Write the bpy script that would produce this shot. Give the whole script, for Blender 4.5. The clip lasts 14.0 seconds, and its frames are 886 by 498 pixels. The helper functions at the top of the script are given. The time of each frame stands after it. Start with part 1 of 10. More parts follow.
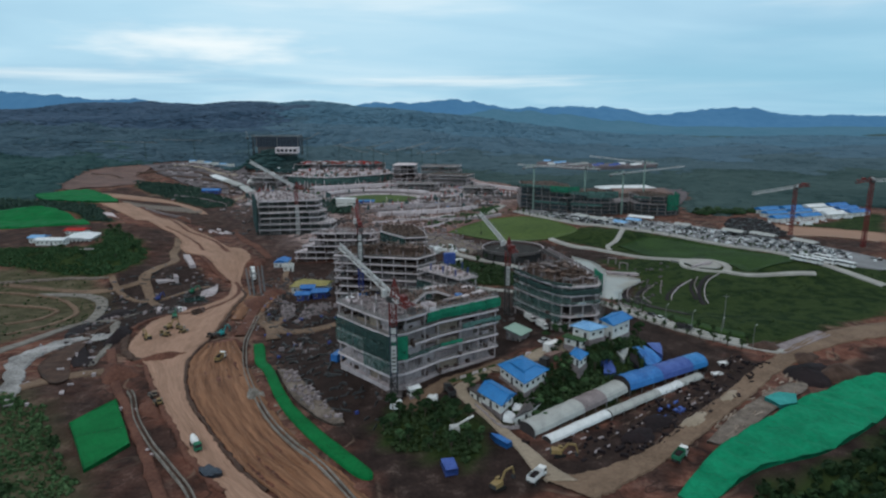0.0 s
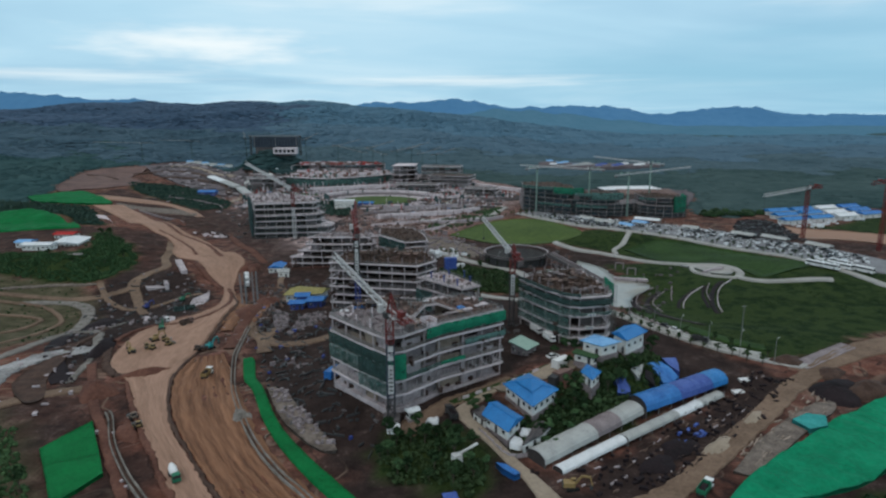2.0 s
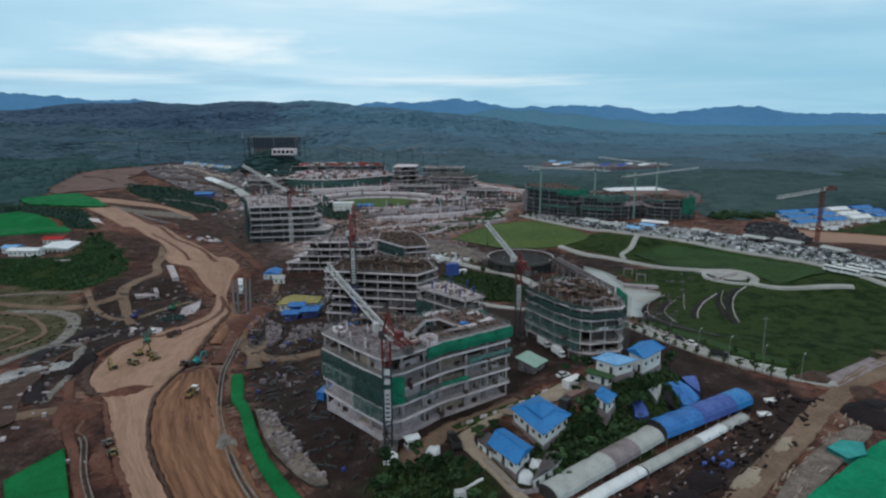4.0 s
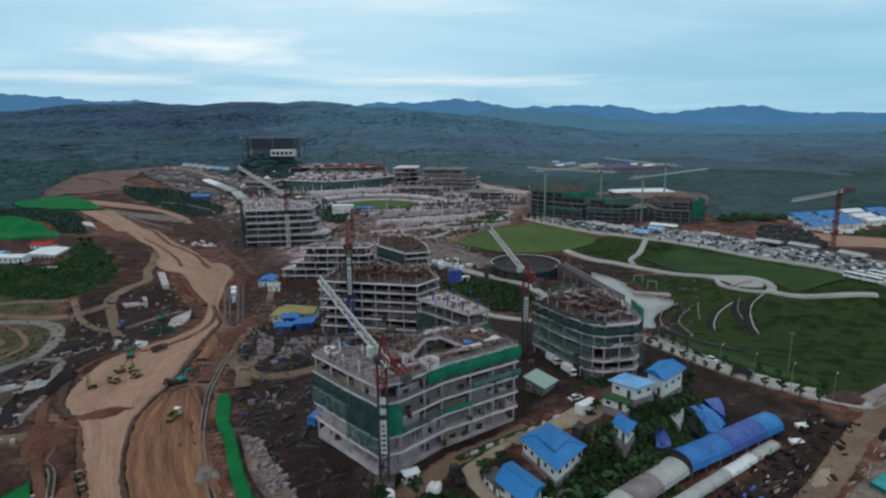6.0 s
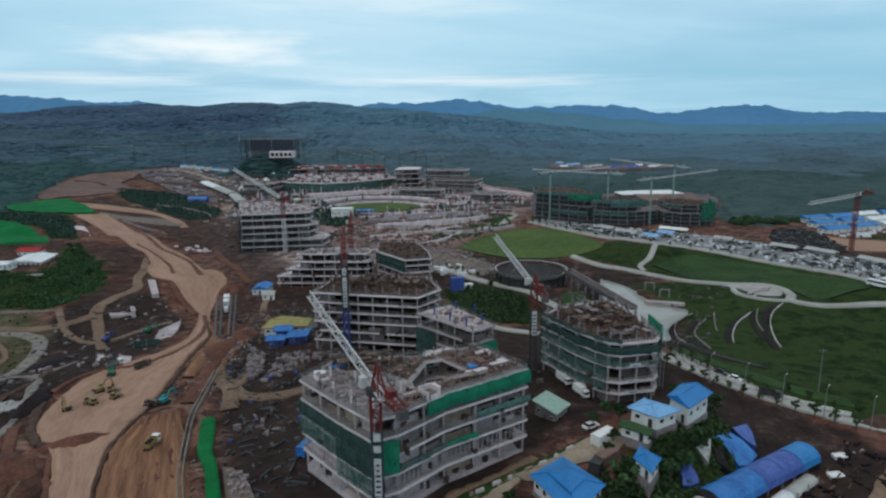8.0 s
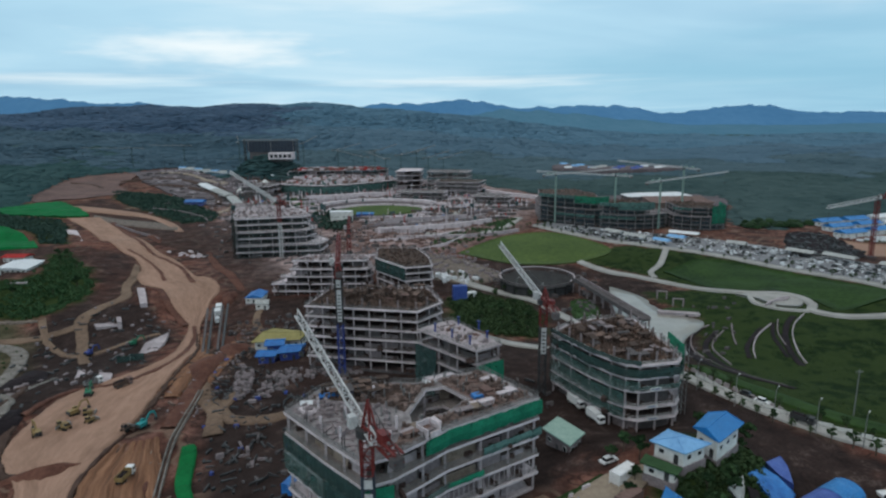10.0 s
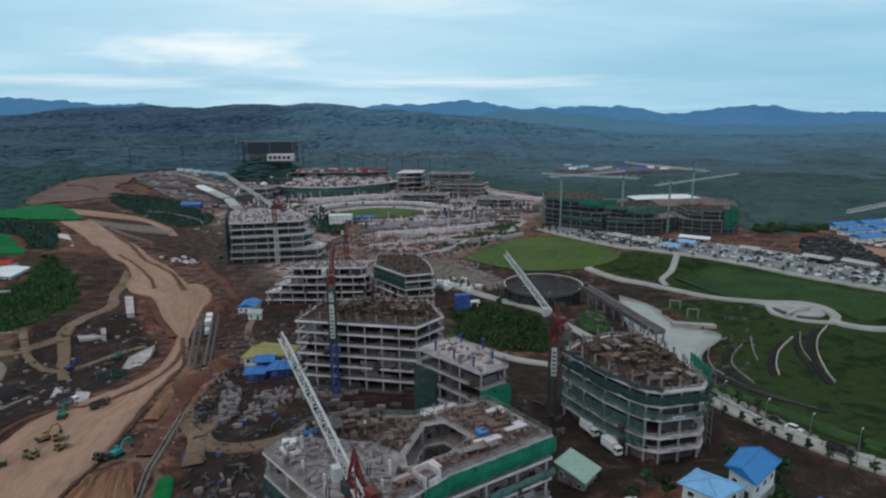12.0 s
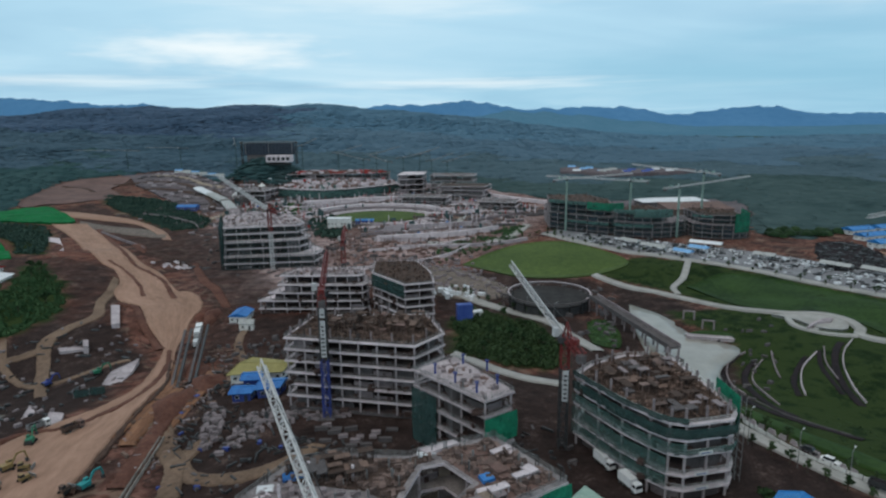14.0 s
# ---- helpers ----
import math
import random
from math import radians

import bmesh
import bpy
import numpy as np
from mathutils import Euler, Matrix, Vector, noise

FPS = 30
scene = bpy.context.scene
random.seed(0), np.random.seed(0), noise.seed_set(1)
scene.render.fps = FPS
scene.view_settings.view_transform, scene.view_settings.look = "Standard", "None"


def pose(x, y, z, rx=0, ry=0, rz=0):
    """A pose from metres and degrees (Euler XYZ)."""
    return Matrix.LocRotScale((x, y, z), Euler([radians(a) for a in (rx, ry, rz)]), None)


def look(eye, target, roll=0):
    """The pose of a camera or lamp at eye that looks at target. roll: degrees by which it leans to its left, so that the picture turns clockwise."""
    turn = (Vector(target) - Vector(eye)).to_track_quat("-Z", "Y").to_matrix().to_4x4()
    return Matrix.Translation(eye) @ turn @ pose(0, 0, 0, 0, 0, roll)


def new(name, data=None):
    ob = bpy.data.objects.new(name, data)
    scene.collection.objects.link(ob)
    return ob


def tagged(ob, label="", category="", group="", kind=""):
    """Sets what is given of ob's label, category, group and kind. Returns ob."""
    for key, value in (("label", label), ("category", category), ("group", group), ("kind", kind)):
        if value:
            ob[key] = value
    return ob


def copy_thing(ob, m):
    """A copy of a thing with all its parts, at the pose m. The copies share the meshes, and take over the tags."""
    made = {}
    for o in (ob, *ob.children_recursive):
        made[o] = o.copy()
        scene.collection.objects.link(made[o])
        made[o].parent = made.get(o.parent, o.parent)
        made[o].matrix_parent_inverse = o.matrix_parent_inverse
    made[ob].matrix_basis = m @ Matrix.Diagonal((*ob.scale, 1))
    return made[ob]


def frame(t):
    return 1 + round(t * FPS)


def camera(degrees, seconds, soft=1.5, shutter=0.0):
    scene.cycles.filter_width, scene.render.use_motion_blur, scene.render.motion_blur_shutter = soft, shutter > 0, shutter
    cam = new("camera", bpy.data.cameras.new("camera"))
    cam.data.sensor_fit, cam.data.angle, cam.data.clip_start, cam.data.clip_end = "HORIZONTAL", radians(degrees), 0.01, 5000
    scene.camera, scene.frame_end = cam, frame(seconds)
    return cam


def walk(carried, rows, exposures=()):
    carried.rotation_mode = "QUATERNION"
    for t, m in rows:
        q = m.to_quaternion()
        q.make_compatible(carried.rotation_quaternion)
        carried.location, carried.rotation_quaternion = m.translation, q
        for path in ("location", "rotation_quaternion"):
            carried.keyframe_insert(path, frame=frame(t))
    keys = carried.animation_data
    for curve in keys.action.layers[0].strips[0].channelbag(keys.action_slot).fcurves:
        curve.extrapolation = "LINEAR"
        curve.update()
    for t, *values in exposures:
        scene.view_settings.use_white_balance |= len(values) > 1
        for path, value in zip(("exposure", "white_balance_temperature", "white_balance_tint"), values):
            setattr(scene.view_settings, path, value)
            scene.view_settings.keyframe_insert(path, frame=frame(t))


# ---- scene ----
# camera: seconds, place, pitch, yaw, roll
ROWS = [
    (0.0, 0.00, 0.00, 84.00, -12.218, 0.000, 0.000),
    (0.5, -0.02, 3.47, 84.01, -12.229, 0.012, -0.018),
    (1.0, -0.04, 6.98, 84.01, -12.238, 0.029, -0.039),
    (1.5, -0.05, 10.53, 84.02, -12.245, 0.051, -0.063),
    (2.0, -0.06, 14.12, 84.03, -12.250, 0.076, -0.090),
    (2.5, -0.07, 17.75, 84.03, -12.254, 0.106, -0.119),
    (3.0, -0.08, 21.41, 84.03, -12.256, 0.139, -0.150),
    (3.5, -0.08, 25.10, 84.04, -12.257, 0.175, -0.182),
    (4.0, -0.08, 28.82, 84.04, -12.256, 0.215, -0.216),
    (4.5, -0.08, 32.57, 84.03, -12.254, 0.258, -0.251),
    (5.0, -0.07, 36.34, 84.03, -12.250, 0.303, -0.286),
    (5.5, -0.07, 40.12, 84.03, -12.245, 0.351, -0.322),
    (6.0, -0.06, 43.93, 84.02, -12.239, 0.400, -0.357),
    (6.5, -0.04, 47.75, 84.01, -12.232, 0.452, -0.392),
    (7.0, -0.03, 51.58, 84.00, -12.223, 0.505, -0.426),
    (7.5, -0.01, 55.42, 83.99, -12.214, 0.559, -0.459),
    (8.0, 0.01, 59.27, 83.98, -12.203, 0.615, -0.491),
    (8.5, 0.04, 63.12, 83.96, -12.191, 0.671, -0.520),
    (9.0, 0.06, 66.98, 83.94, -12.179, 0.728, -0.547),
    (9.5, 0.09, 70.83, 83.92, -12.166, 0.785, -0.572),
    (10.0, 0.13, 74.68, 83.90, -12.152, 0.842, -0.594),
    (10.5, 0.16, 78.52, 83.87, -12.137, 0.899, -0.612),
    (11.0, 0.20, 82.35, 83.84, -12.121, 0.955, -0.627),
    (11.5, 0.24, 86.17, 83.81, -12.105, 1.011, -0.638),
    (12.0, 0.28, 89.98, 83.77, -12.088, 1.065, -0.645),
    (12.5, 0.33, 93.77, 83.74, -12.071, 1.118, -0.647),
    (13.0, 0.38, 97.53, 83.69, -12.053, 1.170, -0.644),
    (13.5, 0.43, 101.28, 83.65, -12.035, 1.220, -0.635),
    (14.0, 0.49, 105.00, 83.60, -12.017, 1.268, -0.621),
]
cam = camera(71.0, 14.0, soft=2.3)
walk(cam, [(t, pose(x, y, z, 90 + p, 0, w) @ pose(0, 0, 0, 0, 0, r)) for t, x, y, z, p, w, r in ROWS])

# ---- light: overcast sky with thin cloud banks, wide weak sun ----
SUN_EL, SUN_AZ = radians(48), radians(215)
world = bpy.data.worlds.new("overcast_sky")
scene.world = world
world.use_nodes = True
wt = world.node_tree
wt.nodes.clear()


def wnode(kind, **props):
    n = wt.nodes.new(kind)
    for k, v in props.items():
        if k == "blend":
            n.blend_type = v
        elif k == "op":
            n.operation = v
        elif k == "dt":
            n.data_type = v
    return n


w_out = wnode("ShaderNodeOutputWorld")
w_bg = wnode("ShaderNodeBackground")
w_sky = wnode("ShaderNodeTexSky")
w_sky.sky_type = "NISHITA"
w_sky.sun_disc = False
w_sky.sun_elevation, w_sky.sun_rotation = SUN_EL, SUN_AZ
w_sky.air_density, w_sky.dust_density, w_sky.ozone_density = 1.0, 2.5, 1.5
w_geo = wnode("ShaderNodeTexCoord")
w_sep = wnode("ShaderNodeSeparateXYZ")
wt.links.new(w_geo.outputs["Generated"], w_sep.inputs[0])
# cloud plane: direction divided by its height
w_h = wnode("ShaderNodeMath", op="MAXIMUM")
w_h.inputs[1].default_value = 0.0
wt.links.new(w_sep.outputs["Z"], w_h.inputs[0])
w_h2 = wnode("ShaderNodeMath", op="ADD")
w_h2.inputs[1].default_value = 0.07
wt.links.new(w_h.outputs[0], w_h2.inputs[0])
w_dx = wnode("ShaderNodeMath", op="DIVIDE")
w_dy = wnode("ShaderNodeMath", op="DIVIDE")
wt.links.new(w_sep.outputs["X"], w_dx.inputs[0])
wt.links.new(w_h2.outputs[0], w_dx.inputs[1])
wt.links.new(w_sep.outputs["Y"], w_dy.inputs[0])
wt.links.new(w_h2.outputs[0], w_dy.inputs[1])
w_comb = wnode("ShaderNodeCombineXYZ")
wt.links.new(w_dx.outputs[0], w_comb.inputs[0])
wt.links.new(w_dy.outputs[0], w_comb.inputs[1])
w_n1 = wnode("ShaderNodeTexNoise")
w_n1.inputs["Scale"].default_value = 0.30
w_n1.inputs["Detail"].default_value = 5.0
w_n1.inputs["Roughness"].default_value = 0.5
w_n1.inputs["Distortion"].default_value = 0.6
w_map = wnode("ShaderNodeMapping")
w_map.inputs["Location"].default_value = (3.1, 0.6, 0.0)
w_map.inputs["Rotation"].default_value = (0.0, 0.0, 0.5)
w_map.inputs["Scale"].default_value = (0.8, 1.0, 1.0)
wt.links.new(w_comb.outputs[0], w_map.inputs[0])
wt.links.new(w_map.outputs[0], w_n1.inputs["Vector"])
w_ramp = wnode("ShaderNodeValToRGB")
w_ramp.color_ramp.elements[0].position, w_ramp.color_ramp.elements[0].color = 0.30, (0.35, 0.60, 0.79, 1)
w_ramp.color_ramp.elements[1].position, w_ramp.color_ramp.elements[1].color = 0.72, (0.68, 0.89, 1.0, 1)
mid_el = w_ramp.color_ramp.elements.new(0.50)
mid_el.color = (0.47, 0.74, 0.91, 1)
wt.links.new(w_n1.outputs[0], w_ramp.inputs[0])


def cloud_bank(cx, cz, rx, rz, amount, below, tint=(0.95, 1.03, 1.05, 1)):
    """A soft bright bank of cloud low over the land, its edge broken by the noise."""
    mp = wnode("ShaderNodeMapping")
    mp.inputs["Location"].default_value = (-cx / rx, 0.0, -cz / rz)
    mp.inputs["Scale"].default_value = (1 / rx, 0.0, 1 / rz)
    wt.links.new(w_geo.outputs["Generated"], mp.inputs[0])
    nz = wnode("ShaderNodeTexNoise")
    nz.inputs["Scale"].default_value, nz.inputs["Detail"].default_value = 2.2, 5.0
    wt.links.new(mp.outputs[0], nz.inputs["Vector"])
    ln = wnode("ShaderNodeVectorMath", op="LENGTH")
    wt.links.new(mp.outputs[0], ln.inputs[0])
    ad = wnode("ShaderNodeMath", op="MULTIPLY_ADD")
    ad.inputs[1].default_value = 1.5
    wt.links.new(nz.outputs[0], ad.inputs[0])
    wt.links.new(ln.outputs["Value"], ad.inputs[2])
    rg = wnode("ShaderNodeMapRange")
    rg.interpolation_type = "SMOOTHSTEP"
    rg.inputs["From Min"].default_value, rg.inputs["From Max"].default_value = 0.7, 1.9
    rg.inputs["To Min"].default_value, rg.inputs["To Max"].default_value = amount, 0.0
    wt.links.new(ad.outputs[0], rg.inputs["Value"])
    mx = wnode("ShaderNodeMix", dt="RGBA")
    wt.links.new(rg.outputs["Result"], mx.inputs["Factor"])
    wt.links.new(below, mx.inputs[6])
    mx.inputs[7].default_value = tint
    return mx.outputs[2]


w_clouds = cloud_bank(0.52, 0.045, 0.62, 0.10, 0.75, w_ramp.outputs[0], (0.27, 0.57, 0.76, 1))
w_clouds = cloud_bank(-0.34, 0.097, 0.17, 0.032, 0.9, w_clouds)
w_clouds = cloud_bank(0.03, 0.050, 0.26, 0.011, 0.6, w_clouds)
w_clouds = cloud_bank(-0.50, 0.052, 0.20, 0.011, 0.5, w_clouds)
w_clouds = cloud_bank(0.62, 0.155, 0.20, 0.03, 0.35, w_clouds)
w_clouds = cloud_bank(-0.10, 0.17, 0.30, 0.03, 0.45, w_clouds)
# an overcast dome is brighter and whiter towards the zenith
w_zen = wnode("ShaderNodeMapRange")
w_zen.inputs["From Min"].default_value, w_zen.inputs["From Max"].default_value = 0.18, 1.0
w_zen.inputs["To Min"].default_value, w_zen.inputs["To Max"].default_value = 0.0, 1.0
wt.links.new(w_sep.outputs["Z"], w_zen.inputs["Value"])
w_dome = wnode("ShaderNodeMix", dt="RGBA")
wt.links.new(w_zen.outputs["Result"], w_dome.inputs["Factor"])
wt.links.new(w_clouds, w_dome.inputs[6])
w_dome.inputs[7].default_value = (0.78, 0.78, 0.77, 1)
# blend the cloud deck over the clear sky
w_skyg = wnode("ShaderNodeMix", dt="RGBA", blend="MULTIPLY")
w_skyg.inputs["Factor"].default_value = 1.0
w_skyg.inputs[7].default_value = (0.10, 0.10, 0.10, 1)
wt.links.new(w_sky.outputs[0], w_skyg.inputs[6])
w_mix = wnode("ShaderNodeMix", dt="RGBA")
w_mix.inputs["Factor"].default_value = 0.94
wt.links.new(w_skyg.outputs[2], w_mix.inputs[6])
wt.links.new(w_dome.outputs[2], w_mix.inputs[7])
wt.links.new(w_mix.outputs[2], w_bg.inputs["Color"])
w_bg.inputs["Strength"].default_value = 1.0
wt.links.new(w_bg.outputs[0], w_out.inputs[0])

sun_data = bpy.data.lights.new("sun", "SUN")
sun_data.energy, sun_data.angle, sun_data.color = 0.5, radians(30), (1.0, 0.95, 0.88)
sun = new("sun", sun_data)
sun.matrix_world = look((math.sin(SUN_AZ) * 100, math.cos(SUN_AZ) * 100, 100 * math.tan(SUN_EL)), (0, 0, 0))
scene.view_settings.exposure = 0.0


# ---- materials ----
def surface(name, dark, light, scale=1.0, rough=0.85, metal=0.0, bump=0.3, fine=8.0, rand=0.0, wave=None, spec=0.3, coord="Object", squash=0.0):
    """Two-scale mottled surface between a dark and a light colour; scale is the size of the patches in 1/metres."""
    m = bpy.data.materials.new(name)
    m.use_nodes = True
    nt = m.node_tree
    bs = nt.nodes["Principled BSDF"]
    tc = nt.nodes.new("ShaderNodeTexCoord")
    geo = nt.nodes.new("ShaderNodeNewGeometry")
    src = geo.outputs["Position"] if coord == "World" else tc.outputs[coord]
    if squash:
        mp = nt.nodes.new("ShaderNodeMapping")
        mp.inputs["Scale"].default_value = (1.0, squash, 1.0)
        nt.links.new(src, mp.inputs[0])
        src = mp.outputs[0]
    big = nt.nodes.new("ShaderNodeTexNoise")
    big.inputs["Scale"].default_value, big.inputs["Detail"].default_value, big.inputs["Roughness"].default_value = scale, 5.0, 0.6
    small = nt.nodes.new("ShaderNodeTexNoise")
    small.inputs["Scale"].default_value, small.inputs["Detail"].default_value, small.inputs["Roughness"].default_value = scale * fine, 4.0, 0.65
    for n in (big, small):
        nt.links.new(src, n.inputs["Vector"])
    mx = nt.nodes.new("ShaderNodeMath")
    mx.operation = "MULTIPLY_ADD"
    mx.inputs[1].default_value, mx.inputs[2].default_value = 0.45, 0.0
    nt.links.new(small.outputs[0], mx.inputs[0])
    add = nt.nodes.new("ShaderNodeMath")
    add.operation = "MULTIPLY_ADD"
    add.inputs[1].default_value = 0.55
    nt.links.new(big.outputs[0], add.inputs[0])
    nt.links.new(mx.outputs[0], add.inputs[2])
    last = add
    if wave:
        wv = nt.nodes.new("ShaderNodeTexWave")
        wv.inputs["Scale"].default_value, wv.inputs["Distortion"].default_value, wv.inputs["Detail"].default_value = wave, 1.2, 2.0
        nt.links.new(src, wv.inputs["Vector"])
        w2 = nt.nodes.new("ShaderNodeMath")
        w2.operation = "MULTIPLY_ADD"
        w2.inputs[1].default_value = 0.18
        nt.links.new(wv.outputs["Fac"], w2.inputs[0])
        nt.links.new(last.outputs[0], w2.inputs[2])
        last = w2
    if rand:
        oi = nt.nodes.new("ShaderNodeObjectInfo")
        rn = nt.nodes.new("ShaderNodeMath")
        rn.operation = "MULTIPLY_ADD"
        rn.inputs[1].default_value = rand
        nt.links.new(oi.outputs["Random"], rn.inputs[0])
        nt.links.new(last.outputs[0], rn.inputs[2])
        isl = nt.nodes.new("ShaderNodeMath")
        isl.operation = "MULTIPLY_ADD"
        isl.inputs[1].default_value = rand
        nt.links.new(geo.outputs["Random Per Island"], isl.inputs[0])
        nt.links.new(rn.outputs[0], isl.inputs[2])
        sh = nt.nodes.new("ShaderNodeMath")
        sh.operation = "SUBTRACT"
        sh.inputs[1].default_value = rand
        nt.links.new(isl.outputs[0], sh.inputs[0])
        last = sh
    ramp = nt.nodes.new("ShaderNodeValToRGB")
    ramp.color_ramp.elements[0].position, ramp.color_ramp.elements[0].color = 0.34, (*dark, 1)
    ramp.color_ramp.elements[1].position, ramp.color_ramp.elements[1].color = 0.68, (*light, 1)
    nt.links.new(last.outputs[0], ramp.inputs[0])
    nt.links.new(ramp.outputs[0], bs.inputs["Base Color"])
    bs.inputs["Roughness"].default_value, bs.inputs["Metallic"].default_value = rough, metal
    bs.inputs["Specular IOR Level"].default_value = spec if rough < 0.75 else spec * 0.4
    if bump:
        bp = nt.nodes.new("ShaderNodeBump")
        bp.inputs["Strength"].default_value, bp.inputs["Distance"].default_value = bump, 0.25
        nt.links.new(last.outputs[0], bp.inputs["Height"])
        nt.links.new(bp.outputs[0], bs.inputs["Normal"])
    return m


CONCRETE = surface("weathered_concrete", (0.122, 0.101, 0.105), (0.316, 0.268, 0.276), 0.25, rand=0.06)
CONCRETE_PALE = surface("fresh_concrete", (0.218, 0.190, 0.198), (0.535, 0.470, 0.487), 0.2, rand=0.05)
CONCRETE_DARK = surface("dark_concrete", (0.062, 0.055, 0.056), (0.142, 0.128, 0.130), 0.3, rand=0.05)
FORMWORK = surface("rusty_formwork_boards", (0.05, 0.034, 0.028), (0.20, 0.135, 0.11), 0.5, rand=0.25)
FORM_WORN = surface("worn_formwork_boards", (0.060, 0.043, 0.038), (0.215, 0.155, 0.138), 0.4, rand=0.25)
PLY = surface("pale_plywood", (0.15, 0.115, 0.09), (0.36, 0.29, 0.24), 0.6, rand=0.2)
def see_through(mat, cover):
    """An open weave: lets part of the light through, unevenly."""
    nt = mat.node_tree
    tc = nt.nodes.new("ShaderNodeTexCoord")
    nz = nt.nodes.new("ShaderNodeTexNoise")
    nz.inputs["Scale"].default_value, nz.inputs["Detail"].default_value = 0.5, 4.0
    nt.links.new(tc.outputs["Object"], nz.inputs["Vector"])
    rg = nt.nodes.new("ShaderNodeMapRange")
    rg.inputs["From Min"].default_value, rg.inputs["From Max"].default_value = 0.3, 0.7
    rg.inputs["To Min"].default_value, rg.inputs["To Max"].default_value = max(0.0, cover - 0.18), min(1.0, cover + 0.14)
    nt.links.new(nz.outputs[0], rg.inputs["Value"])
    nt.links.new(rg.outputs["Result"], nt.nodes["Principled BSDF"].inputs["Alpha"])
    return mat


NET = surface("green_safety_net", (0.010, 0.12, 0.072), (0.025, 0.27, 0.155), 0.35, rough=0.8, bump=0.4)
NET_DARK = surface("old_green_net", (0.020, 0.046, 0.044), (0.052, 0.100, 0.094), 0.4, rough=0.85, bump=0.4)
see_through(NET, 0.88)
see_through(NET_DARK, 0.70)
NET_THIN = see_through(surface("thin_green_mesh", (0.046, 0.108, 0.100), (0.105, 0.200, 0.184), 0.35, rough=0.85, bump=0.4), 0.36)
NET_PALE = see_through(surface("faded_green_mesh", (0.055, 0.125, 0.115), (0.130, 0.235, 0.215), 0.2, rough=0.85, bump=0.4), 0.80)
STEEL_RED = surface("red_crane_paint", (0.085, 0.012, 0.012), (0.20, 0.030, 0.026), 0.8, rough=0.5, bump=0.1)
STEEL_WHITE = surface("white_crane_paint", (0.34, 0.34, 0.345), (0.58, 0.58, 0.58), 0.6, rough=0.5, bump=0.1)
STEEL_GREY = surface("galvanised_scaffold", (0.13, 0.13, 0.13), (0.30, 0.30, 0.30), 0.8, rough=0.6, metal=0.3, bump=0.1)
STEEL_DARK = surface("dark_steel", (0.02, 0.021, 0.023), (0.06, 0.06, 0.062), 0.8, rough=0.6, bump=0.1)
SLATE = surface("slate_blue_cladding", (0.020, 0.028, 0.042), (0.052, 0.068, 0.095), 0.3, rough=0.6, bump=0.1)
STEEL_BLUE = surface("blue_crane_paint", (0.02, 0.035, 0.15), (0.05, 0.075, 0.28), 0.8, rough=0.5, bump=0.1)
STEEL_GREEN = surface("pale_green_crane_paint", (0.18, 0.27, 0.24), (0.30, 0.42, 0.37), 0.8, rough=0.5, bump=0.1)
ROOF_BLUE = surface("blue_sheet_roof", (0.010, 0.098, 0.29), (0.022, 0.195, 0.49), 0.25, rough=0.45, wave=2.2, bump=0.25)
ROOF_PALE = surface("faded_blue_sheet_roof", (0.09, 0.24, 0.48), (0.20, 0.42, 0.68), 0.25, rough=0.45, wave=2.2, bump=0.25)
ROOF_GREY = surface("grey_fibre_sheet", (0.22, 0.225, 0.22), (0.42, 0.43, 0.42), 0.3, rough=0.8, wave=1.6, bump=0.3)
ROOF_WHITE = surface("white_sheet_roof", (0.42, 0.44, 0.46), (0.72, 0.74, 0.76), 0.3, rough=0.6, wave=1.6, bump=0.2)
WALL_WHITE = surface("white_plaster", (0.5, 0.5, 0.48), (0.78, 0.78, 0.76), 0.4, rand=0.04, bump=0.1)
TARP_BLUE = surface("blue_tarpaulin", (0.012, 0.078, 0.28), (0.045, 0.235, 0.58), 0.16, rough=0.5, bump=0.8, fine=5)
TARP_VIOLET = surface("faded_blue_tarpaulin", (0.025, 0.055, 0.24), (0.08, 0.14, 0.42), 0.2, rough=0.55, bump=0.8, fine=5)
TARP_GREEN = surface("green_slope_netting", (0.001, 0.080, 0.020), (0.004, 0.165, 0.046), 0.10, rough=0.85, bump=0.6, fine=12)
TARP_TEAL = surface("emerald_slope_netting", (0.001, 0.13, 0.062), (0.006, 0.27, 0.135), 0.12, rough=0.85, bump=1.0, fine=7)
SOIL_ROAD = surface("compacted_clay_road", (0.205, 0.123, 0.087), (0.404, 0.250, 0.184), 0.10, fine=7, bump=0.35, coord="UV", squash=0.22)
SOIL_RED = surface("graded_red_clay", (0.0566, 0.0244, 0.0184), (0.1700, 0.0780, 0.0563), 0.10, fine=9, bump=0.9, coord="World")
SOIL_FURROW = surface("furrowed_red_clay", (0.066, 0.030, 0.019), (0.335, 0.172, 0.100), 0.42, fine=3.5, bump=1.0, coord="UV", squash=0.05)
SOIL_TRACK = surface("dirt_track", (0.0960, 0.0640, 0.0455), (0.2340, 0.1600, 0.1150), 0.07, fine=12, bump=0.6, coord="World")
SOIL_WET = surface("wet_brown_clay", (0.034, 0.021, 0.017), (0.105, 0.064, 0.050), 0.3, fine=6, bump=0.8, coord="World")
SOIL_DARK = surface("dark_wet_earth", (0.0082, 0.0066, 0.0078), (0.0278, 0.0188, 0.0213), 0.12, fine=9, bump=0.8, coord="World")
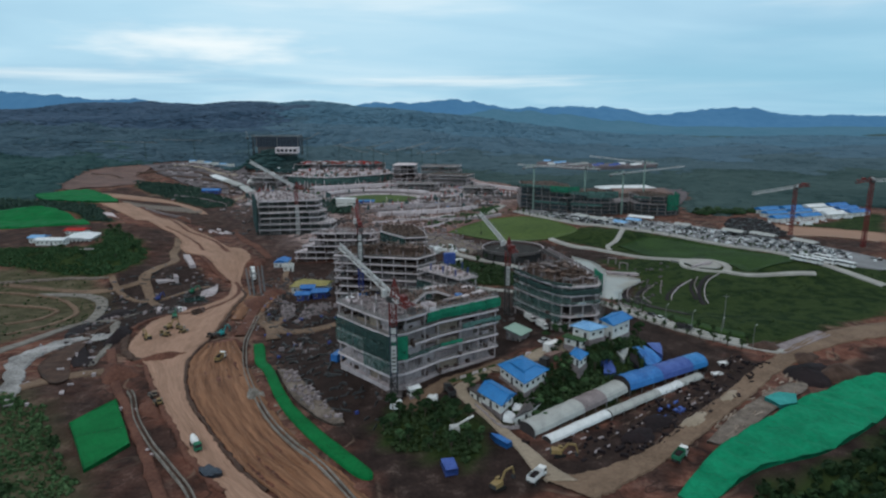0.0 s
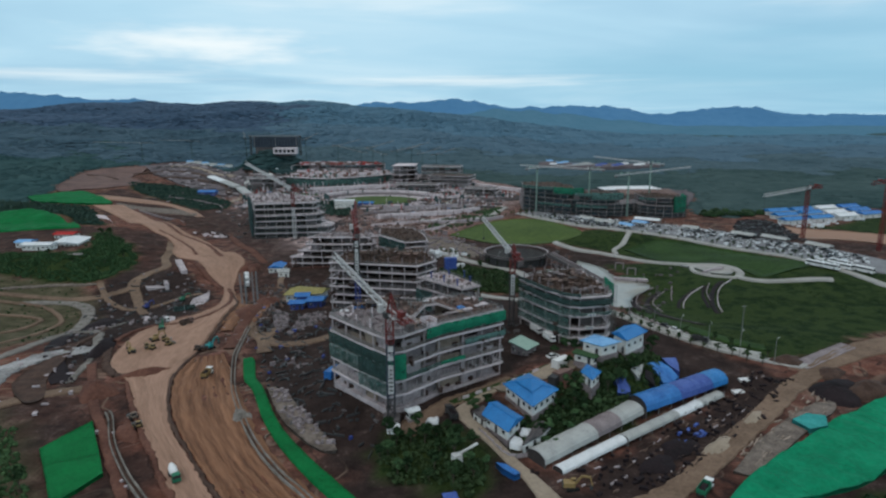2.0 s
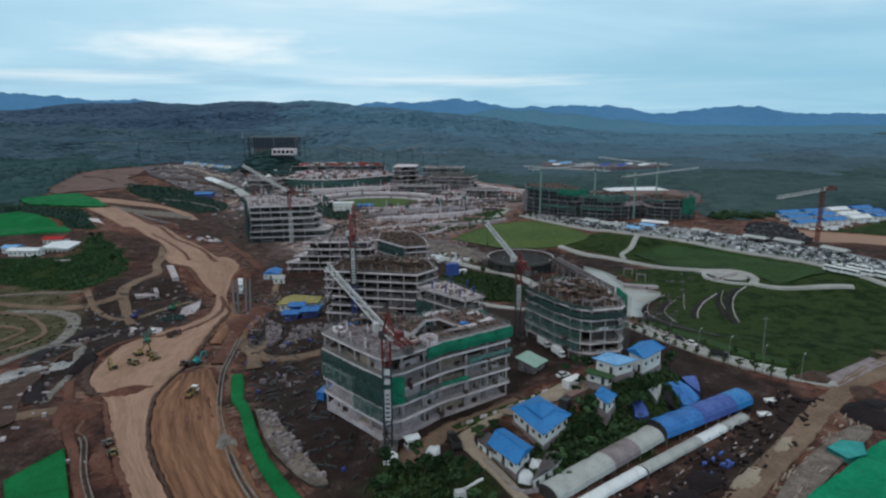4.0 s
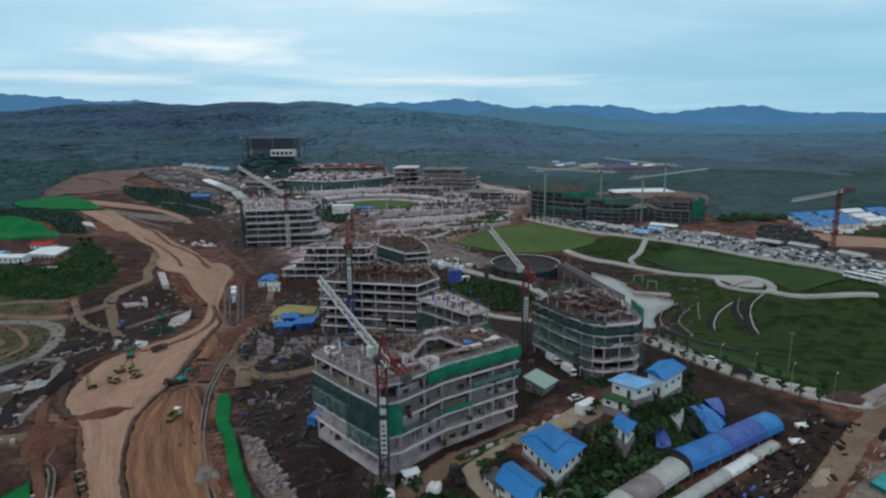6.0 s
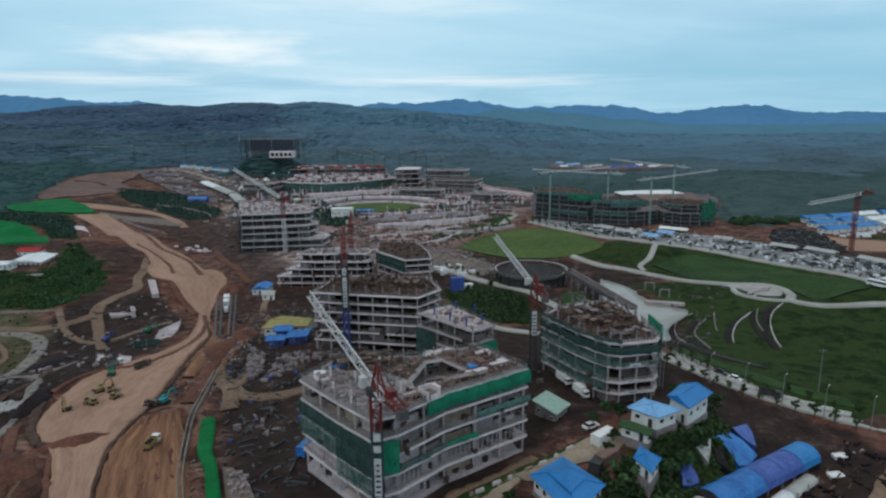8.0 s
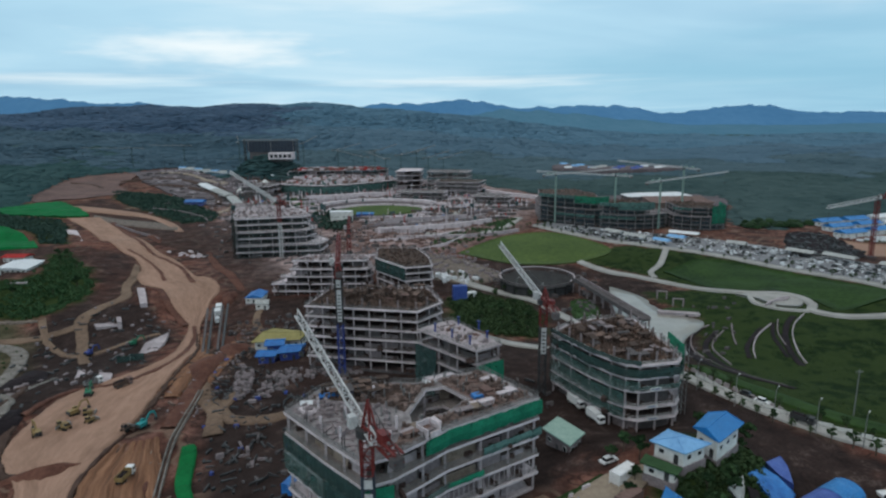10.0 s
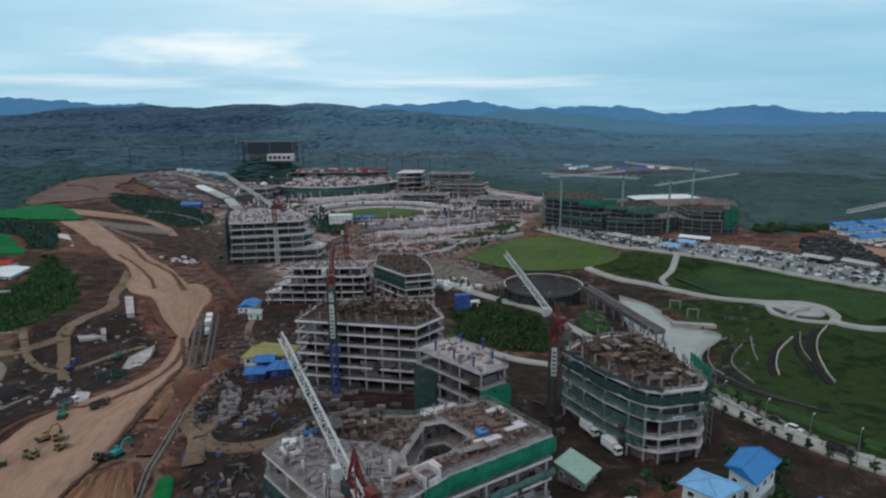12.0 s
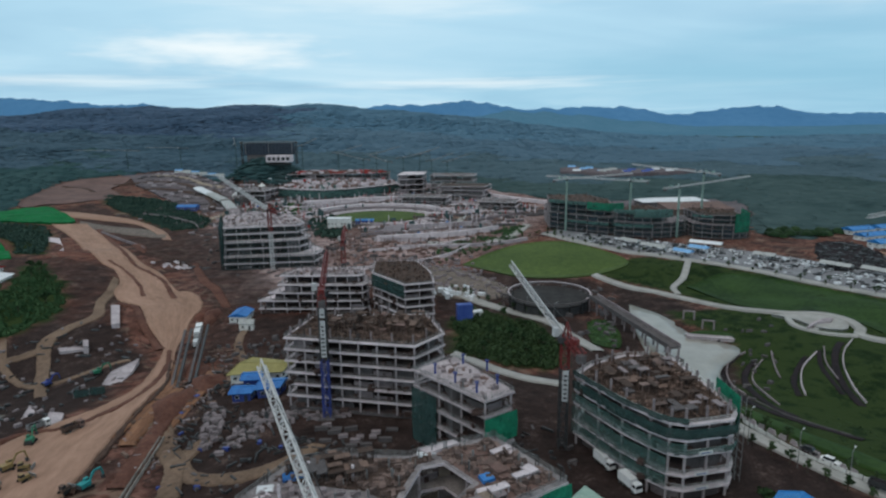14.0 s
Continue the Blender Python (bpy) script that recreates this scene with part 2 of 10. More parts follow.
SOIL_YARD = surface("pale_yard_ground", (0.210, 0.168, 0.128), (0.370, 0.304, 0.238), 0.1, fine=10, bump=0.4, coord="World")
GRAVEL = surface("crushed_pale_stone", (0.075, 0.066, 0.058), (0.30, 0.275, 0.25), 0.25, fine=7, bump=0.9, coord="World")
PAVING = surface("pale_paving", (0.24, 0.235, 0.22), (0.40, 0.39, 0.37), 0.12, fine=10, bump=0.2, coord="World")
ASPHALT = surface("grey_site_asphalt", (0.13, 0.13, 0.138), (0.27, 0.275, 0.29), 0.1, fine=10, bump=0.3, coord="World")
LAWN = surface("mown_lawn", (0.036, 0.062, 0.018), (0.088, 0.128, 0.034), 0.022, fine=16, bump=0.6, coord="World")
MEADOW = surface("rough_meadow", (0.0090, 0.0255, 0.0060), (0.0400, 0.0800, 0.0200), 0.04, fine=14, bump=1.0, coord="World")
WATER = surface("milky_pond_water", (0.24, 0.225, 0.195), (0.32, 0.30, 0.265), 0.03, rough=0.25, bump=0.02, spec=0.5, coord="World")
LEAF = surface("dense_leaves", (0.010, 0.026, 0.010), (0.036, 0.070, 0.028), 0.35, rough=0.8, rand=0.28, bump=0.0, coord="World")
LEAF_LIGHT = surface("light_shrub_leaves", (0.016, 0.036, 0.014), (0.052, 0.086, 0.036), 0.3, rough=0.8, rand=0.28, bump=0.0, coord="World")
# Distance haze is put into these canopy base colours, stronger belt by belt.
LEAF_VALLEY_HAZE = surface("hazed_valley_canopy", (0.0270, 0.0590, 0.0625), (0.0600, 0.1050, 0.1060), 0.006, fine=8, rough=0.95, rand=0.04, bump=0.0, spec=0.0, coord="World")
LEAF_WEST = surface("hazed_western_hill_canopy", (0.0395, 0.0730, 0.0980), (0.0850, 0.1290, 0.1630), 0.004, fine=8, rough=0.95, rand=0.04, bump=0.0, spec=0.0, coord="World")
LEAF_CREST = surface("hazed_western_crest_canopy", (0.0430, 0.0750, 0.1180), (0.0880, 0.1280, 0.1860), 0.003, fine=8, rough=0.95, rand=0.03, bump=0.0, spec=0.0, coord="World")
LEAF_BELT = surface("belt_of_hazed_leaves", (0.024, 0.050, 0.040), (0.066, 0.106, 0.086), 0.05, rough=0.9, rand=0.10, bump=0.0, spec=0.0, coord="World")
LEAF_PLAIN = surface("hazed_eastern_plain_canopy", (0.0300, 0.0560, 0.0580), (0.0720, 0.1080, 0.1080), 0.006, fine=8, rough=0.95, rand=0.04, bump=0.0, spec=0.0, coord="World")
LEAF_FAR = surface("hazed_middle_plain_canopy", (0.0480, 0.0820, 0.0990), (0.0880, 0.1320, 0.1560), 0.005, fine=8, rough=0.95, rand=0.04, bump=0.0, spec=0.0, coord="World")
LEAF_HILL = surface("hazed_far_plain_canopy", (0.0620, 0.1090, 0.1480), (0.0960, 0.1540, 0.2020), 0.004, fine=8, rough=0.95, rand=0.03, bump=0.0, spec=0.0, coord="World")
LEAF_EDGE = surface("hazed_farthest_plain_canopy", (0.0710, 0.1380, 0.1950), (0.1010, 0.1800, 0.2420), 0.003, fine=8, rough=0.95, rand=0.03, bump=0.0, spec=0.0, coord="World")
CLAY_RUST = surface("rust_graded_clay", (0.074, 0.047, 0.043), (0.200, 0.124, 0.108), 0.035, fine=9, bump=0.6, coord="World")
# Clay muted towards mauve: distance haze is put into the base colour.
CLAY_FAR = surface("haze_muted_graded_clay", (0.060, 0.050, 0.056), (0.175, 0.143, 0.150), 0.035, fine=9, bump=0.6, coord="World")
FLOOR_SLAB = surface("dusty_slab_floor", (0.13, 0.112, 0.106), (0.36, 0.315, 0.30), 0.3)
# Floor dirt and shutter ply, with the dim storeys' shade in their colour.
FLOOR_DIRT_SHADE = surface("dirt_and_shade_floor", (0.045, 0.033, 0.033), (0.140, 0.104, 0.100), 0.3)
SOFFIT = surface("shade_dark_shutter_ply", (0.036, 0.023, 0.021), (0.108, 0.072, 0.064), 0.3)
CONCRETE_NEW = surface("newly_struck_concrete", (0.38, 0.335, 0.350), (0.74, 0.655, 0.680), 0.2, rand=0.05)
LEAF_SLOPE = surface("bright_slope_leaves", (0.026, 0.066, 0.026), (0.084, 0.152, 0.066), 0.12, rough=0.8, rand=0.2, bump=0.0, coord="World")
RUBBLE = surface("brown_rubble", (0.050, 0.038, 0.032), (0.26, 0.215, 0.185), 0.3, fine=6, bump=0.9, coord="World")
WASH = surface("white_stone_wash", (0.085, 0.080, 0.078), (0.46, 0.45, 0.45), 0.14, fine=9, bump=0.6, coord="World")
DECK_GREY = surface("stained_deck", (0.085, 0.076, 0.079), (0.36, 0.328, 0.332), 0.16, fine=6, bump=0.2)
DECK_BROWN = surface("brown_deck", (0.030, 0.022, 0.019), (0.115, 0.080, 0.067), 0.18, fine=6, bump=0.3)
BARK = surface("bark", (0.05, 0.04, 0.03), (0.13, 0.105, 0.08), 2.0)
YELLOW = surface("dusty_yellow_machine_paint", (0.17, 0.11, 0.045), (0.33, 0.235, 0.10), 1.0, rough=0.55, bump=0.1)
TEAL = surface("teal_machine_paint", (0.01, 0.16, 0.17), (0.03, 0.30, 0.30), 1.0, rough=0.55, bump=0.1)
TRUCK_GREEN = surface("green_truck_paint", (0.01, 0.10, 0.055), (0.03, 0.20, 0.11), 1.0, rough=0.55, bump=0.1)
PAINT_WHITE = surface("white_vehicle_paint", (0.55, 0.55, 0.55), (0.82, 0.82, 0.82), 1.0, rough=0.4, rand=0.08, bump=0.05)
PAINT_MIX = surface("silver_vehicle_paint", (0.12, 0.125, 0.13), (0.62, 0.62, 0.63), 1.0, rough=0.35, rand=0.35, bump=0.05)
RUBBER = surface("tyre_rubber", (0.012, 0.012, 0.012), (0.035, 0.034, 0.033), 2.0, rough=0.9)
GLASS_DARK = surface("tinted_glass", (0.015, 0.018, 0.022), (0.04, 0.045, 0.05), 1.0, rough=0.12, spec=0.6, bump=0.0)
RED_CLOTH = surface("red_banner_cloth", (0.26, 0.02, 0.02), (0.45, 0.05, 0.045), 0.8, bump=0.2)
BROWN_ROOF = surface("brown_red_deck", (0.100, 0.062, 0.054), (0.240, 0.160, 0.142), 0.1, rand=0.1)
# Blue haze of the far backdrop is put into these base colours.
BLUE_RIDGE = surface("haze_blue_ridge", (0.070, 0.185, 0.335), (0.094, 0.225, 0.385), 0.002, rough=1.0, bump=0.0, spec=0.0, coord="World")
GREEN_RIDGE = surface("hazed_wooded_ridge", (0.070, 0.168, 0.240), (0.100, 0.205, 0.285), 0.006, rough=1.0, bump=0.0, spec=0.0, coord="World")


# ---- mesh building ----
class Geo:
    """Collects boxes, prisms and beams into one mesh."""

    def __init__(self):
        self.v, self.f, self.smooth = [], [], False

    def add(self, verts, faces):
        n = len(self.v)
        self.v.extend(tuple(p) for p in verts)
        self.f.extend(tuple(i + n for i in q) for q in faces)
        return self

    def box(self, c, s, rz=0.0, taper=1.0, tilt=0.0):
        x, y, z = (a / 2 for a in s)
        m = Matrix.Translation(c) @ Matrix.Rotation(rz, 4, "Z") @ Matrix.Rotation(tilt, 4, "X")
        pts = [(-x, -y, -z), (x, -y, -z), (x, y, -z), (-x, y, -z)]
        pts += [(px * taper, py * taper, z) for px, py, _ in pts]
        return self.add([m @ Vector(p) for p in pts], [(3, 2, 1, 0), (4, 5, 6, 7), (0, 1, 5, 4), (1, 2, 6, 5), (2, 3, 7, 6), (3, 0, 4, 7)])

    def prism(self, poly, z0, z1):
        n = len(poly)
        if sum(a[0] * b[1] - b[0] * a[1] for a, b in zip(poly, poly[1:] + poly[:1])) < 0:
            poly = poly[::-1]
        pts = [(p[0], p[1], z0) for p in poly] + [(p[0], p[1], z1) for p in poly]
        return self.add(pts, [tuple(range(n))[::-1], tuple(range(n, 2 * n))] + [(i, (i + 1) % n, n + (i + 1) % n, n + i) for i in range(n)])

    def beam(self, p, q, w, h=None):
        p, q = Vector(p), Vector(q)
        d = (q - p).normalized()
        side = d.cross(Vector((0, 0, 1)))
        side = side.normalized() if side.length > 1e-3 else Vector((1, 0, 0))
        up = side.cross(d)
        h = h or w
        c = [side * (a * w / 2) + up * (b * h / 2) for a, b in ((-1, -1), (1, -1), (1, 1), (-1, 1))]
        return self.add([p + k for k in c] + [q + k for k in c], [(3, 2, 1, 0), (4, 5, 6, 7), (0, 1, 5, 4), (1, 2, 6, 5), (2, 3, 7, 6), (3, 0, 4, 7)])

    def tube(self, p, q, r, n=10, r2=None):
        p, q = Vector(p), Vector(q)
        r2 = r if r2 is None else r2
        d = (q - p).normalized()
        side = d.cross(Vector((0, 0, 1)))
        side = side.normalized() if side.length > 1e-3 else Vector((1, 0, 0))
        up = side.cross(d)
        ring = [side * math.cos(2 * math.pi * i / n) + up * math.sin(2 * math.pi * i / n) for i in range(n)]
        return self.add([p + k * r for k in ring] + [q + k * r2 for k in ring],
                        [tuple(range(n))[::-1], tuple(range(n, 2 * n))] + [(i, (i + 1) % n, n + (i + 1) % n, n + i) for i in range(n)])

    def lattice(self, p, q, w, bay, chord, brace, tri=False):
        """A square (or triangular) truss from p to q."""
        p, q = Vector(p), Vector(q)
        d = q - p
        ln = d.length
        d.normalize()
        side = d.cross(Vector((0, 0, 1)))
        side = side.normalized() if side.length > 1e-2 else Vector((1, 0, 0))
        up = side.cross(d)
        corners = [(-1, -1), (1, -1), (0, 1)] if tri else [(-1, -1), (1, -1), (1, 1), (-1, 1)]
        off = [side * (a * w / 2) + up * (b * w / 2) for a, b in corners]
        for o in off:
            self.beam(p + o, q + o, chord)
        n = max(1, round(ln / bay))
        for i in range(n):
            a, b = p + d * (ln * i / n), p + d * (ln * (i + 1) / n)
            for k in range(len(off)):
                o1, o2 = off[k], off[(k + 1) % len(off)]
                self.beam(a + (o1 if i % 2 else o2), b + (o2 if i % 2 else o1), brace)
                self.beam(a + o1, a + o2, brace)
        return self

    def mesh(self, name, mat):
        me = bpy.data.meshes.new(name)
        me.from_pydata(self.v, [], self.f)
        me.materials.append(mat)
        if self.smooth:
            me.shade_smooth()
        me.update()
        return me


def thing(name, label, category, at=(0, 0, 0), group="", kind=""):
    ob = new(name)
    ob.empty_display_size = 0.5
    ob.location = at
    return tagged(ob, label, category, group, kind)


def part(name, geo, mat, parent=None, label="", at=None):
    """One mesh object from a Geo (or a ready mesh) under its thing."""
    me = geo if isinstance(geo, bpy.types.Mesh) else geo.mesh(name, mat)
    ob = new(name, me)
    if parent is not None:
        ob.parent = parent
    if at is not None:
        ob.location = at
    if label:
        ob["label"] = label
    return ob


def solo(name, geo, mat, label, category, group="", kind=""):
    return tagged(part(name, geo, mat), label, category, group, kind)


# ---- the lie of the land ----
HEIGHTS_NEAR = [(-15, 150, 1), (-64, 149, -2), (-111, 217, -3.5), (-75, 225, -3.5), (-89, 245, -4), (-107, 164, -3), (-117, 367, -13), (-156, 378, -6.5),
                (-90, 359, -10.5), (-150, 482, -8), (-250, 405, 2), (-295, 540, -8), (-177, 313, -15), (-15, 185, 4), (10, 215, 2), (-30, 260, 0), (50, 230, 1.5),
                (-40, 390, -10), (-8, 400, -9), (27, 410, -9), (70, 420, -10), (96, 320, -8)]
HEIGHTS_FAR = [(125, 285, -5), (155, 345, -4), (110, 404, -6.5), (100, 511, -3), (209, 348, 1), (21, 148, 1), (83, 191, -1.5), (96, 200, 1), (22, 172, 6), (43, 180, 10),
               (49, 196, 12), (58, 138, 1), (127, 187, -2), (124, 222, 0), (136, 473, -1), (-30, 672, -4), (0, 120, 0), (-34, 300, -2), (-270, 468, 2.5),
               (38, 157, 0.3), (54, 169, -0.8), (70, 183, -1.0), (48, 162, -0.4), (62, 175, -1.0), (56, 188, 9), (67, 201, 6.5), (78, 213, 3), (13, 162, 4), (58, 203, 11)]
KNOTS = np.array(HEIGHTS_NEAR + HEIGHTS_FAR, float)


def wavy(x, y, size, seed=0.0):
    """Smooth pseudo-random relief from a few crossed waves, -1 to 1."""
    u, v = x / size, y / size
    return (np.sin(u * 1.3 + 2.1 * np.sin(v * 0.7 + seed) + seed) * np.sin(v * 1.1 + 1.7 * np.sin(u * 0.9 - seed) + 2 * seed)
            + 0.5 * np.sin(u * 2.9 - v * 1.9 + 3 * seed) * np.sin(v * 2.3 + u * 1.7 + seed)) / 1.5


def step01(a):
    a = np.clip(a, 0, 1)
    return a * a * (3 - 2 * a)


def lie(x, y):
    """Ground height, metres."""
    x, y = np.asarray(x, float), np.asarray(y, float)
    num, den = np.zeros(x.shape), np.zeros(x.shape)
    for kx, ky, kz in KNOTS:
        w = 1.0 / ((x - kx) ** 2 + (y - ky) ** 2 + 64.0) ** 1.6
        num += w * kz
        den += w
    wb = 0.25 / 160.0 ** 3.2
    z = (num - 4 * wb) / (den + wb)
    far = step01((np.hypot(x, y) - 520) / 300)
    z += far * 3.0 * wavy(x, y, 70, 1.0)
    # knoll with the terraced building, and the wooded hills behind
    z += 30 * np.exp(-(((x + 250) / 34) ** 2 + ((y - 890) / 44) ** 2)) + 20 * np.exp(-(((x + 210) / 44) ** 2 + ((y - 888) / 40) ** 2))
    hill = step01((y - 760) / 900) * step01((420 - x) / 700)
    z += hill * (46 + 9 * wavy(x, y, 190, 2.0) + 8 * wavy(x, y, 85, 0.4) * (1 - step01((y - 1450) / 250)))
    west = step01((-x - 60) / 420)
    z += west * 26 * np.exp(-(((y - 1430 - 110 * np.sin(x / 270)) / 85) ** 2)) * (0.8 + 0.2 * wavy(x, y, 60, 0.8))
    z += west * 17 * np.exp(-(((y - 1150 - 70 * np.sin(x / 180 + 1.0)) / 60) ** 2)) * (0.8 + 0.2 * wavy(x, y, 45, 0.3))
    z += west * 20 * np.exp(-(((y - 1740 - 90 * np.sin(x / 330 + 2.0)) / 90) ** 2))
    side = step01((-x - 330) / 500) * step01((y - 250) / 500)
    z += side * (1 - hill) * (32 + 12 * wavy(x, y, 120, 0.7))
    ridge = np.exp(-(((y - 2100) / 330) ** 2)) * step01((900 - x) / 750)
    z += ridge * (44 + 32 * np.exp(-((x + 860) / 600) ** 4) + 13 * np.exp(-((x + 20) / 460) ** 2) + 5 * wavy(x, y, 90, 1.3))
    # hollow of the retention pond
    z -= 2.4 * np.exp(-(((x - 85) / 8) ** 2 + ((y - 352) / 40) ** 2))
    # spoil heap under the western netting
    z += 11 * np.exp(-(((x + 345) / 48) ** 2 + ((y - 532) / 26) ** 2))
    z += step01((x - 200) / 500) * step01((y - 500) / 400) * (5 + 7 * wavy(x, y, 150, 3.0)) * (1 - hill)
    return z


def inside(poly, x, y):
    """Signed distance to a polygon, positive inside."""
    x, y = np.asarray(x, float), np.asarray(y, float)
    best, odd = np.full(x.shape, 1e9), np.zeros(x.shape, bool)
    for (ax, ay), (bx, by) in zip(poly, poly[1:] + poly[:1]):
        dx, dy = bx - ax, by - ay
        t = np.clip(((x - ax) * dx + (y - ay) * dy) / (dx * dx + dy * dy + 1e-9), 0, 1)
        best = np.minimum(best, np.hypot(x - ax - t * dx, y - ay - t * dy))
        if dy:
            odd ^= ((ay > y) != (by > y)) & (x < ax + (y - ay) * dx / dy)
    return np.where(odd, best, -best)


def at_ground(x, y, up=0.0):
    return (x, y, float(lie(np.array(x), np.array(y))) + up)


SITE = [(-260, 60), (-330, 300), (-350, 440), (-430, 470), (-440, 560), (-420, 640), (-440, 712), (-490, 822), (-510, 905), (-470, 965), (-420, 1010), (-350, 975), (-300, 910), (-268, 850), (-215, 838), (-165, 870), (-150, 930), (0, 890), (105, 770), (190, 735), (262, 735), (274, 690), (228, 600), (222, 540), (250, 536), (264, 540), (296, 566), (390, 600), (425, 540),
        (425, 380), (300, 250), (240, 60)]
FIELD = [(74, 264), (95, 226), (118, 216), (150, 234), (200, 262), (290, 300), (260, 340), (212, 352), (200, 388), (176, 438), (134, 466), (108, 480), (80, 458), (94, 442), (128, 386),
         (96, 386), (110, 342), (88, 278)]
LEFT_WOOD = [(-320, 384), (-262, 384), (-232, 390), (-226, 400), (-235, 422), (-249, 449), (-240, 454), (-226, 437), (-206, 419), (-192, 393), (-190, 372), (-198, 354), (-217, 350), (-257, 350), (-320, 350)]
CORNER_WOOD = [(-165, 100), (-70, 100), (-84, 130), (-94, 141), (-110, 162), (-126, 178), (-143, 188), (-165, 192)]
DRY_SLOPE = [(-290, 220), (-176, 228), (-168, 262), (-172, 296), (-186, 330), (-204, 350), (-300, 345)]
DARK_COMPOUND = [(-330, 374), (-280, 384), (-240, 386), (-230, 410), (-226, 458), (-262, 470), (-320, 470)]
DARK_LOW = [(-4, 152), (16, 152), (26, 142), (44, 140), (64, 161), (92, 190), (84, 167), (47, 132), (27, 124), (-6, 120), (-26, 140)]
MID_WOOD = [(-2, 378), (7, 402), (36, 372), (42, 336), (36, 303), (18, 307), (0, 322)]
HOUSE_WOOD = [(14, 156), (24, 153), (50, 170), (66, 190), (70, 208), (60, 214), (46, 196), (38, 184), (30, 178)]
THICKET = [(-15, 163), (0, 166), (6, 158), (14, 146), (6, 136), (-10, 140), (-18, 152)]
EAST_WOOD = [(70, 124), (100, 139), (130, 160), (165, 172), (230, 150), (210, 70), (60, 80)]
BEHIND_WOOD = [(-408, 812), (-372, 803), (-346, 800), (-297, 758), (-255, 700), (-224, 664), (-210, 612), (-232, 602), (-256, 630), (-289, 664), (-330, 706), (-362, 738)]
NET_WOOD = [(-460, 636), (-412, 638), (-354, 627), (-330, 596), (-307, 561), (-280, 515), (-257, 478), (-276, 478), (-290, 506), (-318, 532), (-350, 542), (-420, 545)]
DARK_FAR = [(-400, 700), (-330, 640), (-260, 575), (-215, 505), (-170, 490), (-156, 510), (-155, 560), (-190, 606), (-222, 612), (-256, 634), (-330, 706), (-380, 740)]
DARK_CFOOT = [(-214, 574), (-195, 617), (-160, 560), (-130, 480), (-94, 432), (-84, 390), (-90, 330), (-104, 340), (-122, 394), (-140, 436), (-170, 480), (-200, 530)]
DARK_FORK = [(-250, 469), (-233, 466), (-218, 472), (-199, 455), (-186, 434), (-183, 418), (-172, 403), (-154, 364), (-143, 348), (-168, 340), (-196, 352), (-188, 392), (-204, 415), (-229, 442)]
DARK_TRENCH = [(229, 484), (244, 479), (251, 443), (277, 433), (300, 416), (272, 376), (254, 385), (242, 414), (230, 441), (216, 456)]
EAST_GRASS = [(279, 494), (313, 498), (367, 546), (393, 549), (326, 453), (302, 472)]
DARK_BENCH = [(-330, 850), (-250, 760), (-190, 660), (-170, 720), (-210, 830)]
DARK_YARD = [(16, 150), (22, 142), (50, 160), (84, 190), (100, 206), (112, 200), (92, 176), (60, 148), (38, 134)]
DARK_BANK = [(44, 178), (50, 198), (62, 210), (80, 219), (94, 212), (106, 197), (98, 186), (84, 192), (70, 184), (56, 176)]
DARK_WEST = [(-178, 300), (-160, 250), (-140, 215), (-126, 204), (-128, 235), (-128, 262), (-114, 292), (-126, 340), (-150, 372), (-185, 372), (-195, 345)]
DARK_SW = [(-150, 165), (-126, 206), (-106, 190), (-86, 168), (-58, 128), (-70, 105), (-115, 105)]
DARK_EAST = [(60, 122), (92, 150), (120, 182), (150, 212), (235, 240), (240, 170), (150, 160), (90, 120)]
DARK_ARC = [(82, 282), (90, 326), (108, 342), (104, 318), (100, 292), (100, 262), (92, 262)]
DARK_MID = [(60, 330), (66, 376), (88, 440), (108, 402), (128, 372), (96, 374), (80, 388), (74, 330)]
DARK_PARK = [(4, 256), (60, 272), (72, 296), (62, 330), (60, 380), (90, 440), (30, 476), (-20, 440), (0, 380), (40, 330), (34, 296)]
DARK_FRAMES = [(-84, 262), (-70, 236), (-20, 246), (10, 262), (0, 300), (-4, 380), (-60, 396), (-100, 392), (-84, 330)]
DARK_GAP = [(8, 214), (34, 212), (42, 262), (34, 300), (2, 302), (-2, 262), (14, 240)]
DARK_FOOT = [(-48, 174), (-24, 148), (6, 134), (24, 158), (14, 182), (-10, 166)]
DARK_LANE = [(12, 200), (22, 262), (40, 276), (66, 272), (90, 226), (112, 206), (74, 206), (48, 204), (34, 206)]
DARK_NEAR = [(-64, 226), (-52, 192), (-34, 166), (-20, 148), (2, 134), (24, 150), (10, 164), (4, 172), (12, 182), (24, 200), (34, 208), (40, 222), (28, 250), (24, 300), (0, 300), (-46, 262), (-70, 262)]
DARK_SITE = [(-66, 218), (-44, 172), (-20, 150), (-14, 165), (-36, 190), (-34, 210), (10, 216), (30, 240), (26, 262), (-12, 250), (-52, 262), (-72, 290), (-90, 330), (-82, 270)]

xs = np.unique(np.concatenate([np.arange(-300, 240.1, 3.0), np.linspace(-700, -300, 70), np.linspace(240, 620, 66), np.linspace(-4800, -700, 90), np.linspace(620, 4800, 90)]))
ys = np.unique(np.concatenate([np.arange(110, 540.1, 3.0), np.linspace(540, 1000, 110), np.linspace(1000, 2400, 120), np.linspace(2400, 4900, 40), np.linspace(-900, 100, 30)]))
gx, gy = np.meshgrid(xs, ys)
gz = lie(gx, gy)
rough_on = step01(inside(SITE, gx, gy) / 30)
gz += rough_on * (0.30 * wavy(gx, gy, 5.5, 0.3) * (0.5 + 0.5 * wavy(gx, gy, 31, 1.1)))


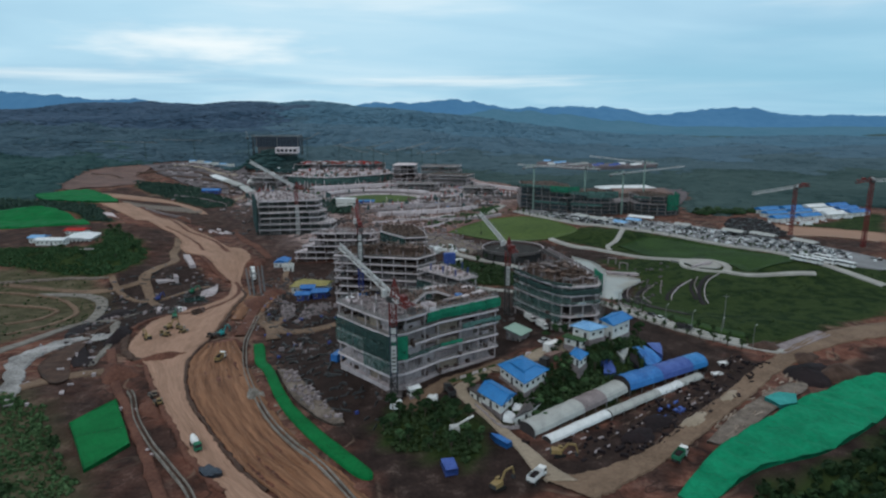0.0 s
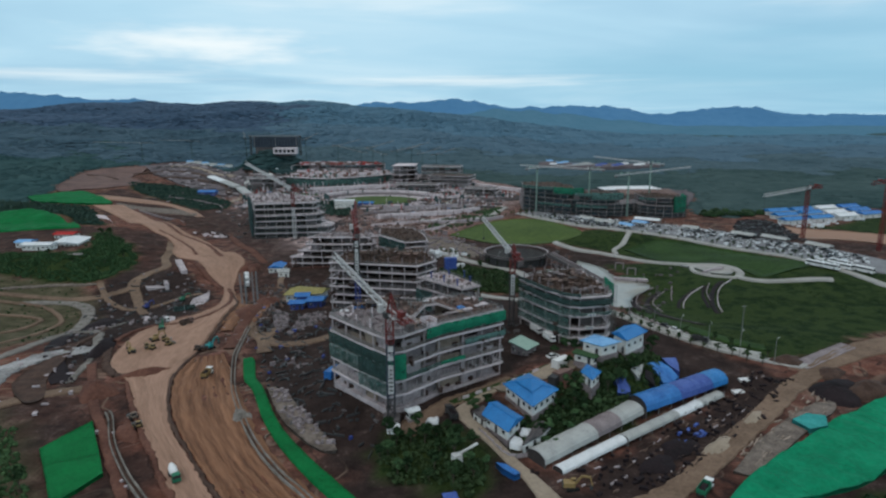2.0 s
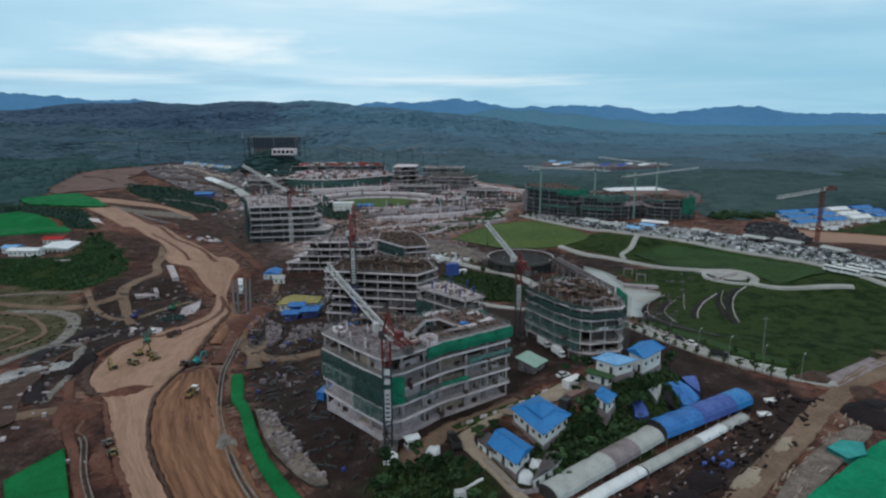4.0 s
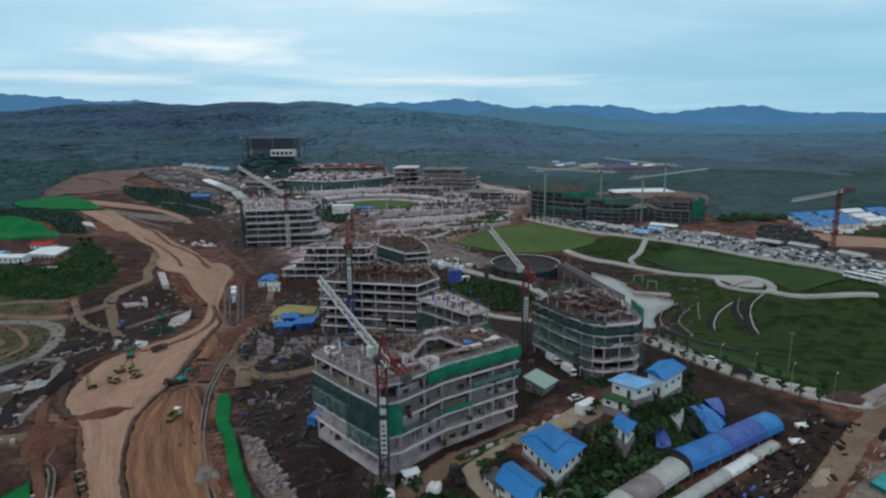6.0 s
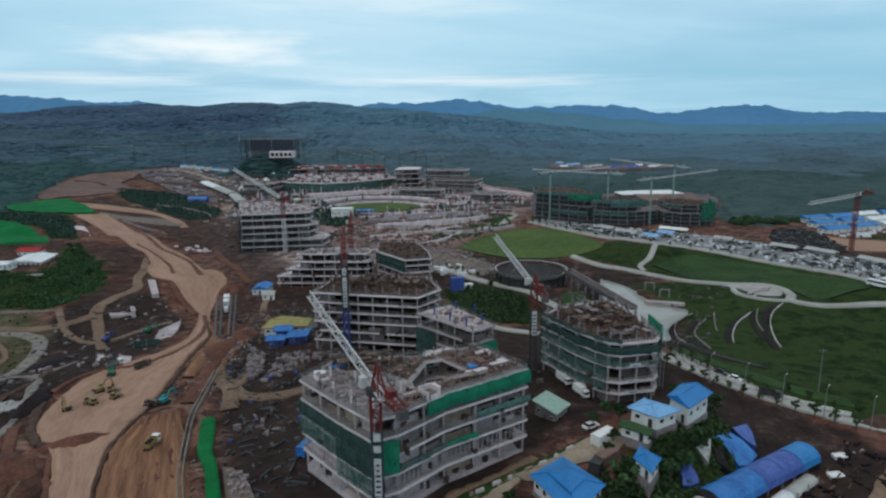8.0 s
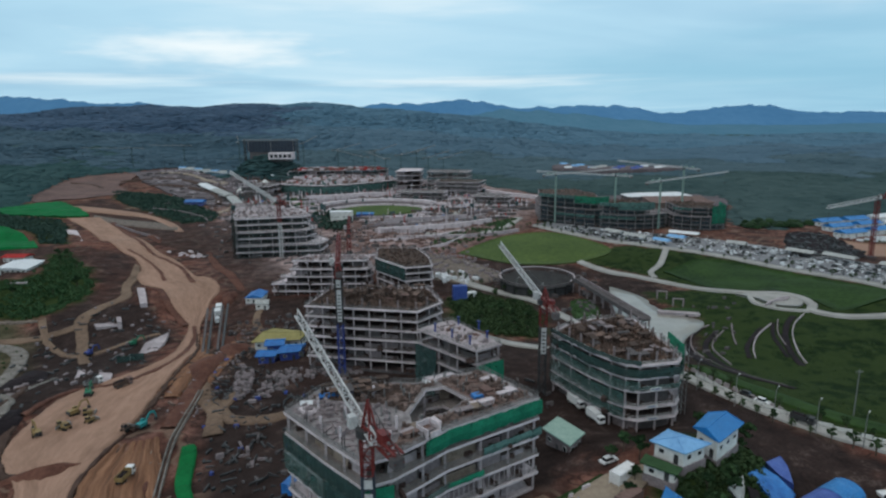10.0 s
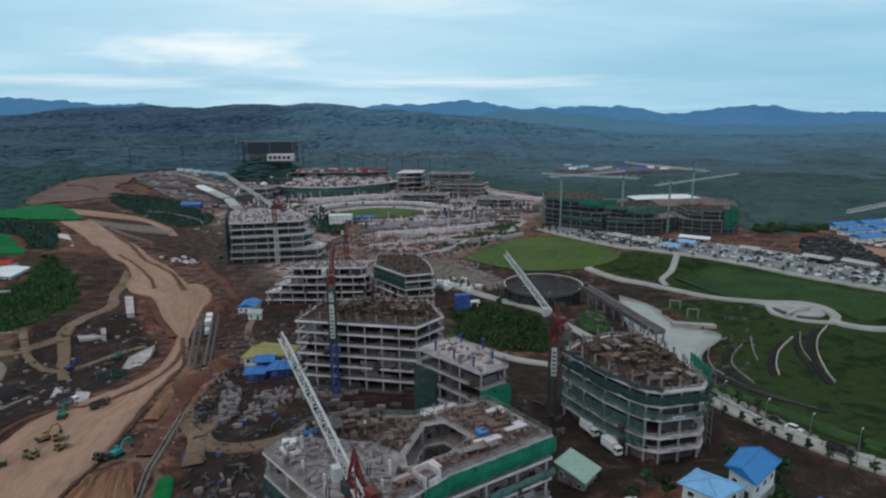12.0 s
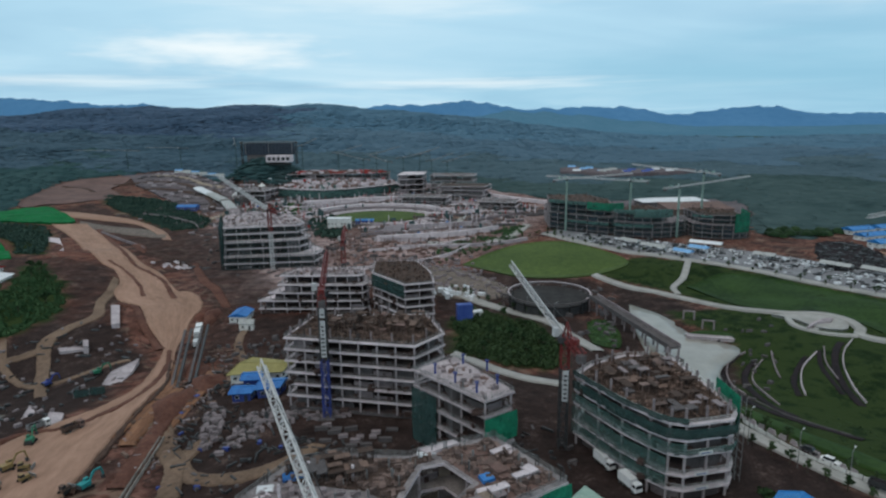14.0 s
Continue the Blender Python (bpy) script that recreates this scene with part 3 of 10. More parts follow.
def flat_grid(name, gx, gy, gz, mat, uv=None):
    ny, nx = gx.shape
    idx = np.arange(nx * ny).reshape(ny, nx)
    quads = np.stack([idx[:-1, :-1], idx[:-1, 1:], idx[1:, 1:], idx[1:, :-1]], -1).reshape(-1, 4)
    me = bpy.data.meshes.new(name)
    me.vertices.add(nx * ny)
    me.vertices.foreach_set("co", np.stack([gx, gy, gz], -1).astype(np.float32).ravel())
    me.loops.add(quads.size)
    me.loops.foreach_set("vertex_index", quads.astype(np.int32).ravel())
    me.polygons.add(len(quads))
    me.polygons.foreach_set("loop_start", np.arange(0, quads.size, 4, dtype=np.int32))
    me.materials.append(mat)
    if uv is not None:
        me.uv_layers.new(name="UVMap").data.foreach_set("uv", uv.reshape(-1, 2)[quads.ravel()].astype(np.float32).ravel())
    me.update(calc_edges=True)
    me.shade_smooth()
    return me


def soft_mask(polys, width=5.0):
    m = np.zeros(gx.shape)
    jig = 3.5 * wavy(gx, gy, 7, 0.9) + 2.0 * wavy(gx, gy, 2.6, 0.2)
    for p in polys:
        m = np.maximum(m, step01((inside(p, gx, gy) + jig) / width + 0.5))
    return m


def ground_material():
    m = bpy.data.materials.new("site_earth_and_growth")
    m.use_nodes = True
    nt = m.node_tree
    bs = nt.nodes["Principled BSDF"]
    geo = nt.nodes.new("ShaderNodeNewGeometry")

    def noisy(scale, detail=6.0):
        n = nt.nodes.new("ShaderNodeTexNoise")
        n.inputs["Scale"].default_value, n.inputs["Detail"].default_value, n.inputs["Roughness"].default_value = scale, detail, 0.62
        nt.links.new(geo.outputs["Position"], n.inputs["Vector"])
        return n.outputs[0]

    def ramp(fac, *stops):
        r = nt.nodes.new("ShaderNodeValToRGB")
        while len(r.color_ramp.elements) < len(stops):
            r.color_ramp.elements.new(0.5)
        for e, (pos, col) in zip(r.color_ramp.elements, stops):
            e.position, e.color = pos, (*col, 1)
        nt.links.new(fac, r.inputs[0])
        return r.outputs[0]

    def mix(fac, a, b):
        x = nt.nodes.new("ShaderNodeMix")
        x.data_type = "RGBA"
        nt.links.new(fac, x.inputs[0])
        nt.links.new(a, x.inputs[6])
        nt.links.new(b, x.inputs[7])
        return x.outputs[2]

    def blur(a, b, k):
        x = nt.nodes.new("ShaderNodeMath")
        x.operation = "MULTIPLY_ADD"
        x.inputs[1].default_value = k
        nt.links.new(a, x.inputs[0])
        nt.links.new(b, x.inputs[2])
        return x.outputs[0]

    big, mid, fine = noisy(0.022), noisy(0.16), noisy(1.3)
    mixed = blur(fine, mid, 0.5)
    soil = ramp(mixed, (0.46, (0.0322, 0.0144, 0.0112)), (0.74, (0.1186, 0.0567, 0.0436)), (1.0, (0.2600, 0.1442, 0.1183)))
    red = ramp(mixed, (0.45, (0.0520, 0.0205, 0.0150)), (0.75, (0.1435, 0.0614, 0.0446)), (1.0, (0.2392, 0.1190, 0.0931)))
    base = mix(ramp(big, (0.44, (0, 0, 0)), (0.56, (1, 1, 1))), soil, red)
    dark = ramp(mixed, (0.46, (0.0108, 0.0078, 0.0076)), (0.84, (0.0370, 0.0258, 0.0236)), (1.08, (0.1150, 0.0840, 0.0740)))
    grass = ramp(blur(big, mixed, 0.5), (0.60, (0.0052, 0.0118, 0.0040)), (0.92, (0.0110, 0.0236, 0.0070)), (1.22, (0.0280, 0.0450, 0.0140)))
    dry = ramp(mixed, (0.45, (0.0350, 0.0340, 0.0190)), (0.75, (0.0710, 0.0655, 0.0390)), (1.0, (0.1380, 0.1160, 0.0820)))
    murk = nt.nodes.new("ShaderNodeMath")
    murk.operation = "MULTIPLY"
    murk.inputs[1].default_value = 0.75
    nt.links.new(ramp(noisy(0.055, 7.0), (0.47, (0, 0, 0)), (0.60, (1, 1, 1))), murk.inputs[0])
    base = mix(murk.outputs[0], base, dark)
    # old wheel tracks and scraped ridges lacing the churned ground
    for scale, seed, col, amount in ((0.035, 3.0, (0.21, 0.150, 0.115, 1), 0.55), (0.06, 11.0, (0.016, 0.012, 0.012, 1), 0.65)):
        warp = nt.nodes.new("ShaderNodeVectorMath")
        warp.operation = "ADD"
        warp.inputs[1].default_value = (seed * 17.0, seed * 5.0, 0.0)
        nt.links.new(geo.outputs["Position"], warp.inputs[0])
        rn = nt.nodes.new("ShaderNodeTexNoise")
        rn.inputs["Scale"].default_value, rn.inputs["Detail"].default_value, rn.inputs["Roughness"].default_value, rn.inputs["Distortion"].default_value = scale, 2.0, 0.45, 1.2
        nt.links.new(warp.outputs[0], rn.inputs["Vector"])
        off = nt.nodes.new("ShaderNodeMath")
        off.operation = "SUBTRACT"
        off.inputs[1].default_value = 0.5
        nt.links.new(rn.outputs[0], off.inputs[0])
        ab = nt.nodes.new("ShaderNodeMath")
        ab.operation = "ABSOLUTE"
        nt.links.new(off.outputs[0], ab.inputs[0])
        line = nt.nodes.new("ShaderNodeMapRange")
        line.interpolation_type = "SMOOTHSTEP"
        line.inputs["From Min"].default_value, line.inputs["From Max"].default_value = 0.004, 0.022
        line.inputs["To Min"].default_value, line.inputs["To Max"].default_value = amount, 0.0
        nt.links.new(ab.outputs[0], line.inputs["Value"])
        rgb = nt.nodes.new("ShaderNodeRGB")
        rgb.outputs[0].default_value = col
        base = mix(line.outputs["Result"], base, rgb.outputs[0])
    # Dust-covered far clay, made paler to put distance haze into its colour.
    dusty_haze = ramp(blur(mid, mixed, 0.35), (0.54, (0.0720, 0.0500, 0.0480)), (0.82, (0.2050, 0.1480, 0.1430)), (1.15, (0.4100, 0.3200, 0.3120)))
    # Ground below the far forest copies the haze-tinted canopy colour.
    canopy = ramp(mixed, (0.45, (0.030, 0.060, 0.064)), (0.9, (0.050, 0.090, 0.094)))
    for name, col in (("dusty_haze", dusty_haze), ("dark", dark), ("dry", dry), ("grass", grass), ("canopy", canopy)):
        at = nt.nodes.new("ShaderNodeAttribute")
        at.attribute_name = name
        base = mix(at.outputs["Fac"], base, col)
    nt.links.new(base, bs.inputs["Base Color"])
    bs.inputs["Roughness"].default_value = 0.92
    bs.inputs["Specular IOR Level"].default_value = 0.05
    bp = nt.nodes.new("ShaderNodeBump")
    bp.inputs["Strength"].default_value, bp.inputs["Distance"].default_value = 0.9, 0.5
    nt.links.new(mixed, bp.inputs["Height"])
    nt.links.new(bp.outputs[0], bs.inputs["Normal"])
    return m


ground_mesh = flat_grid("ground", gx, gy, gz, ground_material())
masks = {
    "grass": np.maximum(soft_mask([FIELD, LEFT_WOOD, MID_WOOD, HOUSE_WOOD, THICKET, EAST_WOOD, BEHIND_WOOD, NET_WOOD, EAST_GRASS]), step01(-inside(SITE, gx, gy) / 25)),
    "dark": np.maximum(np.maximum(soft_mask([DARK_YARD, DARK_WEST, DARK_SITE, DARK_ARC, DARK_MID, DARK_LANE, DARK_FOOT, DARK_GAP, DARK_NEAR, DARK_BANK, DARK_LOW, DARK_EAST]) * 0.97, soft_mask([DARK_SW, DARK_CFOOT, DARK_FAR, DARK_BENCH, DARK_COMPOUND, DARK_FORK, DARK_TRENCH], 12.0) * 0.72), soft_mask([DARK_PARK, DARK_FRAMES], 10.0) * 0.9),
    "dry": soft_mask([DRY_SLOPE, CORNER_WOOD], 14.0),
    "dusty_haze": soft_mask([[(-225, 690), (-260, 800), (-200, 860), (-100, 930), (60, 860), (110, 700), (40, 560), (-20, 470), (-110, 420), (-150, 470), (-190, 570)]], 60.0) * (0.62 + 0.38 * wavy(gx, gy, 28, 0.6)),
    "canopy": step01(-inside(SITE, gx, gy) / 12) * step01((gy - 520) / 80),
}
for mask_name, mask in masks.items():
    ground_mesh.attributes.new(mask_name, "FLOAT", "POINT").data.foreach_set("value", mask.astype(np.float32).ravel())
tagged(new("ground", ground_mesh), "brown churned earth of a building site running out into green land", "ground", kind="structure")


def curve_through(pts, n):
    """n points along a smooth curve through pts."""
    p = np.array(pts, float)
    p = np.vstack([2 * p[0] - p[1], p, 2 * p[-1] - p[-2]])
    t = np.linspace(0, len(p) - 3 - 1e-6, n)
    i = t.astype(int)
    u = (t - i)[:, None]
    a, b, c, d = p[i], p[i + 1], p[i + 2], p[i + 3]
    return 0.5 * ((2 * b) + (c - a) * u + (2 * a - 5 * b + 4 * c - d) * u ** 2 + (3 * b - a - 3 * c + d) * u ** 3)


def strip(name, left, right, mat, n=120, across=10, lift=0.3, relief=None, skirt=0.8, ragged=0.0):
    """A ribbon of ground between two edge lines, following the land, with its edges turned down."""
    a, b = curve_through(left, n), curve_through(right, n)
    if ragged:
        k = np.arange(n)
        a = a + ragged * np.stack([wavy(k * 3.0, k * 0, 5, 0.4), wavy(k * 3.0, k * 0, 7, 1.4)], 1)
        b = b + ragged * np.stack([wavy(k * 3.0, k * 0, 6, 2.4), wavy(k * 3.0, k * 0, 4, 3.4)], 1)
    u = np.linspace(0, 1, across)
    px = a[:, :1] * (1 - u) + b[:, :1] * u
    py = a[:, 1:] * (1 - u) + b[:, 1:] * u
    pz = lie(px, py) + lift
    if relief is not None:
        pz = pz + relief(px, py, u[None, :] * np.ones_like(px), np.arange(n)[:, None] * np.ones_like(px))
    px = np.hstack([px[:, :1], px, px[:, -1:]])
    py = np.hstack([py[:, :1], py, py[:, -1:]])
    pz = np.hstack([pz[:, :1] - lift - skirt, pz, pz[:, -1:] - lift - skirt])
    wide = np.hypot(*(b - a).T).mean()
    run = np.concatenate([[0], np.cumsum(np.hypot(*np.diff((a + b) / 2, axis=0).T))])
    across_m = np.concatenate([[0], u, [1]]) * wide
    uv = np.stack([np.broadcast_to(across_m, px.shape), np.broadcast_to(run[:, None], px.shape)], -1)
    return flat_grid(name, px, py, pz, mat, uv)


def patch(name, poly, mat, lift=0.3, step=3.0, relief=None, n=80, smooth=True, level=None):
    """A sheet over a closed outline, following the land (or level), with its rim turned down."""
    from mathutils.geometry import delaunay_2d_cdt
    rim = curve_through(poly + poly[:1], n)[:-1] if smooth else np.array(poly, float)
    lo, hi = rim.min(0), rim.max(0)
    qx, qy = np.meshgrid(np.arange(lo[0], hi[0], step), np.arange(lo[1], hi[1], step))
    keep = inside([tuple(p) for p in rim], qx, qy) > step * 0.4
    pts = [Vector(p) for p in rim] + [Vector((a, b)) for a, b in zip(qx[keep], qy[keep])]
    out = delaunay_2d_cdt(pts, [], [list(range(len(rim)))], 1, 1e-4)
    v2 = np.array([tuple(p) for p in out[0]])
    z = (lie(v2[:, 0], v2[:, 1]) if level is None else np.full(len(v2), float(level))) + lift
    if relief is not None:
        z = z + relief(v2[:, 0], v2[:, 1])
    g = Geo()
    g.add([(a, b, c) for (a, b), c in zip(v2, z)], out[2])
    k = len(rim)
    zr = lie(rim[:, 0], rim[:, 1]) - 0.6
    ring = [int(np.argmin(((v2 - p) ** 2).sum(1))) for p in rim]
    base = len(g.v)
    g.v.extend((a, b, float(c)) for (a, b), c in zip(rim, zr))
    g.f.extend((ring[i], base + i, base + (i + 1) % k, ring[(i + 1) % k]) for i in range(k))
    g.smooth = True
    return g.mesh(name, mat)


def lay(name, mesh, label, category, kind="structure"):
    return tagged(new(name, mesh), label, category, kind=kind)


# ---- roads, slopes, lawns, water ----
ROAD_W = [(-28, 100), (-49, 126), (-61, 139), (-75, 159), (-88, 178), (-105, 206), (-119, 222), (-124, 240), (-125, 258), (-118, 272), (-111, 284), (-110, 304), (-118, 334), (-125, 353),
          (-131, 362), (-142, 374), (-156, 396), (-170, 405), (-182, 420), (-188, 438), (-204, 461), (-226, 481), (-297, 574), (-352, 632)]
ROAD_E = [(-14, 98), (-40, 125), (-51, 138), (-62, 153), (-78, 176), (-91, 206), (-93, 232), (-95, 252), (-97, 268), (-99.5, 290), (-102, 308), (-109, 327), (-118, 350), (-124, 372), (-127, 388), (-128, 403), (-135, 417), (-143, 425), (-152, 428), (-180, 467), (-204, 490), (-261, 562), (-326, 640)]


def ruts(px, py, u, k):
    return 0.10 * np.sin(u * 34 + 1.5 * wavy(px, py, 20, 0.5)) + 0.10 * wavy(px, py, 6, 0.1)


def furrows(px, py, u, k):
    return 0.55 * np.sin(u * 36 + 2.0 * wavy(px, py, 30, 0.5)) * (0.55 + 0.45 * wavy(px, py, 18, 1.2)) + 0.3 * wavy(px, py, 5, 0.6)


lay("haul_road", strip("haul_road", ROAD_W, ROAD_E, SOIL_ROAD, 320, 24, 0.55, ruts, 1.4, ragged=0.5), "wide tan clay haul road winding through the site", "road")
lay("graded_slope", strip("graded_slope", [(-14, 99), (-39, 126), (-50, 139), (-61, 154), (-77, 177), (-90, 207), (-92, 228)],
                          [(4, 92), (-17, 124), (-30, 139), (-44, 158), (-57, 180), (-69, 206), (-82, 232)], SOIL_FURROW, 160, 60, 0.4, furrows, 1.2, ragged=0.4),
    "furrowed red-brown clay slope beside the haul road", "earth slope")
lay("site_track", strip("site_track", [(22, 130), (37, 133), (53, 144), (76, 166), (107, 197), (147, 230), (184, 246), (260, 270)], [(33, 121), (44, 129), (63, 145), (90, 171), (118, 199), (140, 215), (172, 228), (262, 252)],
                        SOIL_TRACK, 160, 16, 0.45, ruts, 1.2, ragged=0.6), "brown rutted dirt track past the storage yard", "road")
lay("yard_lane", strip("yard_lane", [(14, 186), (8, 178), (3, 172), (7, 162), (17, 146), (21, 134), (24, 128)], [(16, 183), (11, 177), (7, 171), (11, 161), (20, 147), (26, 135), (31, 128)],
                       SOIL_YARD, 90, 8, 0.5, None, 1.2, ragged=0.2), "pale sandy lane between thicket and houses", "road")
lay("yard_floor", patch("yard_floor", [(14, 184), (24, 190), (34, 196), (43, 195), (36, 187), (28, 186), (18, 181)], SOIL_YARD, 0.6), "pale bare yard between the blue-roofed houses", "yard")
lay("paved_lane", strip("paved_lane", [(69, 270), (72, 258), (79, 242), (86, 231), (96, 222), (110, 214), (122, 209)], [(74, 272), (77, 260), (83, 244), (89, 234), (99, 226), (112, 218), (124, 213)],
                        PAVING, 90, 6, 0.5, None, 1.2), "pale concrete lane beside the meadow", "road")
lay("west_track", strip("west_track", [(-150, 307), (-160, 322), (-170, 338), (-178, 352), (-176, 367), (-172, 381), (-182, 403), (-186, 420), (-196, 446)], [(-145, 306), (-154, 321), (-164, 338), (-171, 352), (-170, 364), (-166, 381), (-176, 401), (-180, 418), (-191, 442)],
                        SOIL_TRACK, 90, 8, 0.4, None, 1.0, ragged=0.4), "narrow grey dirt track across the western hollow", "road")
lay("west_track", strip("west_track", [(-172, 352), (-182, 344), (-198, 336), (-240, 330)], [(-170, 347), (-180, 340), (-196, 332), (-240, 326)], SOIL_TRACK, 50, 6, 0.4, None, 1.0, ragged=0.5), "grey dirt track above the dry slope", "road")
lay("meander_track", strip("meander_track", [(-182, 190), (-171, 223), (-166, 240), (-167, 266), (-177, 299), (-187, 320), (-200, 326), (-218, 320)],
                           [(-176, 190), (-165, 223), (-161, 240), (-162, 266), (-172, 301), (-183, 325), (-200, 331), (-219, 324)], GRAVEL, 110, 7, 0.4, None, 1.0, ragged=0.5),
    "pale gravel track along the dry slope", "road")
for line_, wide_, mat_, lab_ in (([(-183, 246), (-181, 258), (-183, 283), (-187, 303), (-203, 319), (-222, 321), (-240, 316)], 2.2, SOIL_TRACK, "pale contour scrape on the dry slope"),
                                 ([(-202, 272), (-196, 286), (-197, 303), (-210, 306), (-226, 302)], 2.2, SOIL_TRACK, "brown contour scrape on the dry slope"),
                                 ([(-196, 352), (-215, 346), (-229, 338), (-246, 328)], 2.0, RUBBLE, "pale bank at the top of the dry slope"),
                                 ([(-150, 236), (-143, 248), (-146, 268), (-158, 284)], 2.4, SOIL_WET, "dark gully below the gravel track"),
                                 ([(-136, 246), (-146, 262), (-160, 268), (-166, 258)], 2.6, GRAVEL, "pale gravel spur into the hollow"),
                                 ([(-128, 238), (-120, 221), (-111, 212), (-104, 216)], 2.6, SOIL_WET, "dark rim of the working platform"),
                                 ([(-130, 246), (-127, 262), (-114, 268), (-108, 276), (-104, 294), (-111, 327), (-121, 350)], 2.2, SOIL_RED, "brown shoulder along the haul road's edge"),
                                 ([(-40, 126), (-51, 139), (-62, 154), (-78, 177), (-91, 207), (-93, 234)], 1.1, SOIL_WET, "dark wheel ridge between road and graded slope"),
                                 ([(-50, 127), (-62, 140), (-76, 160), (-89, 179), (-106, 207)], 1.5, SOIL_RED, "brown shoulder along the haul road"),
                                 ([(-92, 236), (-95, 260), (-98, 292), (-102, 308), (-114, 336)], 1.2, SOIL_WET, "dark ridge along the haul road"),
                                 ([(-216, 478), (-197, 461), (-176, 435), (-163, 414)], 2.0, SOIL_RED, "dark scrape down the upper haul road"),
                                 ([(-242, 535), (-203, 481), (-185, 465), (-167, 445), (-146, 412)], 2.6, SOIL_RED, "brown scrape down the upper haul road"),
                                 ([(-302, 617), (-268, 572), (-242, 537)], 4.0, SOIL_RED, "brown wheel line on the far haul road"), ([(-170, 402), (-157, 394), (-144, 374), (-133, 361), (-125, 351)], 3.4, SOIL_RED, "brown bank of the pit below the road fork"),
                                 ([(-90, 258), (-92, 276), (-93, 296)], 5.0, SOIL_FURROW, "scraped orange clay bench beside the road"),
                                 ([(-82, 238), (-84, 256), (-87, 280)], 5.0, SOIL_RED, "brown clay bench beside the road")):
    c_ = np.array(line_, float)
    d_ = np.gradient(c_, axis=0)
    d_ /= np.hypot(d_[:, 0], d_[:, 1])[:, None]
    n_ = np.stack([-d_[:, 1], d_[:, 0]], 1) * wide_ / 2
    lay("earth_ridge", strip("earth_ridge", [tuple(q) for q in c_ - n_], [tuple(q) for q in c_ + n_], mat_, 90, 6, 0.62, lambda px, py, u, k: 0.22 * np.sin(u * np.pi) * (0.6 + 0.4 * wavy(px, py, 5, 0.4)), 1.1, ragged=0.7), lab_, "earth bank")
lay("stone_spill", strip("stone_spill", [(-136, 172), (-143, 186), (-153, 203), (-158, 217), (-152, 231), (-142, 238), (-134, 240)], [(-131, 174), (-137, 187), (-145, 202), (-149, 215), (-146, 224), (-139, 231), (-132, 236)], WASH, 80, 10, 0.5, lambda px, py, u, k: 0.4 * wavy(px, py, 3, 0.2), 1.0, ragged=1.3),
    "spill of white crushed stone", "stone pile")
lay("olive_mound", patch("olive_mound", [(-136, 196), (-143, 206), (-145, 220), (-144, 246), (-138, 226), (-134, 210), (-126, 195), (-128, 190)], SOIL_WET, 0.7, 2.0, lambda x, y: 0.5 * wavy(x, y, 6, 0.2)),
    "dark brown bare mound in the hollow", "earth bank")
lay("slope_rubble", patch("slope_rubble", [(-56, 196), (-50, 192), (-38, 172), (-27, 156), (-33, 157), (-46, 174)], RUBBLE, 0.7, 1.5, lambda x, y: 0.5 * wavy(x, y, 3, 0.2)),
    "grey rubble bank below the netted slope", "stone bank")
lay("track_rubble", patch("track_rubble", [(68, 146), (84, 163), (104, 180), (117, 188), (113, 180), (94, 163), (74, 146)], RUBBLE, 0.5, 1.5, lambda x, y: 0.4 * wavy(x, y, 3, 0.2)),
    "grey rubble beside the dirt track", "stone bank")


def rumple(size, amount):
    return lambda x, y: amount * (wavy(x, y, size, 0.8) + 0.5 * wavy(x, y, size * 0.37, 0.1))


def netting(name, poly, mat, lift, label, size=4.0, amount=0.35, smooth=True, width=9.0):
    """Netting laid in sheets side by side over a bank."""
    me = patch(name, poly, mat, lift, 1.2, rumple(size, amount), 90, smooth)
    p = np.array(poly, float)
    c = p.mean(0)
    axis = np.linalg.svd(p - c)[2][0]
    groups = {}
    for f in me.polygons:
        groups.setdefault(int(math.floor(((f.center.x - c[0]) * axis[0] + (f.center.y - c[1]) * axis[1]) / width)), []).append(f)
    net = thing(name, label, "slope netting")
    net.location = at_ground(float(c[0]), float(c[1]))
    for k, fs in sorted(groups.items()):
        idx = {}
        g = Geo()
        for f in fs:
            for i in f.vertices:
                if i not in idx:
                    idx[i] = len(g.v)
                    g.v.append(tuple(me.vertices[i].co - net.location + Vector((0, 0, 0.05 * (k % 2)))))
            g.f.append(tuple(idx[i] for i in f.vertices))
        g.smooth = True
        part("net_sheet", g, mat, net)
    bpy.data.meshes.remove(me)
    return net


netting("slope_netting", [(52, 123), (69, 142), (95, 162), (130, 188), (150, 194), (152, 186), (129, 165), (98, 142), (75, 133), (56, 119)], TARP_TEAL, 0.9,
        "bright emerald netting pulled over a spoil bank", 3.2, 0.8)
netting("slope_netting", [(-101, 178), (-96, 170), (-89, 159.5), (-83, 150), (-85.5, 143), (-88, 137), (-94, 145.5), (-101, 155), (-107, 163), (-104.5, 170)], TARP_GREEN, 1.0, "square green netting pegged on bare earth", 6, 0.2, False)
netting("slope_netting", [(-73, 226), (-67, 208), (-61, 197), (-50, 172.5), (-37.5, 152), (-27, 138), (-19, 130), (-16.5, 131.5), (-24, 141), (-33, 152), (-46, 171.5), (-58, 198), (-63, 208), (-69, 226)], TARP_GREEN, 0.9,
        "long green netting strip along the road cutting", 5, 0.15)
netting("slope_netting", [(-268, 465), (-282, 483), (-300, 506), (-322, 526), (-345, 532), (-390, 530), (-390, 470), (-330, 460), (-284, 461)], TARP_GREEN, 1.6, "green netting on a far spoil heap", 14, 1.2)
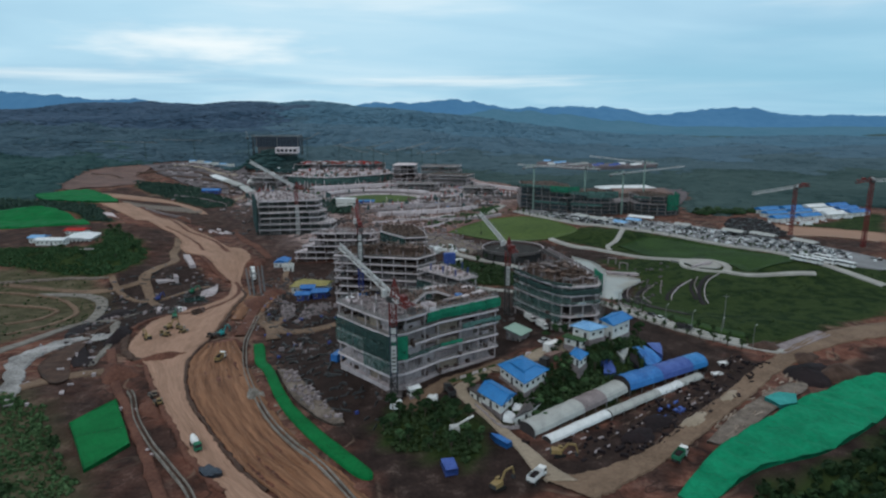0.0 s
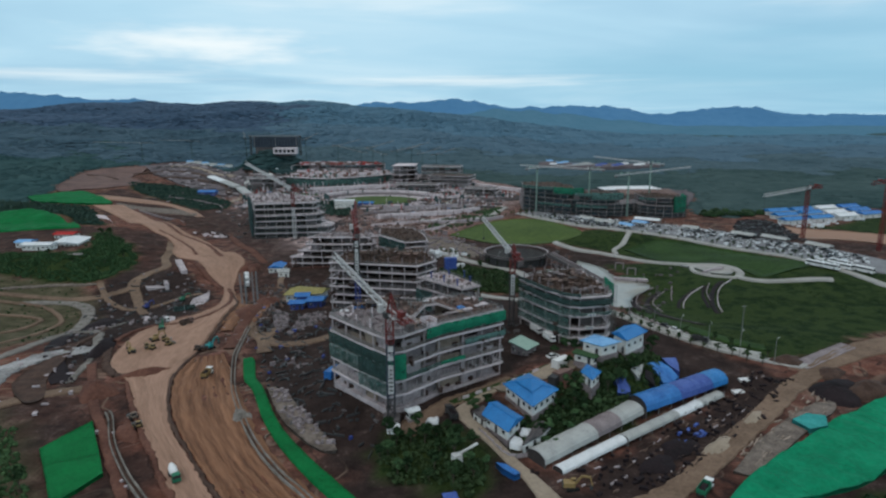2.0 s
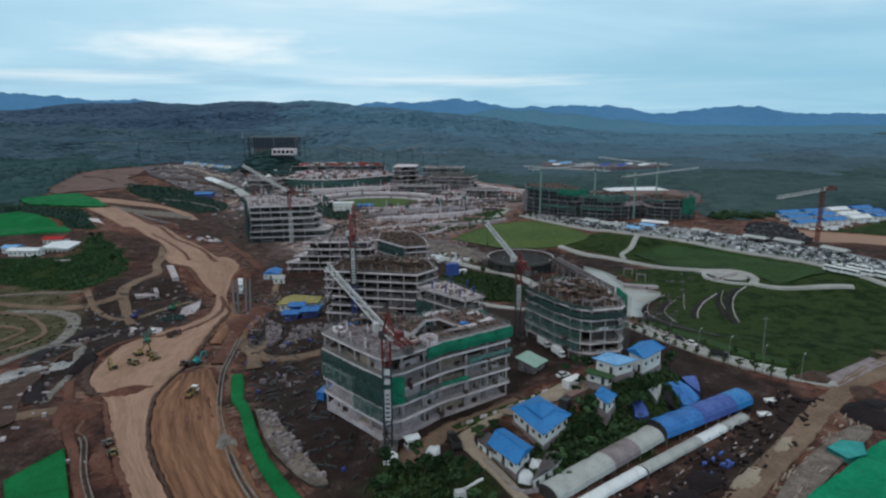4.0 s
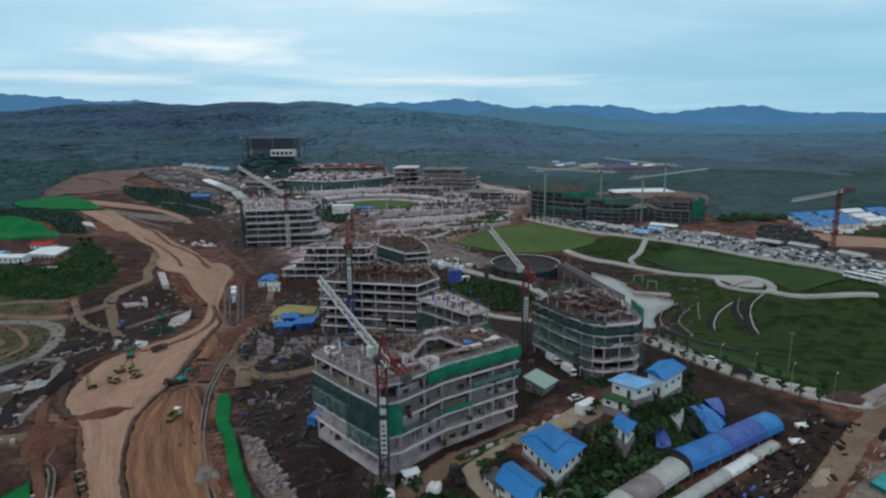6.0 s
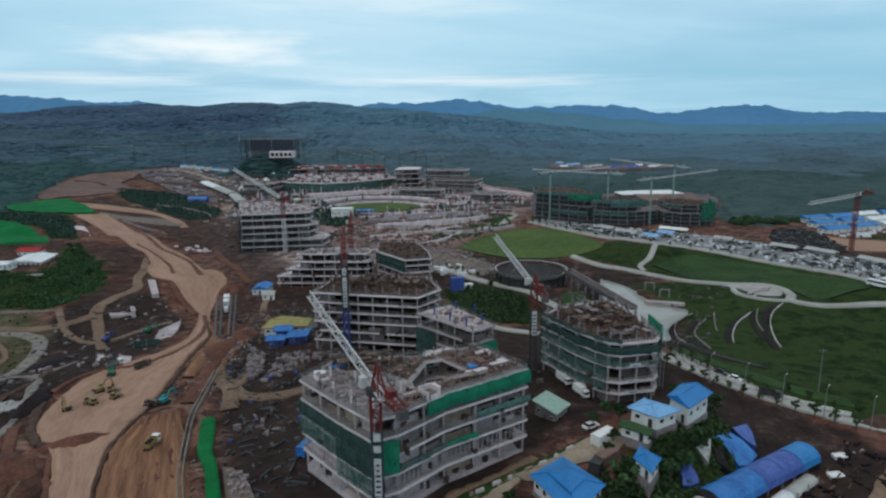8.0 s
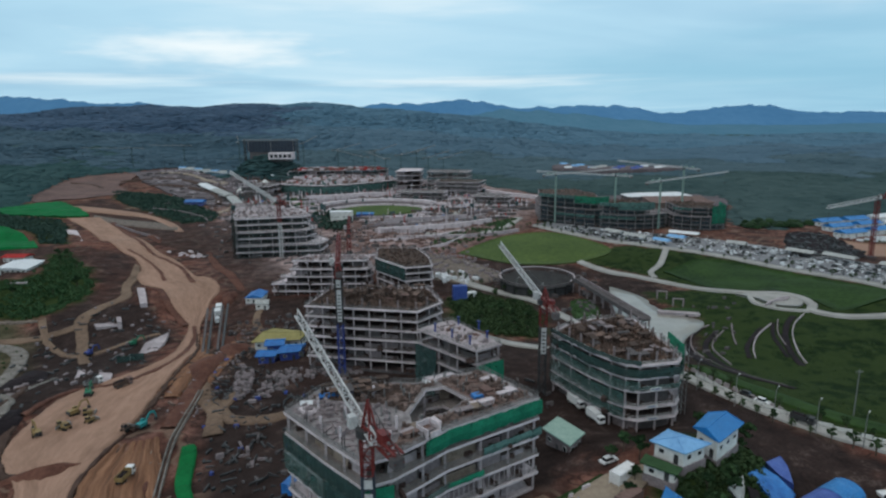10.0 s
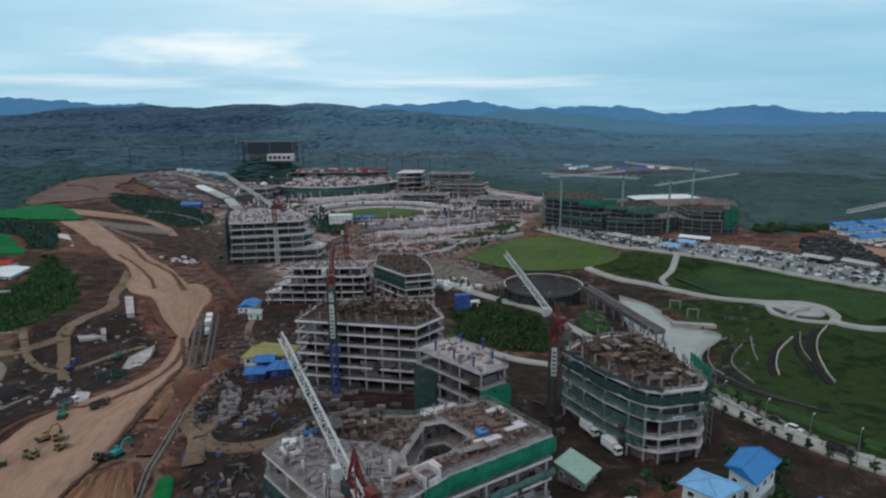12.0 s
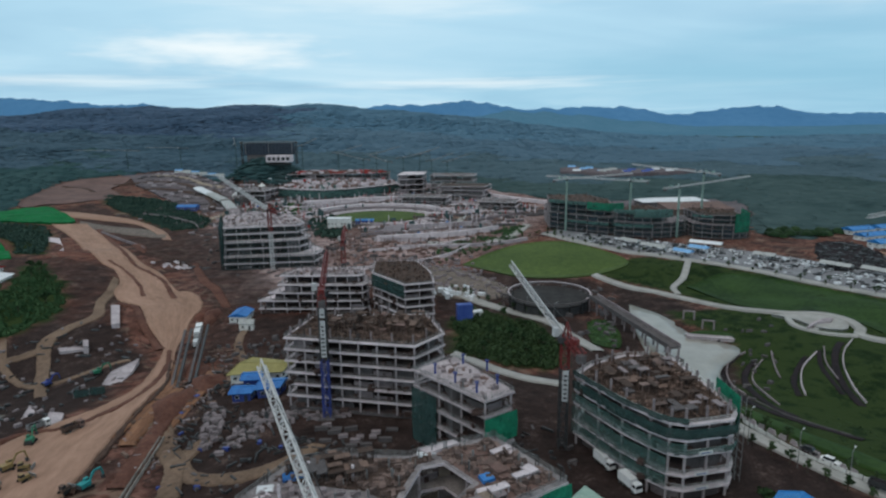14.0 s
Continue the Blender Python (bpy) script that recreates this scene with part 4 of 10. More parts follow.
netting("slope_netting", [(-438, 664), (-427, 702), (-406, 712), (-372, 680), (-338, 643), (-352, 632), (-386, 638), (-416, 641)], TARP_GREEN, 1.5, "far green netting on a slope", 14, 0.8)

lay("lawn", patch("lawn", [(4, 482), (22, 508), (45, 530), (76, 533), (98, 498), (103, 468), (88, 457), (60, 453), (36, 456)], LAWN, 0.5, 6), "bright mown oval lawn", "lawn")
lay("meadow_bank", patch("meadow_bank", [(122, 424), (150, 440), (176, 420), (196, 380), (205, 352), (176, 342), (170, 358), (160, 376), (142, 376)], MEADOW, 0.5, 5, rumple(9, 0.5)), "green meadow bank inside the curving path", "meadow")
lay("park_green", patch("park_green", [(54, 338), (56, 358), (61, 374), (68, 372), (69, 356), (64, 336)], MEADOW, 0.5, 3, rumple(5, 0.4)), "green weedy patch beside the round building", "lawn")
lay("pond", patch("pond", [(84, 396), (77, 360), (74, 326), (78, 302), (88, 294), (92.5, 310), (98, 321), (111, 337), (101, 352), (94, 380)], WATER, 1.1, 6, None, 80, True, -7.5), "milky grey retention pond", "pond")
for line_, wide_, up_, lab_ in (([(80, 455), (100, 421), (118, 399), (132, 384), (147, 373), (160, 370), (166.5, 362), (166, 351), (162, 343), (172, 333), (200, 323)], 3.8, 1.1, "raised pale concrete walkway curving through the park"),
                                ([(146, 371), (142.5, 358), (146, 349), (152, 345), (160, 343)], 2.4, 0.9, "pale footpath looping below the walkway"),
                                ([(146, 349), (153, 356), (159, 360), (165, 360)], 1.6, 0.8, "narrow pale footpath across the loop")):
    c_ = curve_through(line_, 60)
    d_ = np.gradient(c_, axis=0)
    d_ /= np.hypot(d_[:, 0], d_[:, 1])[:, None]
    n_ = np.stack([-d_[:, 1], d_[:, 0]], 1) * wide_ / 2
    lay("curving_path", strip("curving_path", [tuple(q) for q in c_ + n_], [tuple(q) for q in c_ - n_], PAVING, 120, 6, up_, None, 2.0), lab_, "path")
lay("park_path", strip("park_path", [(-4, 424), (12, 404), (38, 375), (45, 349), (52, 330)], [(2, 428), (17, 408), (43, 378), (50, 350), (57, 331)], PAVING, 60, 6, 0.5, None, 1.0), "pale path past the round building", "path")
lay("park_path", strip("park_path", [(-2, 321), (18, 297), (34, 287)], [(0, 326), (20, 301), (36, 291)], PAVING, 40, 5, 0.5, None, 1.0), "pale path below the wooded patch", "path")
lay("park_path", strip("park_path", [(-20, 540), (17, 530), (44, 560), (62, 606)], [(-20, 548), (14, 540), (38, 566), (56, 612)], PAVING, 60, 5, 0.6, None, 1.2), "pale curving promenade behind the lawn", "path")
lay("parking_strip", strip("parking_strip", [(66, 572), (90, 532), (130, 478), (176, 440), (204, 392), (216, 352), (240, 330)], [(82, 582), (122, 545), (160, 512), (206, 474), (244, 412), (262, 352), (268, 330)],
                           ASPHALT, 120, 14, 0.5, None, 1.0), "grey vehicle yard in front of the office blocks", "parking")
lay("boulevard", strip("boulevard", [(64, 566), (84, 530), (124, 474), (170, 438), (198, 390), (210, 350), (220, 300)], [(69, 570), (89, 534), (129, 478), (175, 441), (203, 392), (215, 352), (225, 302)],
                       PAVING, 120, 5, 0.65, None, 1.0), "pale paved boulevard edge along the vehicle yard", "road")
lay("clay_apron", patch("clay_apron", [(-417, 726), (-440, 716), (-484, 820), (-502, 900), (-462, 952), (-440, 940), (-432, 900), (-424, 860), (-380, 800), (-392, 745)], CLAY_RUST, 1.2, 7, rumple(16, 0.8)), "far rust-red clay slope at the forest's edge", "clearing")
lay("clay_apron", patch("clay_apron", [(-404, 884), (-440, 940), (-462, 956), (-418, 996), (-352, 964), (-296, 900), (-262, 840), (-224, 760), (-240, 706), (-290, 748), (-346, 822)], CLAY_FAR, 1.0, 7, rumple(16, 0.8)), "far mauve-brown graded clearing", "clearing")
for lft_, rgt_, mat_, lab_ in (
        ([(-440, 900), (-400, 915), (-350, 905), (-300, 860), (-262, 800)], [(-440, 893), (-400, 907), (-352, 897), (-304, 853), (-267, 797)], SOIL_WET, "dark cut bench across the far clearing"),
        ([(-420, 960), (-370, 950), (-320, 905), (-280, 850)], [(-420, 954), (-372, 944), (-323, 900), (-283, 846)], SOIL_YARD, "pale haul track across the far clearing"),
        ([(-380, 860), (-340, 868), (-300, 830), (-262, 770), (-240, 716)], [(-380, 852), (-342, 860), (-304, 824), (-267, 766), (-246, 714)], SOIL_WET, "dark trench across the far clearing"),
        ([(-490, 870), (-455, 860), (-430, 836)], [(-490, 866), (-456, 856), (-432, 832)], SOIL_WET, "dark gully on the far red slope")):
    lay("dirt_track", strip("dirt_track", lft_, rgt_, mat_, 50, 5, 1.9, None, 2.0, ragged=2.0), lab_, "road")
lay("clay_apron", patch("clay_apron", [(256, 508), (272, 481), (298, 467), (323, 448), (302, 418), (278, 435), (252, 445), (247, 484)], SOIL_ROAD, 0.6, 8, rumple(16, 0.6)), "ochre clay strip before the barracks", "clearing")
lay("clay_apron", patch("clay_apron", [(206, 446), (238, 512), (262, 520), (262, 484), (250, 444), (226, 436)], SOIL_DARK, 0.9, 6, rumple(8, 0.8)), "dark wet trench ground beyond the vehicle yard", "clearing")
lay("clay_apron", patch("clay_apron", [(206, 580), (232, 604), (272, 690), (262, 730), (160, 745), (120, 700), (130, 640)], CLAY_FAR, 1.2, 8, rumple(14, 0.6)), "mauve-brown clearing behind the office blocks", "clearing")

def drain(label, line, wide=1.1):
    """An open concrete drain: two kerbs with a dark bed between them."""
    c = np.array(line, float)
    d = np.gradient(c, axis=0)
    d /= np.hypot(d[:, 0], d[:, 1])[:, None]
    side = np.stack([-d[:, 1], d[:, 0]], 1)

    def at(o):
        return [tuple(p) for p in c + side * o]
    lay("drain_bed", strip("drain_bed", at(-wide), at(wide), SOIL_WET, 90, 4, 0.45, None, 0.9), "dark bed of an open site drain", "drain")
    for o in (-wide - 0.25, wide + 0.25):
        lay("drain_kerb", strip("drain_kerb", at(o - 0.17), at(o + 0.17), GRAVEL, 90, 3, 0.95, None, 1.2), label, "kerb")


drain("pale concrete kerb of the drain west of the haul road", [(-100, 184), (-97, 180), (-88.5, 165), (-77.5, 150), (-69.5, 141), (-58, 127), (-50, 112)], 0.38)
drain("pale concrete kerb of the drain along the graded slope", [(-82, 262), (-79, 240), (-75.7, 224), (-66, 195), (-53.5, 169), (-40, 148), (-28.5, 134), (-13, 112)], 0.34)
BENCH_E = [(-58, 120), (-70, 138), (-82, 156), (-94, 174), (-104, 188), (-112, 202), (-124, 222)]
e_ = [(x - 1.0, y + 1.0) for x, y in BENCH_E]
lay("earth_bench", strip("earth_bench", [(x - 2.6, y - 1.2) for x, y in e_], e_, SOIL_RED, 90, 5, 0.5, None, 0.9, ragged=0.45), "narrow cut bench in the clay bank beside the road", "earth bank")
for lft_, rgt_, mat_, lab_ in (
        ([(-70, 262), (-74, 250), (-66, 240), (-52, 238), (-40, 244), (-34, 252)], [(-65, 261), (-69, 251), (-64, 244), (-52, 242.5), (-43, 247), (-38, 253)], SOIL_TRACK, "curved dirt track round the precast store"),
        ([(-92, 270), (-82, 256), (-74, 246), (-70, 232)], [(-85, 274), (-77, 260), (-70, 250), (-65, 234)], SOIL_TRACK, "dirt track climbing to the precast store"),
        ([(-232, 592), (-270, 618), (-338, 650)], [(-222, 566), (-268, 592), (-326, 630)], RUBBLE, "grey rubble bench above the far haul road"),
        ([(-170, 492), (-150, 452), (-134, 430), (-118, 404)], [(-167, 494), (-145, 454), (-129, 432), (-114, 405)], SOIL_RED, "brown track climbing past the road fork"),
        ([(-130, 205), (-146, 226), (-158, 250), (-160, 270)], [(-124, 208), (-140, 229), (-152, 252), (-154, 271)], SOIL_DARK, "dark track down into the hollow"),
        ([(-112, 206), (-128, 200), (-142, 186), (-148, 168)], [(-111, 201), (-126, 195), (-138, 183), (-143, 168)], SOIL_TRACK, "dirt track between spoil heaps"),
        ([(-98, 262), (-97, 284), (-100, 304), (-110, 330)], [(-95, 262), (-94, 284), (-97, 305), (-107, 331)], SOIL_FURROW, "scraped red ridge along the haul road"),
        ([(-92, 262), (-90, 284), (-93, 306), (-102, 334)], [(-90, 262), (-88, 284), (-91, 307), (-100, 335)], SOIL_DARK, "dark ditch along the haul road"),
        ([(-86, 252), (-84, 276), (-86, 300), (-92, 318)], [(-83, 252), (-81, 276), (-83, 300), (-89, 319)], SOIL_FURROW, "scraped clay bench beside the culverts"),
        ([(-78, 300), (-84, 330), (-94, 352), (-100, 384)], [(-75, 301), (-81, 331), (-91, 354), (-97, 385)], SOIL_TRACK, "dirt track behind the site huts"),
        ([(-196, 352), (-178, 330), (-160, 318), (-146, 320), (-130, 336)], [(-194, 355), (-177, 333), (-160, 321), (-147, 323), (-132, 338)], SOIL_TRACK, "dirt track across the dark hollow"),
        ([(-126, 206), (-132, 232), (-146, 262), (-150, 290)], [(-124, 207), (-130, 233), (-144, 263), (-148, 290)], GRAVEL, "pale gravel ridge in the hollow"),
        ([(-330, 690), (-270, 720), (-230, 720), (-190, 690)], [(-330, 698), (-270, 728), (-228, 727), (-188, 697)], SOIL_TRACK, "far dirt track across the clearing"),
        ([(-250, 800), (-240, 740), (-225, 690), (-240, 640)], [(-242, 800), (-232, 742), (-217, 690), (-232, 640)], SOIL_YARD, "far pale track up to the knoll"),
        ([(-394, 696), (-343, 684), (-293, 661), (-240, 602), (-214, 560)], [(-378, 662), (-336, 660), (-288, 645), (-250, 603), (-220, 560)], SOIL_ROAD, "tan clay bypass above the far haul road"),
        ([(-20, 640), (20, 660), (60, 690), (100, 740)], [(-16, 632), (24, 652), (66, 682), (106, 734)], SOIL_TRACK, "far track behind the office blocks"),
        ([(-40, 720), (0, 740), (50, 750), (110, 745)], [(-40, 728), (0, 748), (50, 758), (110, 752)], SOIL_RED, "far red road at the forest's edge")):
    lay("dirt_track", strip("dirt_track", lft_, rgt_, mat_, 70, 6, 0.4, None, 1.0, ragged=0.4), lab_, "road")

fx_, fy_ = np.meshgrid(np.linspace(-4700, 4700, 60), np.linspace(2250, 4500, 30))
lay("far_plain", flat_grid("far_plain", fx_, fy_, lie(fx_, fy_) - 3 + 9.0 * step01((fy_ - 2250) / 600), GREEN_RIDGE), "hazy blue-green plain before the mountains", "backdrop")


# ---- concrete-frame buildings ----
def shrink(poly, d):
    """An outline moved inwards by d."""
    if sum(a[0] * b[1] - b[0] * a[1] for a, b in zip(poly, poly[1:] + poly[:1])) < 0:
        poly = poly[::-1]
    out, n = [], len(poly)
    for i in range(n):
        p, q, r = Vector(poly[i - 1]), Vector(poly[i]), Vector(poly[(i + 1) % n])
        e1, e2 = (q - p).normalized(), (r - q).normalized()
        n1, n2 = Vector((-e1.y, e1.x)), Vector((-e2.y, e2.x))
        b = n1 + n2
        k = d / max(0.45, b.dot(n1)) if b.length > 1e-4 else d
        out.append(tuple(q + b * k))
    return out


def along(poly, gap, closed=True):
    """Points every gap metres round an outline, with the direction of the edge."""
    pts, m = [], len(poly)
    for i in range(m if closed else m - 1):
        p, q = Vector(poly[i]), Vector(poly[(i + 1) % m])
        k = max(1, round((q - p).length / gap))
        for j in range(k):
            pts.append((p + (q - p) * (j / k), math.atan2(q.y - p.y, q.x - p.x)))
    return pts


COLUMN_MESHES = {}


def column_mesh(h, w=0.46):
    key = (round(h, 1), w)
    if key not in COLUMN_MESHES:
        COLUMN_MESHES[key] = Geo().box((0, 0, h / 2), (w, w, h)).mesh("column", CONCRETE_PALE)
    return COLUMN_MESHES[key]


def frame_building(label, outline, base, levels, gap=6.5, inner=8.0, slab=0.5, slab_mat=None, nets=(), deck=None, starters=True, hole=None, infill=0.35, scaffold=(), seed=1, rail=True, planks=260, decks=None, group="concrete frame buildings", tube_mat=None, rail_mat=None, base_wall=False, storeys=None, slim=(), wall_mats=None, beam_mat=None):
    """An unfinished building: slabs on columns. nets: (first corner, last corner, z0, z1, material)."""
    rng = random.Random(seed)
    slab_mat = slab_mat or CONCRETE_PALE
    cx, cy = sum(p[0] for p in outline) / len(outline), sum(p[1] for p in outline) / len(outline)
    b = thing("unfinished_building", label, "building", (cx, cy, base), group)

    def loc(poly):
        return [(p[0] - cx, p[1] - cy) for p in poly]

    if sum(p[0] * q[1] - q[0] * p[1] for p, q in zip(outline, outline[1:] + outline[:1])) < 0:
        outline = outline[::-1]
    out = loc(outline)
    part("foundation", Geo().prism(shrink(out, 0.6), -4.0, 0.35), beam_mat or CONCRETE_DARK, b, "concrete base")
    ring = along(shrink(out, 0.75), gap)
    xs_, ys_ = [p[0] for p in out], [p[1] for p in out]
    grid = []
    x = min(xs_) + 4
    while x < max(xs_) - 3:
        y = min(ys_) + 4
        while y < max(ys_) - 3:
            if float(inside(out, np.array(x), np.array(y))) > 4.5:
                grid.append(Vector((x, y)))
            y += inner
        x += inner
    if hole:
        hl = loc(hole)
        grid = [p for p in grid if float(inside(hl, np.array(p.x), np.array(p.y))) < 0.3]
    floors = [base] + list(levels)
    outs = [out if not storeys or i not in storeys else loc(storeys[i]) for i in range(len(levels))]
    whole = grid
    for i, (z0, z1) in enumerate(zip(floors, floors[1:])):
        out = outs[i]
        ring = along(shrink(out, 0.75), gap)
        grid = [p for p in whole if float(inside(out, np.array(p.x), np.array(p.y))) > 3.0]
        top = z1 - base
        lower = z0 - base + (0.35 if i == 0 else 0.0)
        edge = out if not hole or i == 0 else None
        if hole and i > 0:
            bm = bmesh.new()
            for poly, zz in ((out, top), (loc(hole), top)):
                vs = [bm.verts.new((p[0], p[1], zz)) for p in poly]
                for k in range(len(vs)):
                    bm.edges.new((vs[k], vs[(k + 1) % len(vs)]))
            bmesh.ops.triangle_fill(bm, use_beauty=True, use_dissolve=False, edges=bm.edges[:])
            ext = bmesh.ops.extrude_face_region(bm, geom=bm.faces[:])
            bmesh.ops.translate(bm, vec=(0, 0, -slab), verts=[v for v in ext["geom"] if isinstance(v, bmesh.types.BMVert)])
            bmesh.ops.recalc_face_normals(bm, faces=bm.faces[:])
            me = bpy.data.meshes.new("slab")
            bm.to_mesh(me)
            bm.free()
            me.materials.append(slab_mat)
            me.materials.append(FLOOR_SLAB if z1 != floors[-1] else DECK_GREY)
            for f in me.polygons:
                f.material_index = 1 if abs(f.normal.z) > 0.5 else 0
            part("slab", me, slab_mat, b)
        else:
            part("slab", Geo().prism(out, top - slab, top), slab_mat, b)
        # dirty floor and shuttering ply, darkened to put interior shade into colour
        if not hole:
            part("floor_screed", Geo().prism(shrink(out, 1.1), lower - 0.02, lower + 0.05), FLOOR_DIRT_SHADE, b)
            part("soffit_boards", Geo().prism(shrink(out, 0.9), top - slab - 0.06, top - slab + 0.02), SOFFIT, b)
        h = top - slab - lower
        for p in [q for q, _ in ring] + grid:
            part("column", column_mesh(h), CONCRETE, b, at=(p.x, p.y, lower))
        # deep edge beam below each slab
        eb = Geo()
        for p, q in zip(shrink(out, 1.3), shrink(out, 1.3)[1:] + shrink(out, 1.3)[:1]):
            eb.beam((*p, top - slab - 0.3), (*q, top - slab - 0.3), 0.4, 0.6)
        part("edge_beam", eb, beam_mat or CONCRETE_DARK, b)
        # some bays already walled in; darker panels put interior shade into colour
        iw = shrink(out, 2.2)
        pts = along(iw, gap)
        for (p, ang), (q, _) in zip(pts, pts[1:] + pts[:1]):
            walled = base_wall and i == 0
            if walled or rng.random() < infill:
                hh = h * (0.98 if walled else rng.choice((0.45, 0.98, 0.98, 0.3)))
                m_, ln = (p + q) / 2, (q - p).length
                part("wall_panel", Geo().box((m_.x, m_.y, lower + hh / 2), (ln * 0.94, 0.2, hh), math.atan2(q.y - p.y, q.x - p.x)), rng.choice(wall_mats or (CONCRETE_DARK, CONCRETE, CONCRETE_DARK, CONCRETE)), b)
        # props and stored goods inside the storey, in the same shade-darkened ply
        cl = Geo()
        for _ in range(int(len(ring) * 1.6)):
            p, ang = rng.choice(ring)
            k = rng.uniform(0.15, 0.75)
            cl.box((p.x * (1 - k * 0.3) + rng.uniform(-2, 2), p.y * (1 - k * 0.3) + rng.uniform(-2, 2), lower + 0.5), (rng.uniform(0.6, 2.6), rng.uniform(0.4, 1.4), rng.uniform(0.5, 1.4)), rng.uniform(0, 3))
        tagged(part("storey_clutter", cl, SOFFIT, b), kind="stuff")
        if rail:
            rg = Geo()
            rim = shrink(out, 0.25)
            for p, q in zip(rim, rim[1:] + rim[:1]):
                for zz in (0.35, 0.7, 1.05):
                    rg.beam((*p, top + zz), (*q, top + zz), 0.07)
            for p, _ in along(rim, 2.4):
                rg.beam((p.x, p.y, top), (p.x, p.y, top + 1.1), 0.07)
            part("guard_rail", rg, rail_mat or STEEL_GREY, b)
        for i0, i1, lv in slim:
            if lv == i:
                for k in range(i0, i1):
                    p, q = Vector(out[k % len(out)]), Vector(out[(k + 1) % len(out)])
                    m_ = max(2, round((q - p).length / 1.3))
                    nrm = Vector((-(q - p).y, (q - p).x)).normalized() * 0.6
                    for j in range(m_):
                        c = p + (q - p) * ((j + 0.5) / m_) + nrm
                        part("slim_post", column_mesh(h, 0.2), CONCRETE, b, at=(c.x, c.y, lower))
    top_out, out = outs[-1], outs[0]
    # stair core
    part("stair_core", Geo().box((0, 0, (levels[-1] - base) / 2 - 0.4), (6, 7, levels[-1] - base - 1.0), 0.3) if not hole else Geo().box((min(xs_) + 9, 0, (levels[-1] - base) / 2 - 0.4), (5, 6, levels[-1] - base - 1.0), 0.3), CONCRETE_DARK, b)
    n = len(out)
    wide = shrink(out, -0.35)
    for i0, i1, z0, z1, mat in nets:
        g = Geo()
        chain = []
        for k in range(i0, i1):
            p, q = Vector(wide[k % n]), Vector(wide[(k + 1) % n])
            m_ = max(1, round((q - p).length / 1.5))
            chain += [p + (q - p) * (j / m_) for j in range(m_)]
        chain.append(Vector(wide[i1 % n]))
        for p, q in zip(chain, chain[1:]):
            j1, j2 = rng.uniform(-0.12, 0.12), rng.uniform(-0.25, 0.25)
            d = (q - p).normalized()
            nx_, ny_ = d.y * 0.12, -d.x * 0.12
            a0, a1 = z0 - base + j2, z1 - base + j1
            g.add([(p.x, p.y, a0), (q.x, q.y, a0), (q.x + nx_ * 2, q.y + ny_ * 2, (a0 + a1) / 2), (p.x + nx_, p.y + ny_, (a0 + a1) / 2), (q.x, q.y, a1), (p.x, p.y, a1),
                   (p.x - nx_, p.y - ny_, a0), (q.x - nx_, q.y - ny_, a0), (q.x - nx_, q.y - ny_, a1), (p.x - nx_, p.y - ny_, a1)],
                  [(0, 1, 2, 3), (3, 2, 4, 5), (7, 6, 9, 8), (5, 4, 8, 9), (1, 0, 6, 7)])
        part("safety_net", g, mat, b, "green mesh safety net")
    for i0, i1, z0, z1 in scaffold:
        g = Geo()
        w1, w2 = shrink(out, -0.5), shrink(out, -1.5)
        for k in range(i0, i1):
            for w in (w1, w2):
                p, q = Vector(w[k % n]), Vector(w[(k + 1) % n])
                m_ = max(1, round((q - p).length / 2.2))
                for j in range(m_ + 1):
                    c = p + (q - p) * (j / m_)
                    g.beam((c.x, c.y, z0 - base), (c.x, c.y, z1 - base), 0.1)
                zz = z0 - base + 1.0
                while zz < z1 - base:
                    g.beam((p.x, p.y, zz), (q.x, q.y, zz), 0.09)
                    zz += 1.9
        part("scaffold", g, tube_mat or STEEL_GREY, b, "tube scaffold")
    roof = levels[-1] - base
    out = top_out
    if starters:
        st = Geo()
        for p in [q for q, _ in ring] + grid:
            if rng.random() < 0.7:
                hh = rng.uniform(0.8, 2.6)
                for dx, dy in ((-0.22, -0.22), (0.22, -0.22), (0.22, 0.22), (-0.22, 0.22)):
                    st.beam((p.x + dx, p.y + dy, roof), (p.x + dx * 1.1, p.y + dy * 1.1, roof + hh), 0.08)
        tagged(part("starter_bars", st, STEEL_DARK, b, "rusty upright reinforcing bars"), kind="stuff")
    if deck:
        mats = {"formwork": (FORMWORK, DECK_BROWN), "slab": (FORM_WORN, CONCRETE), "grey": (CONCRETE, STEEL_GREY), "pale": (CONCRETE, BROWN_ROOF)}[deck]
        top_mat = {"formwork": DECK_BROWN, "pale": CONCRETE_PALE}.get(deck, DECK_GREY)
        for di, dk in enumerate([loc(d) for d in decks] if decks else [shrink(out, 0.9)]):
            part("deck_sheet", Geo().prism(dk, roof - 0.05, roof + 0.06), (BROWN_ROOF if deck == "slab" and di == 1 else DECK_BROWN) if di else top_mat, b, "stained boarded deck")
        core = shrink(out, 1.0)
        hl = loc(hole) if hole else None
        for mi, mat in enumerate(mats):
            g = Geo()
            made = 0
            zones = [loc(d) for d in (decks[1:] if mi == 0 else decks[:1])] if decks else [core]
            while made < planks * (1 if mi == 0 else 0.35):
                px, py = rng.uniform(min(xs_), max(xs_)), rng.uniform(min(ys_), max(ys_))
                if max(float(inside(q, np.array(px), np.array(py))) for q in zones) < 0.3:
                    continue
                if float(inside(core, np.array(px), np.array(py))) < 0.6 or (hl and float(inside(hl, np.array(px), np.array(py))) > -0.8):
                    continue
                made += 1
                ang = rng.choice((0.2, 0.2 + math.pi / 2, rng.uniform(0, 3)))
